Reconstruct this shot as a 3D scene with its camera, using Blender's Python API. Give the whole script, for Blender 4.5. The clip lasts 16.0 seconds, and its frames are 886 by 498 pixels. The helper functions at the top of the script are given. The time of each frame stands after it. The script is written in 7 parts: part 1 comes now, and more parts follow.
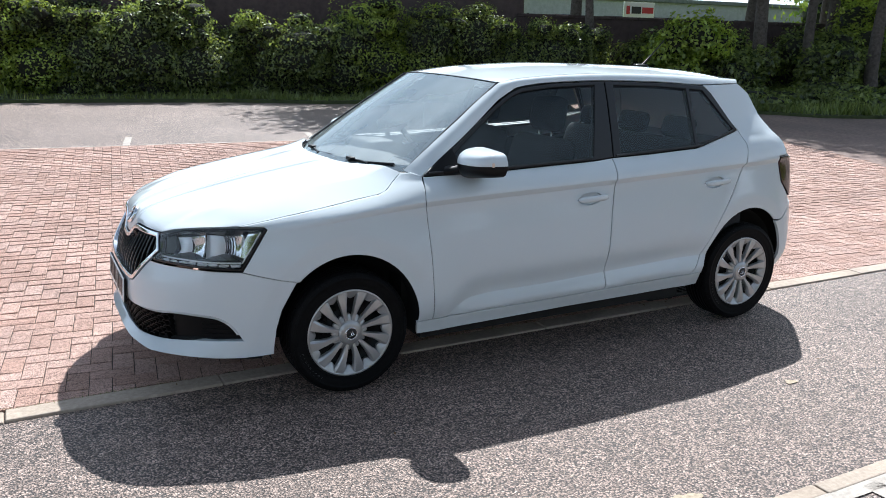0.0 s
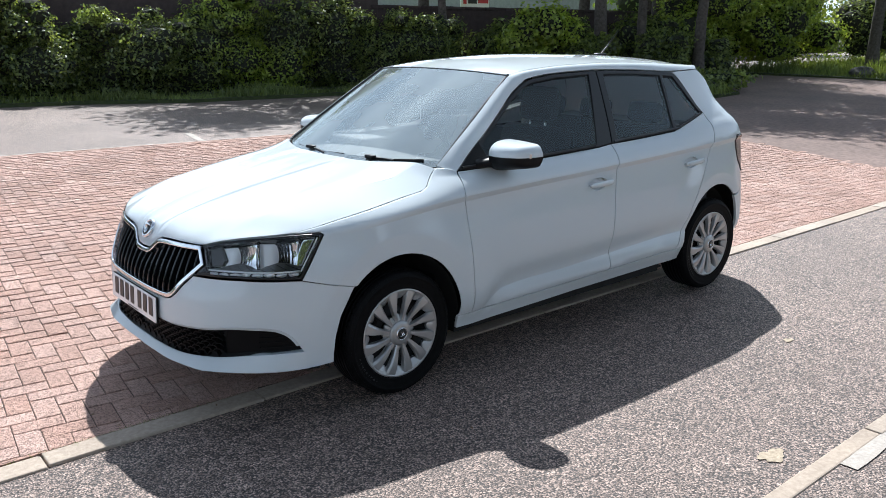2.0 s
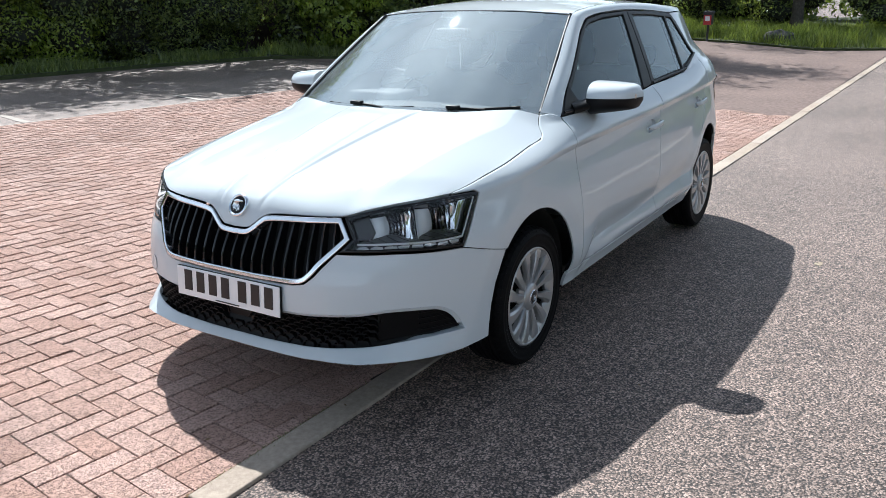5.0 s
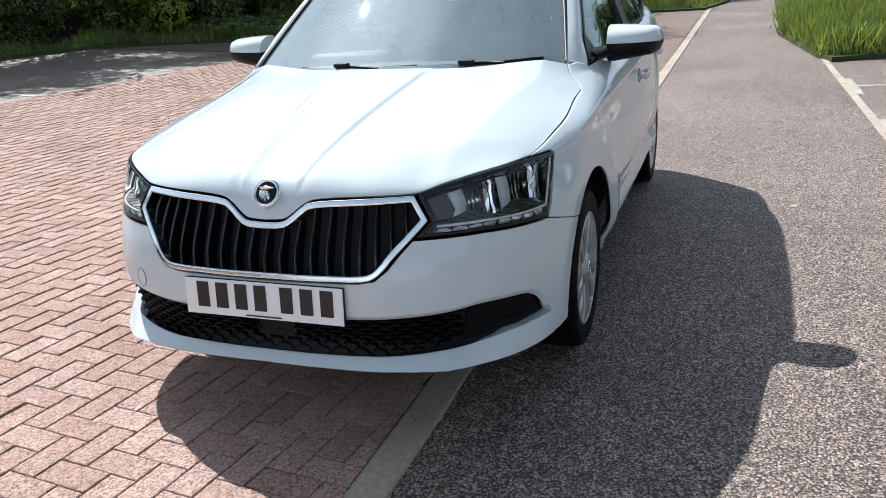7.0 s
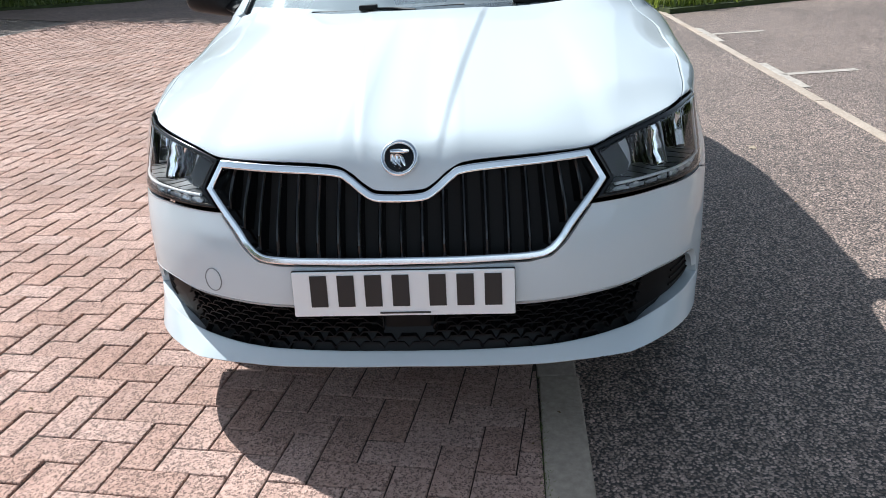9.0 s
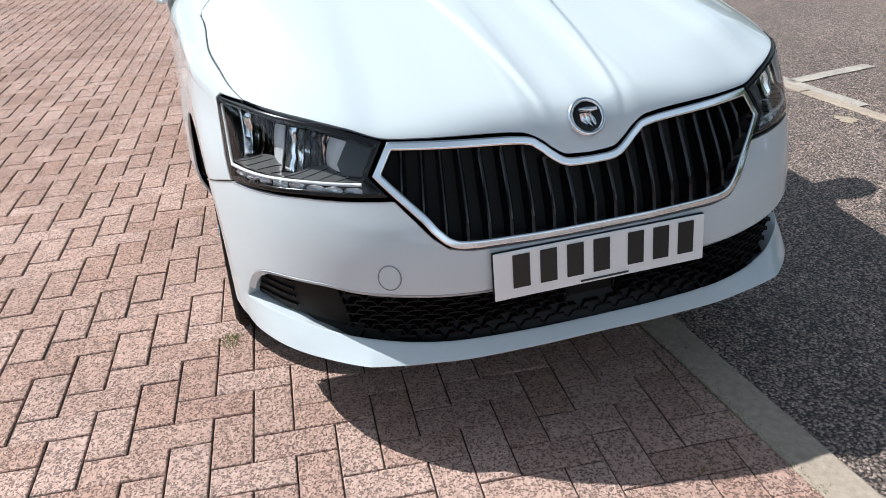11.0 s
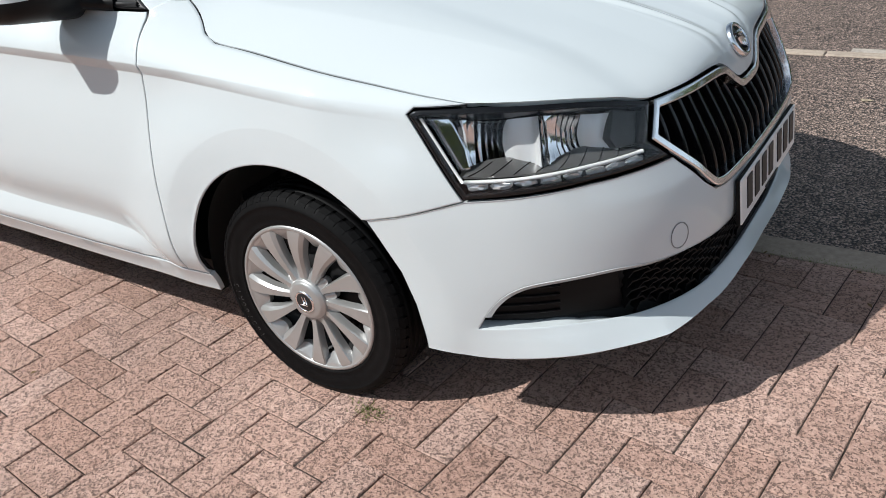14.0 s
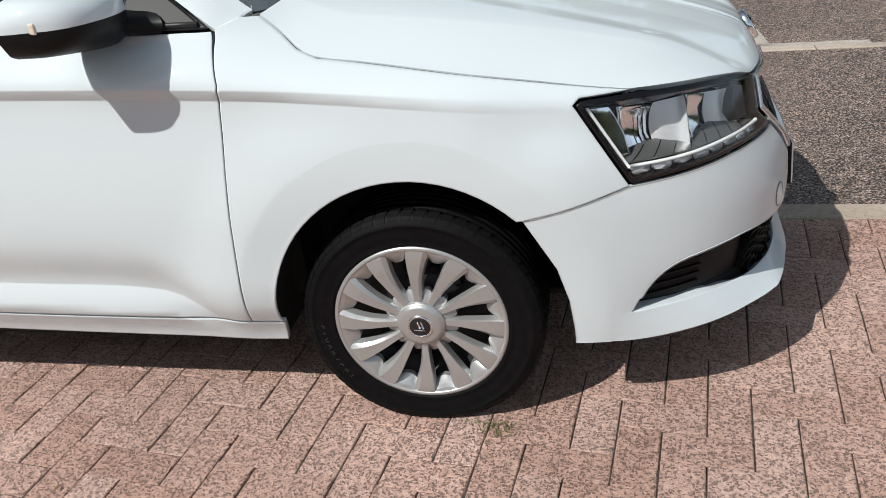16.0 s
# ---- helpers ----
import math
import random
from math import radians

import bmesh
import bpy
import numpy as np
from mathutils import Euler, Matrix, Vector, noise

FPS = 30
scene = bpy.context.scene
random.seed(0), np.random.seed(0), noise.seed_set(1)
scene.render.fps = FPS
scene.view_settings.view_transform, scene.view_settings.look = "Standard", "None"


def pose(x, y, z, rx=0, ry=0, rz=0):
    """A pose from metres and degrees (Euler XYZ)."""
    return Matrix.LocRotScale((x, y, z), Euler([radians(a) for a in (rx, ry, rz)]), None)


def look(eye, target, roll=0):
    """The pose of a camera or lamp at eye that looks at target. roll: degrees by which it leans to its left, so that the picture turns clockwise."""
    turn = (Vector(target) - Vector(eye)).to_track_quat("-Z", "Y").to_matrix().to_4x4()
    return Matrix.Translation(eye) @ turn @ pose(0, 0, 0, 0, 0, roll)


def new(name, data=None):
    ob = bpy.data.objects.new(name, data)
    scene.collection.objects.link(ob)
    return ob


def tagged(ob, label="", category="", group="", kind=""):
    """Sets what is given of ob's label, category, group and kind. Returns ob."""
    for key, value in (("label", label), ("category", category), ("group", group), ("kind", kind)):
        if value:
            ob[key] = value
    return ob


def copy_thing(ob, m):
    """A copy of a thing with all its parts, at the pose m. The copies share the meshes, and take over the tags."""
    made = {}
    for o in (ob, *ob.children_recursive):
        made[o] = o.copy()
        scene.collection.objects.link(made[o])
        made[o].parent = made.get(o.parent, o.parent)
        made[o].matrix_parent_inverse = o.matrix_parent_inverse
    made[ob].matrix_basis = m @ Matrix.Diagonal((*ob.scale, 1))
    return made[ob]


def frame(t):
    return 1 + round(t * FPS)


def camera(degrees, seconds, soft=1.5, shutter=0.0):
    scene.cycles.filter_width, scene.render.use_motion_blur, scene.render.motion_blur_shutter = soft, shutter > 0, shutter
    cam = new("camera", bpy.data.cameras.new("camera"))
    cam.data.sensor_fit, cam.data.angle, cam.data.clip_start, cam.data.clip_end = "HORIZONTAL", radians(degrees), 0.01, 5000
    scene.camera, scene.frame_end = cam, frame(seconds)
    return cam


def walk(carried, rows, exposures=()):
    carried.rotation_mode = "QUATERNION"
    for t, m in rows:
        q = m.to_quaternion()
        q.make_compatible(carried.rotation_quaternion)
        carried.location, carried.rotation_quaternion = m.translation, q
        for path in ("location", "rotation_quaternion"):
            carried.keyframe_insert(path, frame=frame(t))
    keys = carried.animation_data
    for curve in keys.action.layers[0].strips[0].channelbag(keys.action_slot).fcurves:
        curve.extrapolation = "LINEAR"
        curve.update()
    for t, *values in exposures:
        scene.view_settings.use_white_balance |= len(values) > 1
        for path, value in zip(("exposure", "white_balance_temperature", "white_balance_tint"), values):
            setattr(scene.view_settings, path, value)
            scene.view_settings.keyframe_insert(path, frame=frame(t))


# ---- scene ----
cam = camera(57.0, 16.0, 0.6)
PATH = [
    (0, (-1.27, -4.07, 1.58), (-0.362, -2.359, 1.083), 1.0),
    (0.5, (-1.484, -3.947, 1.586), (-0.49, -2.286, 1.085), 0.7),
    (1, (-1.733, -3.864, 1.599), (-0.655, -2.257, 1.093), 0.4),
    (1.5, (-1.892, -3.72, 1.582), (-0.731, -2.174, 1.072), 0.1),
    (2, (-2.066, -3.547, 1.588), (-0.821, -2.068, 1.074), -0.1),
    (2.5, (-2.308, -3.395, 1.591), (-0.99, -1.983, 1.074), -0.1),
    (3, (-2.489, -3.242, 1.589), (-1.106, -1.896, 1.064), -0.2),
    (3.5, (-2.59, -2.992, 1.558), (-1.146, -1.717, 1.02), -0.2),
    (4, (-2.688, -2.756, 1.523), (-1.189, -1.553, 0.97), -0.4),
    (4.2, (-2.741, -2.637, 1.506), (-1.219, -1.467, 0.946), -0.5),
    (6.3, (-2.862, -1.594, 1.383), (-1.131, -0.802, 0.769), -2.5),
    (6.5, (-2.863, -1.509, 1.369), (-1.117, -0.757, 0.75), -2.8),
    (7, (-2.794, -1.265, 1.326), (-1.013, -0.616, 0.688), -3.2),
    (7.5, (-2.753, -1.025, 1.295), (-0.944, -0.485, 0.635), -3.4),
    (8, (-2.771, -0.765, 1.29), (-0.94, -0.34, 0.607), -3.3),
    (8.5, (-2.71, -0.521, 1.262), (-0.864, -0.222, 0.553), -3.2),
    (9, (-2.618, -0.253, 1.244), (-0.766, -0.089, 0.509), -3.1),
    (9.5, (-2.586, 0.052, 1.245), (-0.737, 0.073, 0.481), -3.3),
    (9.7, (-2.575, 0.16, 1.254), (-0.731, 0.119, 0.48), -3.4),
    (11.8, (-2.09, 1.201, 1.287), (-0.507, 0.384, 0.377), -4.0),
    (12, (-2.008, 1.294, 1.282), (-0.466, 0.408, 0.368), -4.4),
    (12.5, (-1.842, 1.495, 1.285), (-0.407, 0.46, 0.351), -5.5),
    (13, (-1.706, 1.747, 1.321), (-0.4, 0.567, 0.371), -6.4),
    (13.5, (-1.528, 1.876, 1.31), (-0.347, 0.575, 0.356), -7.1),
    (14, (-1.3, 1.994, 1.324), (-0.267, 0.574, 0.367), -7.2),
    (14.5, (-1.099, 2.167, 1.332), (-0.219, 0.643, 0.382), -7.1),
    (15, (-0.914, 2.272, 1.335), (-0.201, 0.658, 0.395), -6.8),
    (15.5, (-0.658, 2.298, 1.322), (-0.106, 0.621, 0.383), -6.4),
    (16, (-0.417, 2.333, 1.325), (-0.028, 0.612, 0.383), -5.8),
]
walk(cam, [(t, look(eye, target, roll)) for t, eye, target, roll in PATH],
     [(0, 0.76, 5900, 8), (2, 0.67, 5900, 8), (4.2, 0.60, 5920, 8), (7, 0.58, 5960, 7), (9.5, 0.49, 5930, 6), (12, 0.15, 6080, 6), (14, -0.04, 6220, 7), (16, -0.14, 6300, 7)])

SUN_WAY = Vector((0.566, 0.708, 1.02)).normalized()

# ---------- world and sun ----------
world = bpy.data.worlds.new("sky")
scene.world = world
world.use_nodes = True
wn, wl = world.node_tree.nodes, world.node_tree.links
wn.clear()
w_out = wn.new("ShaderNodeOutputWorld")
w_bg = wn.new("ShaderNodeBackground")
w_sky = wn.new("ShaderNodeTexSky")
w_sky.sky_type = "NISHITA"
w_sky.sun_disc = False
w_sky.sun_elevation = math.asin(SUN_WAY.z)
w_sky.sun_rotation = math.atan2(SUN_WAY.x, SUN_WAY.y)
w_sky.air_density, w_sky.dust_density, w_sky.ozone_density = 1.0, 1.6, 1.5
w_bg.inputs["Strength"].default_value = 0.030
# broken fair-weather cloud over the whole sky
w_tc = wn.new("ShaderNodeTexCoord")
w_sep = wn.new("ShaderNodeSeparateXYZ")
w_dz = wn.new("ShaderNodeMath"); w_dz.operation = "MAXIMUM"; w_dz.inputs[1].default_value = 0.06
w_div = wn.new("ShaderNodeVectorMath"); w_div.operation = "DIVIDE"
w_cmb = wn.new("ShaderNodeCombineXYZ")
w_noise = wn.new("ShaderNodeTexNoise")
w_noise.inputs["Scale"].default_value = 1.7
w_noise.inputs["Detail"].default_value = 5
w_noise.inputs["Roughness"].default_value = 0.58
w_ramp = wn.new("ShaderNodeValToRGB")
w_ramp.color_ramp.elements[0].position, w_ramp.color_ramp.elements[1].position = 0.36, 0.64
w_mix = wn.new("ShaderNodeMix"); w_mix.data_type = "RGBA"
wl.new(w_tc.outputs["Generated"], w_sep.inputs[0])
wl.new(w_sep.outputs["Z"], w_dz.inputs[0])
for k in "XYZ":
    wl.new(w_dz.outputs[0], w_cmb.inputs[k])
wl.new(w_tc.outputs["Generated"], w_div.inputs[0])
wl.new(w_cmb.outputs[0], w_div.inputs[1])
w_str = wn.new("ShaderNodeMapping"); w_str.inputs["Rotation"].default_value = (0, 0, 0.6); w_str.inputs["Scale"].default_value = (0.4, 1.15, 1)
wl.new(w_div.outputs[0], w_str.inputs["Vector"])
wl.new(w_str.outputs[0], w_noise.inputs["Vector"])
wl.new(w_noise.outputs["Fac"], w_ramp.inputs[0])
wl.new(w_ramp.outputs["Color"], w_mix.inputs["Factor"])
# bright haze round the sun
w_dot = wn.new("ShaderNodeVectorMath"); w_dot.operation = "DOT_PRODUCT"; w_dot.inputs[1].default_value = SUN_WAY
w_pos = wn.new("ShaderNodeMath"); w_pos.operation = "MAXIMUM"; w_pos.inputs[1].default_value = 0.0
w_pow = wn.new("ShaderNodeMath"); w_pow.operation = "POWER"; w_pow.inputs[1].default_value = 6.0
w_aur = wn.new("ShaderNodeVectorMath"); w_aur.operation = "SCALE"; w_aur.inputs[0].default_value = (33.0, 34.0, 35.0)
w_add = wn.new("ShaderNodeVectorMath"); w_add.operation = "ADD"; w_add.inputs[0].default_value = (4.8, 5.8, 7.2)
w_gl = wn.new("ShaderNodeVectorMath"); w_gl.operation = "MULTIPLY_ADD"; w_gl.inputs[1].default_value = (0.24, 0.31, 0.40)
wl.new(w_tc.outputs["Generated"], w_dot.inputs[0])
wl.new(w_dot.outputs["Value"], w_pos.inputs[0])
wl.new(w_pos.outputs[0], w_pow.inputs[0])
wl.new(w_pow.outputs[0], w_aur.inputs["Scale"])
wl.new(w_aur.outputs[0], w_add.inputs[1])
wl.new(w_add.outputs[0], w_mix.inputs["B"])
wl.new(w_aur.outputs[0], w_gl.inputs[0])
wl.new(w_sky.outputs[0], w_gl.inputs[2])
wl.new(w_gl.outputs[0], w_mix.inputs["A"])
# pale haze all round the horizon
w_inv = wn.new("ShaderNodeMath"); w_inv.operation = "SUBTRACT"; w_inv.inputs[0].default_value = 1.0
w_hpow = wn.new("ShaderNodeMath"); w_hpow.operation = "POWER"; w_hpow.inputs[1].default_value = 2.0
w_haze = wn.new("ShaderNodeVectorMath"); w_haze.operation = "SCALE"; w_haze.inputs[0].default_value = (23.0, 26.5, 30.0)
w_sum = wn.new("ShaderNodeVectorMath"); w_sum.operation = "ADD"
wl.new(w_dz.outputs[0], w_inv.inputs[1])
wl.new(w_inv.outputs[0], w_hpow.inputs[0])
wl.new(w_hpow.outputs[0], w_haze.inputs["Scale"])
wl.new(w_haze.outputs[0], w_sum.inputs[0])
wl.new(w_mix.outputs["Result"], w_sum.inputs[1])
wl.new(w_sum.outputs[0], w_bg.inputs[0])
wl.new(w_bg.outputs[0], w_out.inputs[0])

sun_data = bpy.data.lights.new("sun", "SUN")
sun_data.energy, sun_data.angle, sun_data.color = 4.8, radians(0.53), (1.0, 0.96, 0.90)
sun = new("sun", sun_data)
sun.matrix_world = look((0, 0, 0), -SUN_WAY)


# ---------- materials ----------
def material(name, color, rough=0.5, metal=0.0, coat=0.0, spec=0.5, emission=None):
    m = bpy.data.materials.new(name)
    m.use_nodes = True
    p = m.node_tree.nodes["Principled BSDF"]
    p.inputs["Base Color"].default_value = (*color, 1)
    p.inputs["Roughness"].default_value = rough
    p.inputs["Metallic"].default_value = metal
    p.inputs["Coat Weight"].default_value = coat
    p.inputs["Coat Roughness"].default_value = 0.03
    p.inputs["Specular IOR Level"].default_value = spec
    return m


def grained(name, colors, scale, rough=0.8, detail=6, bump=0.0, bump_scale=None, big=None, big_scale=0.6, random_amount=0.0, island=False, spec=0.4, voronoi=None, metal=0.0, bump_depth=0.004):
    """Two-scale varied surface in world metres: fine noise ramp, large stains, bump, optional random per piece and stone speckle."""
    m = material(name, colors[0], rough, metal, 0.0, spec)
    n, l = m.node_tree.nodes, m.node_tree.links
    p = n["Principled BSDF"]
    tc = n.new("ShaderNodeNewGeometry")
    fine = n.new("ShaderNodeTexNoise")
    fine.inputs["Scale"].default_value, fine.inputs["Detail"].default_value = scale, detail
    fine.inputs["Roughness"].default_value = 0.65
    l.new(tc.outputs["Position"], fine.inputs["Vector"])
    ramp = n.new("ShaderNodeValToRGB")
    ramp.color_ramp.elements[0].position, ramp.color_ramp.elements[1].position = 0.33, 0.67
    ramp.color_ramp.elements[0].color = (*colors[0], 1)
    ramp.color_ramp.elements[1].color = (*colors[-1], 1)
    for i, c in enumerate(colors[1:-1]):
        e = ramp.color_ramp.elements.new(0.33 + 0.34 * (i + 1) / (len(colors) - 1))
        e.color = (*c, 1)
    l.new(fine.outputs["Fac"], ramp.inputs[0])
    col = ramp.outputs["Color"]
    if voronoi:
        v = n.new("ShaderNodeTexVoronoi")
        v.inputs["Scale"].default_value = voronoi[0]
        wob = n.new("ShaderNodeTexNoise")
        wob.inputs["Scale"].default_value = voronoi[0] * 1.1
        l.new(tc.outputs["Position"], wob.inputs["Vector"])
        ws_ = n.new("ShaderNodeVectorMath"); ws_.operation = "SCALE"; ws_.inputs["Scale"].default_value = 2.3 / voronoi[0]
        l.new(wob.outputs["Color"], ws_.inputs[0])
        wa = n.new("ShaderNodeVectorMath"); wa.operation = "ADD"
        l.new(tc.outputs["Position"], wa.inputs[0])
        l.new(ws_.outputs[0], wa.inputs[1])
        l.new(wa.outputs[0], v.inputs["Vector"])
        sel = n.new("ShaderNodeSeparateColor")
        l.new(v.outputs["Color"], sel.inputs[0])
        vr = n.new("ShaderNodeValToRGB")
        vr.color_ramp.elements[0].position, vr.color_ramp.elements[1].position = voronoi[1], voronoi[1] + 0.06
        l.new(sel.outputs["Red"], vr.inputs[0])
        edge = n.new("ShaderNodeMapRange")
        edge.inputs["From Min"].default_value, edge.inputs["From Max"].default_value = voronoi[3], voronoi[3] - 0.1
        l.new(v.outputs["Distance"], edge.inputs["Value"])
        mul = n.new("ShaderNodeMath"); mul.operation = "MULTIPLY"
        l.new(vr.outputs["Color"], mul.inputs[0])
        l.new(edge.outputs[0], mul.inputs[1])
        mx = n.new("ShaderNodeMix"); mx.data_type = "RGBA"
        l.new(mul.outputs[0], mx.inputs["Factor"])
        l.new(col, mx.inputs["A"])
        mx.inputs["B"].default_value = (*voronoi[2], 1)
        col = mx.outputs["Result"]
        pit = mul.outputs[0] if len(voronoi) > 4 else None
    if big:
        bn = n.new("ShaderNodeTexNoise")
        bn.inputs["Scale"].default_value, bn.inputs["Detail"].default_value = big_scale, 5
        l.new(tc.outputs["Position"], bn.inputs["Vector"])
        br = n.new("ShaderNodeValToRGB")
        br.color_ramp.elements[0].position, br.color_ramp.elements[1].position = 0.35, 0.65
        br.color_ramp.elements[0].color, br.color_ramp.elements[1].color = (*[big] * 3, 1), (1, 1, 1, 1)
        l.new(bn.outputs["Fac"], br.inputs[0])
        mx = n.new("ShaderNodeMix"); mx.data_type = "RGBA"; mx.blend_type = "MULTIPLY"
        mx.inputs["Factor"].default_value = 1
        l.new(col, mx.inputs["A"])
        l.new(br.outputs["Color"], mx.inputs["B"])
        col = mx.outputs["Result"]
    if random_amount:
        if island:
            src = tc.outputs["Random Per Island"]
        else:
            src = n.new("ShaderNodeObjectInfo").outputs["Random"]
        hsv = n.new("ShaderNodeHueSaturation")
        mr = n.new("ShaderNodeMapRange")
        mr.inputs["To Min"].default_value, mr.inputs["To Max"].default_value = 1 - random_amount, 1 + random_amount
        l.new(src, mr.inputs["Value"])
        l.new(mr.outputs[0], hsv.inputs["Value"])
        mr2 = n.new("ShaderNodeMapRange")
        mr2.inputs["To Min"].default_value, mr2.inputs["To Max"].default_value = 1.06, 0.90
        l.new(src, mr2.inputs["Value"])
        l.new(mr2.outputs[0], hsv.inputs["Saturation"])
        l.new(col, hsv.inputs["Color"])
        col = hsv.outputs["Color"]
    l.new(col, p.inputs["Base Color"])
    if bump:
        bt = n.new("ShaderNodeTexNoise")
        bt.inputs["Scale"].default_value, bt.inputs["Detail"].default_value = bump_scale or scale, 4
        l.new(tc.outputs["Position"], bt.inputs["Vector"])
        b = n.new("ShaderNodeBump")
        b.inputs["Strength"].default_value, b.inputs["Distance"].default_value = bump, bump_depth
        height = bt.outputs["Fac"]
        if voronoi and pit:
            low = n.new("ShaderNodeMath"); low.operation = "MULTIPLY_ADD"; low.inputs[1].default_value = -voronoi[4]
            l.new(pit, low.inputs[0])
            l.new(height, low.inputs[2])
            height = low.outputs[0]
        l.new(height, b.inputs["Height"])
        l.new(b.outputs[0], p.inputs["Normal"])
    return m


def glazing(name, tint, reflect=1.0, dust_veil=0.0, sheen=(1, 1, 1)):
    """A thin pane: tinted see-through with Fresnel gloss."""
    m = bpy.data.materials.new(name)
    m.use_nodes = True
    n, l = m.node_tree.nodes, m.node_tree.links
    n.clear()
    out = n.new("ShaderNodeOutputMaterial")
    tr = n.new("ShaderNodeBsdfTransparent")
    tr.inputs[0].default_value = (*tint, 1)
    gl = n.new("ShaderNodeBsdfGlossy")
    gl.inputs["Roughness"].default_value = 0.015
    gl.inputs["Color"].default_value = (*sheen, 1)
    fr = n.new("ShaderNodeFresnel")
    fr.inputs[0].default_value = 1.5 * reflect
    mx = n.new("ShaderNodeMixShader")
    l.new(fr.outputs[0], mx.inputs[0])
    l.new(tr.outputs[0], mx.inputs[1])
    l.new(gl.outputs[0], mx.inputs[2])
    last = mx.outputs[0]
    if dust_veil:
        # pale diffuse veil: thin road dust plus sky reflection painted in, tinted cyan
        df = n.new("ShaderNodeBsdfDiffuse")
        df.inputs[0].default_value = (0.68, 0.76, 0.78, 1)
        tl = n.new("ShaderNodeBsdfTranslucent")
        tl.inputs[0].default_value = (0.68, 0.76, 0.78, 1)
        m2, m3 = n.new("ShaderNodeMixShader"), n.new("ShaderNodeMixShader")
        m2.inputs[0].default_value = 0.6
        nz = n.new("ShaderNodeTexNoise")
        nz.inputs["Scale"].default_value = 3.0
        gp = n.new("ShaderNodeNewGeometry")
        l.new(gp.outputs["Position"], nz.inputs["Vector"])
        mr = n.new("ShaderNodeMapRange")
        mr.inputs["To Min"].default_value, mr.inputs["To Max"].default_value = dust_veil * 0.5, dust_veil * 1.5
        l.new(nz.outputs["Fac"], mr.inputs["Value"])
        l.new(mr.outputs[0], m3.inputs[0])
        l.new(df.outputs[0], m2.inputs[1])
        l.new(tl.outputs[0], m2.inputs[2])
        l.new(last, m3.inputs[1])
        l.new(m2.outputs[0], m3.inputs[2])
        last = m3.outputs[0]
    l.new(last, out.inputs[0])
    return m


M_PAINT = material("white_paint", (0.63, 0.678, 0.70), 0.5, 0, 1.0, 0.0)
M_PAINT.node_tree.nodes["Principled BSDF"].inputs["Coat IOR"].default_value = 1.52
M_BLACK = material("black_plastic", (0.006, 0.006, 0.0065), 0.45, spec=0.2)
M_BAR = material("grille_black", (0.005, 0.005, 0.006), 0.15, 0, 0.0, 0.5)
M_BEZEL = material("lamp_cheek", (0.016, 0.016, 0.018), 0.35)
M_MESH = material("mesh_black", (0.004, 0.004, 0.0045), 0.5, 0, 0.0, 0.15)
M_GLOSSBLACK = material("gloss_black", (0.006, 0.006, 0.007), 0.2, 0, 0.0, 0.4)
M_LAMPDARK = material("lamp_inside", (0.03, 0.031, 0.034), 0.22, 0.0)
M_SHELF = material("satin_lamp_shelf", (0.16, 0.16, 0.162), 0.32, 0.5)
M_GUIDE = material("light_guide", (0.94, 0.95, 0.96), 0.22, 0.1, 0.5)
M_CHROME = material("chrome", (0.86, 0.875, 0.90), 0.16, 1.0)
M_SILVER = material("silver_lacquer", (0.46, 0.458, 0.455), 0.36, 0.6, 0.3)
M_SILVER_DARK = material("dark_steel", (0.014, 0.014, 0.015), 0.5, 0.4)
M_RUBBER = grained("tyre_rubber", [(0.003, 0.003, 0.0033), (0.006, 0.006, 0.0066)], 60, 0.6, bump=0.12, bump_scale=260, spec=0.10)
M_MARK = material("raised_rubber", (0.03, 0.03, 0.03), 0.5)
M_JOINTGREY = material("tow_cap_joint", (0.26, 0.27, 0.28), 0.6)
M_SEAL = material("rubber_seal", (0.01, 0.01, 0.011), 0.5)
# strong veil on the windscreen: mostly painted sky sheen over a little dust
M_GLASS_FRONT = glazing("windscreen_glass", (0.92, 0.98, 0.98), 3.4, 0.30, (0.90, 0.99, 1.0))
M_GLASS_SIDE = glazing("side_glass", (0.92, 0.98, 0.99), 1.0, 0.003, (0.88, 0.97, 1.0))
M_LENS = glazing("clear_lens", (0.99, 0.995, 1.0), 0.96)
M_REFLECTOR = material("reflector", (0.93, 0.94, 0.96), 0.10, 1.0)
M_SATIN = material("satin_reflector", (0.80, 0.81, 0.825), 0.36, 0.35, 0.2)
M_CRYSTAL = material("clear_cell", (0.80, 0.81, 0.83), 0.08, 0.45, 0.8)
M_RED = material("red_lens", (0.028, 0.002, 0.003), 0.15, 0, 0.25)
M_AMBER = material("indicator_lens", (0.75, 0.62, 0.52), 0.2, 0, 1.0)
M_PLATE = material("plate_white", (0.88, 0.88, 0.875), 0.3, 0, 0.3)
M_INK = material("plate_black", (0.012, 0.012, 0.013), 0.4)
M_CLOTH = grained("seat_cloth", [(0.018, 0.019, 0.022), (0.035, 0.036, 0.04)], 90, 0.9, bump=0.2)
M_DASH = grained("dashboard_plastic", [(0.12, 0.125, 0.128), (0.17, 0.176, 0.18)], 120, 0.6, bump=0.15)
M_PALE = material("pale_trim", (0.5, 0.5, 0.48), 0.6)
M_DARKBOX = material("underbody", (0.012, 0.012, 0.012), 0.85)


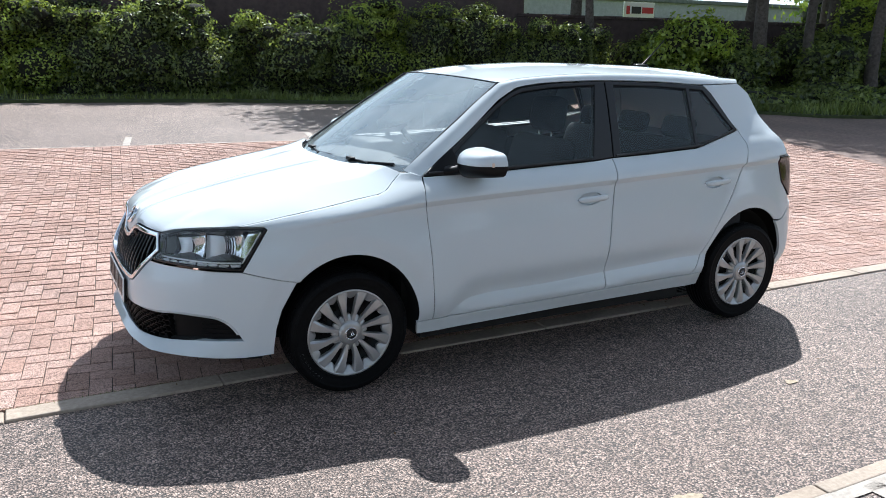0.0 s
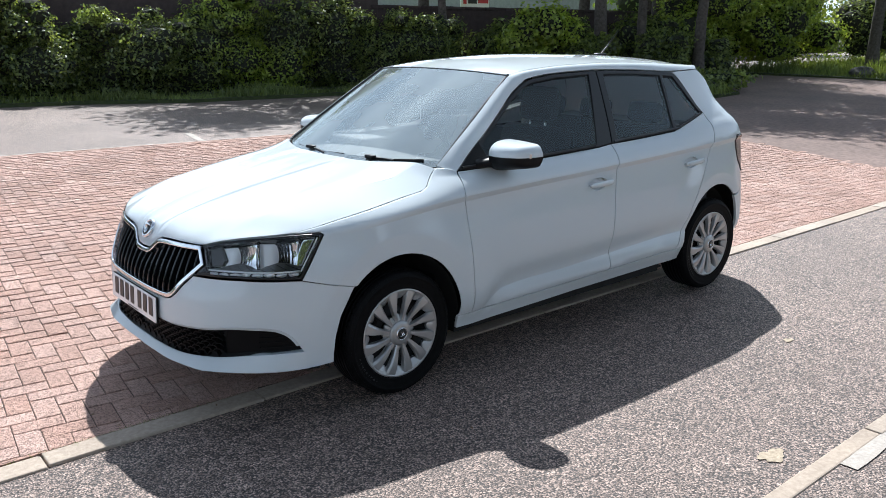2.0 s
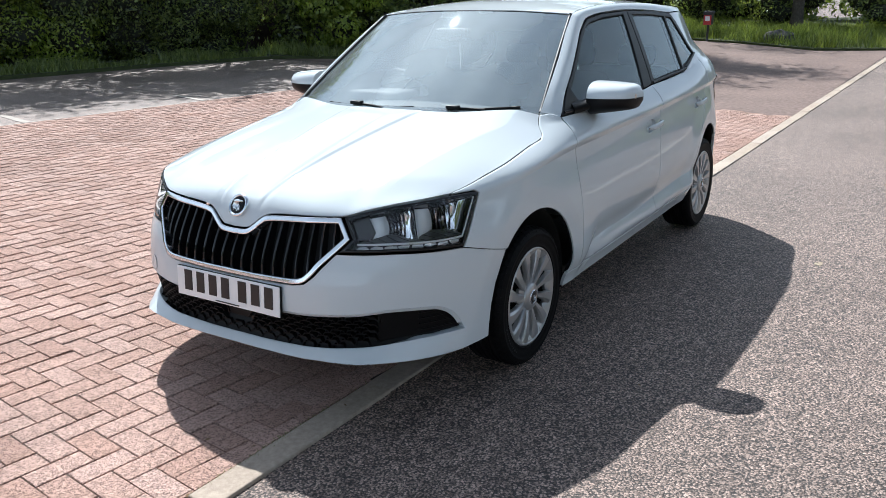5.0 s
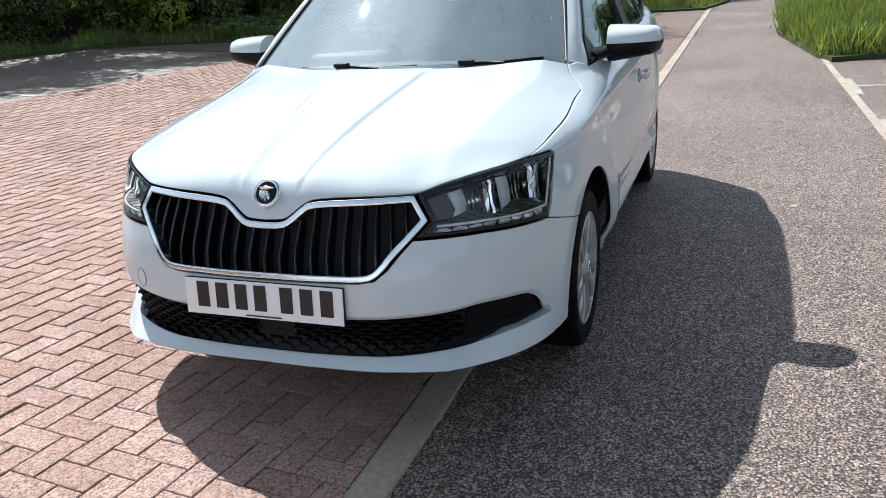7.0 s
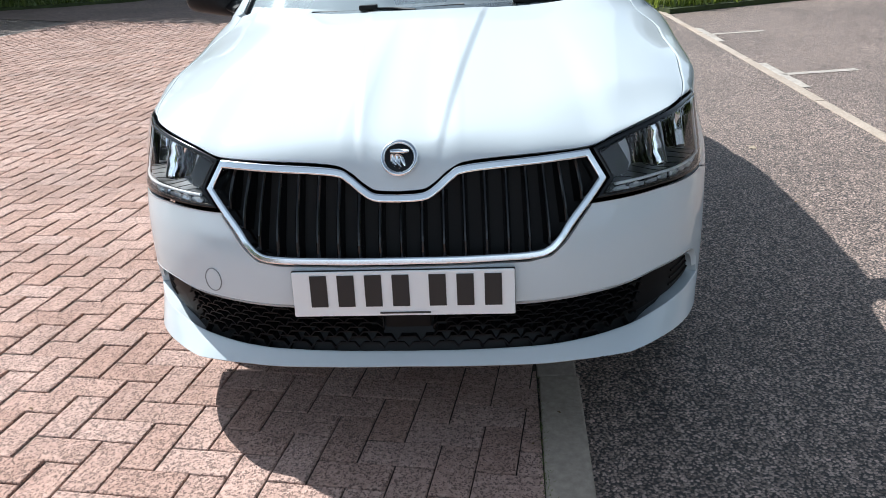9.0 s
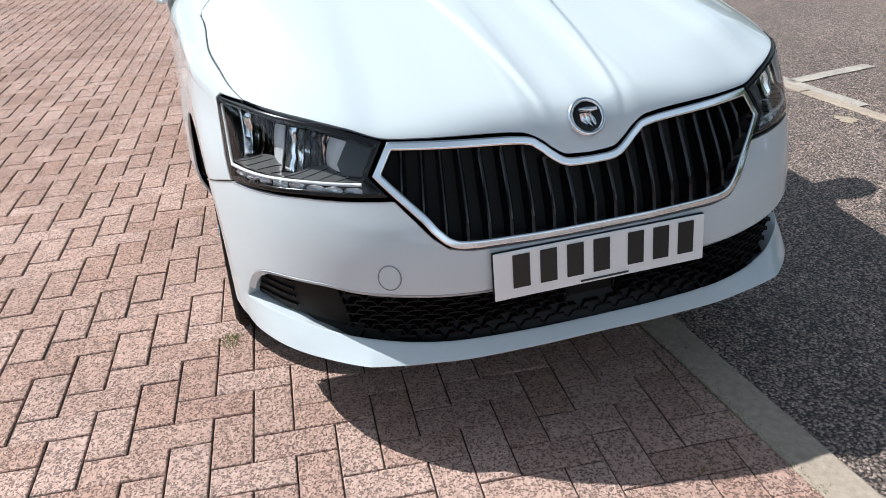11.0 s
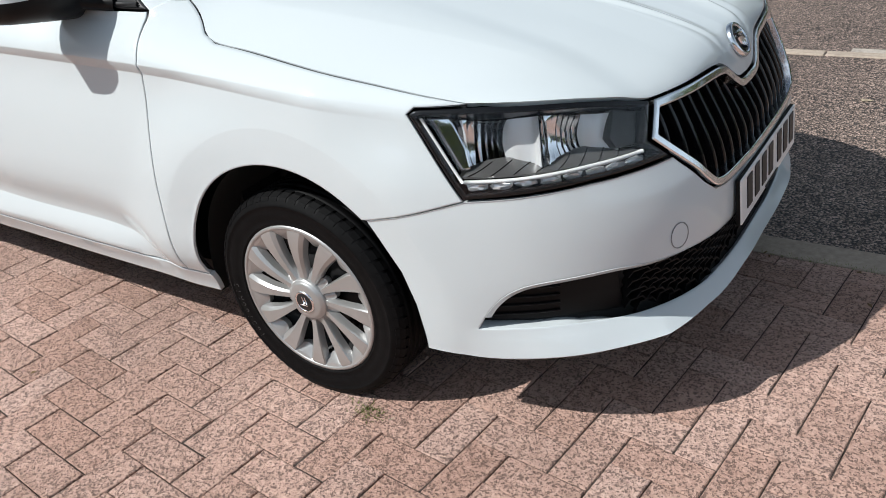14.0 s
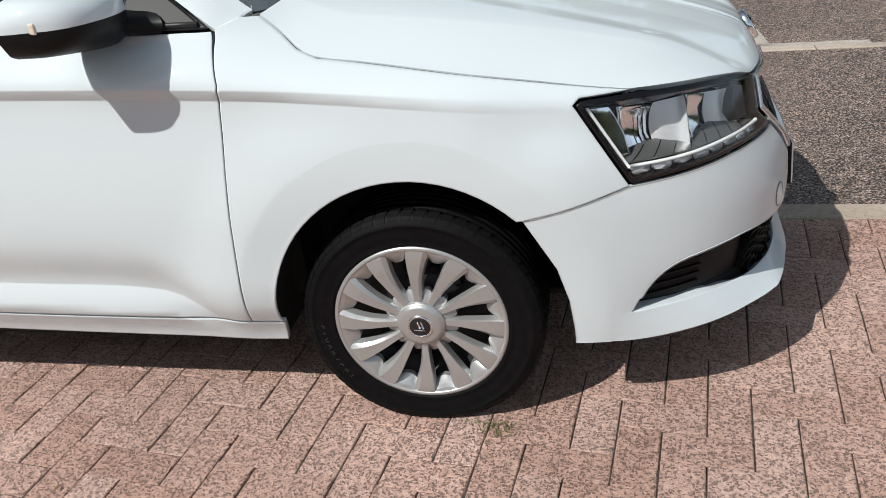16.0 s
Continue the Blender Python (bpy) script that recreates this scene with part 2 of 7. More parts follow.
def asphalt(name):
    """Worn open-textured asphalt: pale and brown stones of 8 mm in dark pits, with stains."""
    m = material(name, (0.2, 0.18, 0.17), 0.62, spec=0.45)
    n, l = m.node_tree.nodes, m.node_tree.links
    p = n["Principled BSDF"]
    geo = n.new("ShaderNodeNewGeometry")
    wob = n.new("ShaderNodeTexNoise"); wob.inputs["Scale"].default_value = 150
    l.new(geo.outputs["Position"], wob.inputs["Vector"])
    sc = n.new("ShaderNodeVectorMath"); sc.operation = "SCALE"; sc.inputs["Scale"].default_value = 0.010
    l.new(wob.outputs["Color"], sc.inputs[0])
    ad = n.new("ShaderNodeVectorMath"); ad.operation = "ADD"
    l.new(geo.outputs["Position"], ad.inputs[0]); l.new(sc.outputs[0], ad.inputs[1])
    v = n.new("ShaderNodeTexVoronoi"); v.inputs["Scale"].default_value = 120
    l.new(ad.outputs[0], v.inputs["Vector"])
    sep = n.new("ShaderNodeSeparateColor")
    l.new(v.outputs["Color"], sep.inputs[0])
    st_ = n.new("ShaderNodeValToRGB")
    cr = st_.color_ramp
    cr.elements[0].position, cr.elements[0].color = 0.0, (0.142, 0.104, 0.087, 1)
    cr.elements[1].position, cr.elements[1].color = 1.0, (0.61, 0.455, 0.382, 1)
    for q, c in ((0.25, (0.268, 0.198, 0.165)), (0.6, (0.39, 0.29, 0.242)), (0.85, (0.515, 0.386, 0.323))):
        e = cr.elements.new(q); e.color = (*c, 1)
    l.new(sep.outputs["Red"], st_.inputs[0])
    pit = n.new("ShaderNodeMapRange")
    pit.inputs["From Min"].default_value, pit.inputs["From Max"].default_value = 0.42, 0.64
    l.new(v.outputs["Distance"], pit.inputs["Value"])
    mx = n.new("ShaderNodeMix"); mx.data_type = "RGBA"
    l.new(pit.outputs[0], mx.inputs["Factor"]); l.new(st_.outputs["Color"], mx.inputs["A"])
    mx.inputs["B"].default_value = (0.05, 0.041, 0.037, 1)
    col = mx.outputs["Result"]
    for scale, low, high, a, b in ((0.55, 0.35, 0.65, 0.80, 1.08), (9.0, 0.3, 0.7, 0.84, 1.12), (40.0, 0.32, 0.68, 0.68, 1.30)):
        bn = n.new("ShaderNodeTexNoise"); bn.inputs["Scale"].default_value, bn.inputs["Detail"].default_value = scale, 5
        l.new(geo.outputs["Position"], bn.inputs["Vector"])
        mr = n.new("ShaderNodeMapRange")
        mr.inputs["From Min"].default_value, mr.inputs["From Max"].default_value = low, high
        mr.inputs["To Min"].default_value, mr.inputs["To Max"].default_value = a, b
        l.new(bn.outputs["Fac"], mr.inputs["Value"])
        mu = n.new("ShaderNodeVectorMath"); mu.operation = "SCALE"
        l.new(col, mu.inputs[0]); l.new(mr.outputs[0], mu.inputs["Scale"])
        col = mu.outputs[0]
    l.new(col, p.inputs["Base Color"])
    b = n.new("ShaderNodeBump"); b.inputs["Strength"].default_value, b.inputs["Distance"].default_value = 0.9, 0.005
    b.invert = True
    l.new(v.outputs["Distance"], b.inputs["Height"])
    l.new(b.outputs[0], p.inputs["Normal"])
    return m


M_ASPHALT = asphalt("asphalt")
PAVER = [(0.465, 0.295, 0.235), (0.588, 0.376, 0.303), (0.668, 0.445, 0.365)]
M_BRICK = grained("block_paver", PAVER, 55, 0.88, 6, bump=1.0, bump_scale=150, big=0.80, big_scale=1.7, random_amount=0.10, voronoi=(140, 0.26, (0.26, 0.167, 0.139), 0.51, 1.0), bump_depth=0.006)
M_BRICK_FAR = grained("block_pavers_far", PAVER, 55, 0.88, 6, bump=1.0, bump_scale=150, big=0.80, big_scale=1.7, random_amount=0.10, island=True, voronoi=(140, 0.26, (0.26, 0.167, 0.139), 0.51, 1.0), bump_depth=0.006)
M_STAIN = grained("pale_stain", [(0.30, 0.24, 0.17), (0.52, 0.43, 0.32)], 60, 0.9, bump=0.3)
M_JOINT = grained("joint_sand", [(0.035, 0.027, 0.023), (0.09, 0.07, 0.06)], 80, 0.95, bump=0.5)
M_KERB = grained("concrete_edging", [(0.40, 0.325, 0.26), (0.54, 0.445, 0.36)], 45, 0.9, 6, bump=0.4, bump_scale=130, big=0.80, big_scale=2.3, random_amount=0.06)
M_LINE = grained("road_paint", [(0.38, 0.335, 0.29), (0.56, 0.50, 0.44)], 50, 0.8, 6, bump=0.4, big=0.78, big_scale=7)

# ---------- mesh helpers ----------
def link(name, mesh, mat, parent=None, label=""):
    ob = new(name, mesh)
    if mat:
        mesh.materials.append(mat)
    if parent:
        ob.parent = parent
    if label:
        ob["label"] = label
    return ob


def mesh_of(verts, faces, normals=None, sm=True):
    me = bpy.data.meshes.new("m")
    me.from_pydata([tuple(map(float, v)) for v in verts], [], [tuple(map(int, f)) for f in faces])
    me.polygons.foreach_set("use_smooth", [sm] * len(me.polygons))
    if normals is not None:
        me.normals_split_custom_set_from_vertices([tuple(map(float, v)) for v in normals])
    me.update()
    return me


def part(name, bm, mat, parent, label="", sm=False):
    me = bpy.data.meshes.new(name)
    bm.normal_update()
    bm.to_mesh(me)
    bm.free()
    if sm:
        me.polygons.foreach_set("use_smooth", [True] * len(me.polygons))
    return link(name, me, mat, parent, label)


def thing(name, label, category, at=(0, 0, 0), group="", kind=""):
    ob = new(name)
    ob.location = at
    ob.empty_display_size = 0.1
    return tagged(ob, label, category, group, kind)


def box_bm(size, at=(0, 0, 0), bevel=0.0, segs=2, rot=None):
    bm = bmesh.new()
    bmesh.ops.create_cube(bm, size=1)
    bmesh.ops.scale(bm, vec=size, verts=bm.verts)
    if bevel:
        bmesh.ops.bevel(bm, geom=bm.edges[:], offset=bevel, segments=segs, profile=0.5, affect="EDGES")
    if rot:
        bmesh.ops.rotate(bm, cent=(0, 0, 0), matrix=Euler([radians(a) for a in rot]).to_matrix(), verts=bm.verts)
    bmesh.ops.translate(bm, vec=at, verts=bm.verts)
    return bm


def tube(pts, radius, n=8, closed=False, flat=1.0):
    """A round bar along a polyline; radius may be a list."""
    pts = [Vector(p) for p in pts]
    r = radius if isinstance(radius, (list, tuple)) else [radius] * len(pts)
    verts, faces = [], []
    for i, p in enumerate(pts):
        a = pts[(i + 1) % len(pts)] if closed or i + 1 < len(pts) else p
        b = pts[i - 1] if closed or i else p
        d = (a - b).normalized()
        u = d.orthogonal().normalized() if abs(d.z) > 0.95 else d.cross(Vector((0, 0, 1))).normalized()
        w = u.cross(d)
        for k in range(n):
            t = 2 * math.pi * k / n
            verts.append(p + r[i] * (math.cos(t) * u + flat * math.sin(t) * w))
    m = len(pts)
    for i in range(m if closed else m - 1):
        j = (i + 1) % m
        for k in range(n):
            faces.append((i * n + k, i * n + (k + 1) % n, j * n + (k + 1) % n, j * n + k))
    if not closed:
        faces.append(tuple(range(n)))
        faces.append(tuple(reversed(range((m - 1) * n, m * n))))
    return mesh_of(verts, faces)


def lathe(profile, n=64, axis="y", at=(0, 0, 0), a0=0.0, a1=360.0):
    """Profile of (along the axis, radius) turned round it."""
    full = abs(a1 - a0) >= 359.9
    cnt = n if full else n + 1
    verts, faces = [], []
    for k in range(cnt):
        a = radians(a0 + (a1 - a0) * k / n)
        for h, r in profile:
            verts.append((at[0] + r * math.cos(a), at[1] + h, at[2] + r * math.sin(a)))
    q = len(profile)
    for k in range(n):
        j = (k + 1) % cnt
        for i in range(q - 1):
            faces.append((k * q + i, k * q + i + 1, j * q + i + 1, j * q + i))
    return mesh_of(verts, faces)


def resample(poly, step):
    """Closed loop at even steps along each side, corners kept."""
    out = []
    n = len(poly)
    for i in range(n):
        a, b = np.array(poly[i], float), np.array(poly[(i + 1) % n], float)
        k = max(1, int(math.ceil(np.linalg.norm(b - a) / step)))
        for j in range(k):
            out.append(a + (b - a) * j / k)
    return np.array(out)


def inside(poly, pts):
    x, y = pts[:, 0], pts[:, 1]
    res = np.zeros(len(pts), bool)
    n = len(poly)
    for i in range(n):
        x1, y1 = poly[i]
        x2, y2 = poly[(i + 1) % n]
        if y1 == y2:
            continue
        c = (y1 > y) != (y2 > y)
        res ^= c & (x < (x2 - x1) * (y - y1) / (y2 - y1) + x1)
    return res


def area(p):
    return 0.5 * np.sum(p[:, 0] * np.roll(p[:, 1], -1) - np.roll(p[:, 0], -1) * p[:, 1])


def inset(poly, d):
    """Loop moved inwards by d (mitred)."""
    p = np.array(poly, float)
    if area(p) < 0:
        p = p[::-1]
    e = np.roll(p, -1, 0) - p
    e /= np.maximum(np.linalg.norm(e, axis=1), 1e-9)[:, None]
    nrm = np.stack([-e[:, 1], e[:, 0]], 1)
    pn = np.roll(nrm, 1, 0)
    m = nrm + pn
    k = np.maximum((m * m).sum(1) / 2, 0.3)
    return p + m * (d / k)[:, None]


def body(u, v):
    """Body skin with signed length: u > 0 on the driver's side (y > 0)."""
    u = np.asarray(u, float)
    p = skirt(np.abs(u), np.asarray(v, float))
    p[..., 1] *= np.where(u < 0, -1, 1)
    return p


def normals_at(surf, u, v):
    e = 0.0015
    n = np.cross(surf(u + e, v) - surf(u - e, v), surf(u, v + e) - surf(u, v - e))
    n /= np.maximum(np.linalg.norm(n, axis=-1), 1e-12)[..., None]
    p = surf(u, v)
    c = np.stack([np.clip(p[..., 0], 0.0, 2.4), 0 * p[..., 1], 0 * p[..., 2] + 0.5], -1)
    flip = ((p - c) * n).sum(-1) < 0
    n[flip] *= -1
    return n


def panel(name, outline, mat, parent, holes=(), surf=body, lift=0.0, depth=0.014, edge=0.0014, gap=0.0, step=0.022, fine=0.008, label="", hole_depth=None, dome=0.0, lines=()):
    """A trimmed sheet of a surface, with rolled edges and a return flange."""
    from mathutils import geometry
    loops = [np.array(outline, float)] + [np.array(h, float) for h in holes]
    if gap:
        loops[0] = inset(loops[0], gap)
    rs = []
    for i, lp in enumerate(loops):
        r = resample(lp, fine)
        if (area(r) > 0) != (i == 0):
            r = r[::-1]
        rs.append(r)
    bnd = np.vstack(rs)
    lo, hi = rs[0].min(0), rs[0].max(0)
    gu, gv = np.meshgrid(np.arange(lo[0] + step / 2, hi[0], step), np.arange(lo[1] + step / 2, hi[1], step), indexing="ij")
    g = np.stack([gu.ravel(), gv.ravel()], 1)
    ring = []
    for i, r in enumerate(rs):
        e = np.roll(r, -1, 0) - np.roll(r, 1, 0)
        e /= np.maximum(np.linalg.norm(e, axis=1), 1e-9)[:, None]
        ring.append(r + np.stack([-e[:, 1], e[:, 0]], 1) * 0.004)
    ring = np.vstack(ring)

    def ok(pts, mind):
        if not len(pts):
            return pts
        k = inside(rs[0], pts)
        for r in rs[1:]:
            k &= ~inside(r, pts)
        pts = pts[k]
        keep = np.ones(len(pts), bool)
        for i in range(0, len(pts), 400):
            d = np.linalg.norm(pts[i:i + 400, None] - bnd[None], axis=2).min(1)
            keep[i:i + 400] = d > mind
        return pts[keep]
    crisp = []
    for ln in lines:
        ln = np.array(ln, float)
        t = np.gradient(ln, axis=0)
        t /= np.maximum(np.linalg.norm(t, axis=1), 1e-9)[:, None]
        q = np.stack([-t[:, 1], t[:, 0]], 1) * 0.0022
        crisp += [ln + q, ln - q]
    crisp = ok(np.vstack(crisp), 0.004) if crisp else np.zeros((0, 2))
    g = ok(g, 0.009)
    if len(crisp):
        g = np.array([p for p in g if np.linalg.norm(crisp - p, axis=1).min() > 0.0085])
    pts = np.vstack([bnd, ok(ring, 0.0028), crisp, g])
    edges, base = [], 0
    for r in rs:
        edges += [(base + i, base + (i + 1) % len(r)) for i in range(len(r))]
        base += len(r)
    co, _, tris, orig, _, _ = geometry.delaunay_2d_cdt([Vector(p) for p in pts], edges, [], 0, 1e-7)
    uv = np.array([tuple(c) for c in co])
    tris = np.array([t for t in tris if len(t) == 3])
    cen = uv[tris].mean(1)
    k = inside(rs[0], cen)
    for r in rs[1:]:
        k &= ~inside(r, cen)
    tris = tris[k]
    nb = len(bnd)
    where = {}
    isb = np.zeros(len(uv), bool)
    for i, o in enumerate(orig):
        for q in o:
            if q < nb:
                where[q] = i
                isb[i] = True
    n = normals_at(surf, uv[:, 0], uv[:, 1])
    pos = surf(uv[:, 0], uv[:, 1])
    if dome:
        dd = np.zeros(len(uv))
        for i in range(0, len(uv), 400):
            dd[i:i + 400] = np.linalg.norm(uv[i:i + 400, None] - bnd[None], axis=2).min(1)
        pos = pos + n * (dome * np.sqrt(np.clip(dd / 0.012, 0, 1)))[:, None]
    pos = pos + n * lift
    pos[isb] -= n[isb] * edge
    a, b, c = pos[tris[:, 0]], pos[tris[:, 1]], pos[tris[:, 2]]
    flip = (np.cross(b - a, c - a) * n[tris[:, 0]]).sum(1) < 0
    tris[flip] = tris[flip][:, ::-1]
    verts, faces, nrm = list(pos), [tuple(t) for t in tris], None
    nrm = n.copy()
    # flange
    extra_p, extra_n = [], []
    base = 0
    for li, r in enumerate(rs):
        dp = depth if li == 0 or hole_depth is None else hole_depth
        idx = [where[base + i] for i in range(len(r))]
        base += len(r)
        pp = pos[idx]
        tang = np.roll(pp, -1, 0) - np.roll(pp, 1, 0)
        out = np.cross(tang, n[idx])
        out /= np.maximum(np.linalg.norm(out, axis=1), 1e-9)[:, None]
        mid = pp.mean(0)
        ctr_sign = np.sign(((pp - mid) * out).sum())
        out *= ctr_sign if li == 0 else -ctr_sign
        nrm[idx] = (n[idx] + out * 0.8)
        start = len(verts) + len(extra_p)
        for q, i in enumerate(idx):
            extra_p.append(pp[q])
            extra_n.append(out[q])
        for q, i in enumerate(idx):
            extra_p.append(pp[q] - n[i] * dp)
            extra_n.append(out[q])
        m = len(idx)
        for q in range(m):
            z = (q + 1) % m
            f = (start + q, start + z, start + m + z, start + m + q)
            fa, fb, fc = extra_p[f[0] - len(verts)], extra_p[f[1] - len(verts)], extra_p[f[2] - len(verts)]
            if np.dot(np.cross(fb - fa, fc - fa), out[q]) < 0:
                f = f[::-1]
            faces.append(f)
    verts += extra_p
    nrm = np.vstack([nrm, np.array(extra_n)])
    nrm /= np.maximum(np.linalg.norm(nrm, axis=1), 1e-9)[:, None]
    return link(name, mesh_of(verts, faces, nrm), mat, parent, label)


def sheet(name, P, mat, parent, depth=0.012, out=(0, 0, 1), label=""):
    """A smooth sheet on a grid of points, with a return flange all round."""
    P = np.array(P, float)
    a, b, _ = P.shape
    n = np.cross(np.gradient(P, axis=0), np.gradient(P, axis=1))
    n /= np.maximum(np.linalg.norm(n, axis=-1), 1e-12)[..., None]
    if (n.reshape(-1, 3) @ np.array(out, float)).mean() < 0:
        n = -n
    rev = (np.cross(P[1, 0] - P[0, 0], P[0, 1] - P[0, 0]) @ n[0, 0]) < 0
    verts, nrm = list(P.reshape(-1, 3)), list(n.reshape(-1, 3))
    faces = []
    for i in range(a - 1):
        for j in range(b - 1):
            f = (i * b + j, (i + 1) * b + j, (i + 1) * b + j + 1, i * b + j + 1)
            faces.append(f[::-1] if rev else f)
    loop = [(i, 0) for i in range(a)] + [(a - 1, j) for j in range(1, b)] + [(i, b - 1) for i in range(a - 2, -1, -1)] + [(0, j) for j in range(b - 2, 0, -1)]
    st = len(verts)
    m = len(loop)
    cen = P.reshape(-1, 3).mean(0)
    for d in (0.0, depth):
        for i, j in loop:
            o = P[i, j] - cen
            o -= n[i, j] * (o @ n[i, j])
            verts.append(P[i, j] - n[i, j] * d)
            nrm.append(o / max(np.linalg.norm(o), 1e-9))
    for q in range(m):
        z = (q + 1) % m
        f = (st + q, st + z, st + m + z, st + m + q)
        fa, fb, fc = verts[f[0]], verts[f[1]], verts[f[2]]
        faces.append(f if np.dot(np.cross(fb - fa, fc - fa), nrm[st + q]) > 0 else f[::-1])
    return link(name, mesh_of(verts, faces, nrm), mat, parent, label)

# ---------- car surface ----------
def lerp_curve(pts, n=400):
    """Smooth monotone (pchip) interpolation through (a, b) pairs."""
    xs = np.array([p[0] for p in pts], float)
    ys = np.array([p[1] for p in pts], float)
    h, d = np.diff(xs), np.diff(ys) / np.diff(xs)
    m = np.zeros(len(xs))
    m[0], m[-1] = d[0], d[-1]
    for i in range(1, len(xs) - 1):
        if d[i - 1] * d[i] > 0:
            w1, w2 = 2 * h[i] + h[i - 1], h[i] + 2 * h[i - 1]
            m[i] = (w1 + w2) / (w1 / d[i - 1] + w2 / d[i])

    def f(x):
        x = np.clip(x, xs[0], xs[-1])
        i = np.clip(np.searchsorted(xs, x, side="right") - 1, 0, len(xs) - 2)
        t = (x - xs[i]) / h[i]
        return ((2 * t**3 - 3 * t**2 + 1) * ys[i] + (t**3 - 2 * t**2 + t) * h[i] * m[i]
                + (3 * t**2 - 2 * t**3) * ys[i + 1] + (t**3 - t**2) * h[i] * m[i + 1])
    return f


def smooth(a, b, x):
    t = np.clip((x - a) / (b - a), 0, 1)
    return t * t * (3 - 2 * t)


def spline(pts, n=240):
    """Catmull-Rom through 2D points."""
    p = np.array(pts, float)
    p = np.vstack([2 * p[0] - p[1], p, 2 * p[-1] - p[-2]])
    out = []
    k = len(p) - 3
    for i in range(k):
        a, b, c, d = p[i:i + 4]
        for t in np.linspace(0, 1, n // k, endpoint=False):
            out.append(0.5 * (2 * b + (c - a) * t + (2 * a - 5 * b + 4 * c - d) * t**2 + (3 * b - a - 3 * c + d) * t**3))
    out.append(p[-2])
    return np.array(out)


# plan outline of the body's widest line, nose centre to tail centre (one half)
PLAN = spline([(-0.886, 0), (-0.882, 0.18), (-0.860, 0.38), (-0.778, 0.56), (-0.64, 0.695), (-0.45, 0.774), (-0.15, 0.817),
               (0.5, 0.847), (1.2, 0.857), (1.9, 0.853), (2.4, 0.832), (2.75, 0.785), (2.96, 0.67), (3.05, 0.38), (3.07, 0)], 700)
ARC = np.concatenate([[0], np.cumsum(np.hypot(*np.diff(PLAN, axis=0).T))])


def ease(a, b, x):
    t = np.clip((x - a) / (b - a), 0, 1)
    return t * t * (3 - 2 * t)


# running length, stretched a little so that the front axle lies at 1.451 and the doors fall in their places
PLEN = ARC + (1.451 - np.interp(0.0, PLAN[ARC < 2.5, 0], ARC[ARC < 2.5])) * ease(0.3, 1.1, ARC) + 0.020 * ease(1.55, 1.95, ARC) * ease(3.95, 3.6, ARC)
_tan = np.gradient(PLAN, axis=0)
_tan /= np.linalg.norm(_tan, axis=1)[:, None]


def plan_at(s):
    """Point and outward normal of the plan outline at length s."""
    x, y = np.interp(s, PLEN, PLAN[:, 0]), np.interp(s, PLEN, PLAN[:, 1])
    tx, ty = np.interp(s, PLEN, _tan[:, 0]), np.interp(s, PLEN, _tan[:, 1])
    n = np.hypot(tx, ty)
    return x, y, -ty / n, tx / n




def s_of_x(x):
    k = (PLAN[:, 1] > 0.6) & (PLEN < 4.9)
    return np.interp(x, PLAN[k, 0], PLEN[k])


belt = lerp_curve([(-0.9, 0.90), (0.1, 0.93), (0.41, 0.957), (1.2, 0.985), (2.0, 1.025), (2.45, 1.08), (3.1, 1.1)])
crease = lerp_curve([(-0.5, 0.785), (0.4, 0.868), (1.3, 0.90), (2.2, 0.93), (2.8, 0.945), (3.1, 0.95)])
narrow = lerp_curve([(-0.9, 0.0), (0.2, 0.035), (0.41, 0.03), (0.9, 0.008), (1.4, 0.0), (2.1, 0.008), (2.5, 0.03), (2.8, 0.07), (3.1, 0.12)])
front_in = lerp_curve([(0.14, 0.08), (0.20, 0.052), (0.25, 0.027), (0.283, 0.023), (0.31, 0.027), (0.38, 0.012), (0.43, 0.004), (0.50, 0.008), (0.56, 0.020), (0.62, 0.043), (0.68, 0.069), (0.74, 0.093), (0.80, 0.128), (0.90, 0.25)])


lip_top = lambda s: np.interp(s, [0, 0.29, 0.54, 0.73, 0.85, 1.1], [0.281, 0.284, 0.294, 0.309, 0.312, 0.312])
lip_edge = lambda s: np.interp(s, [0, 0.45, 0.62, 0.8, 0.98, 1.1], [0.254, 0.252, 0.250, 0.245, 0.237, 0.233])


def foot_blade(s, z):
    """Crisp blade along the bumper's foot."""
    zt, ze = lip_top(s), lip_edge(s)
    up = np.clip((zt - z) / (zt - ze), 0, 1)
    down = 1 - 0.8 * np.clip((ze - z) / 0.014, 0, 1.8)
    return np.interp(s, [0, 0.40, 0.545, 0.66, 0.80, 0.93, 1.00, 1.10], [0.035, 0.041, 0.058, 0.040, 0.026, 0.010, 0.0, 0.0]) * np.where(z > ze, up, down)


rear_in = lerp_curve([(0.18, 0.08), (0.35, 0.01), (0.5, 0.0), (0.65, 0.03), (0.9, 0.10), (1.1, 0.22), (1.4, 0.45)])


def bend(t, w):
    """A ramp that starts softly over the width w."""
    return w * np.logaddexp(0, t / w)


door_line = lerp_curve([(0.40, 0.30), (0.46, 0.30), (0.53, 0.345), (0.62, 0.382), (0.75, 0.394), (1.0, 0.398), (1.4, 0.415), (2.05, 0.437), (2.2, 0.44)])


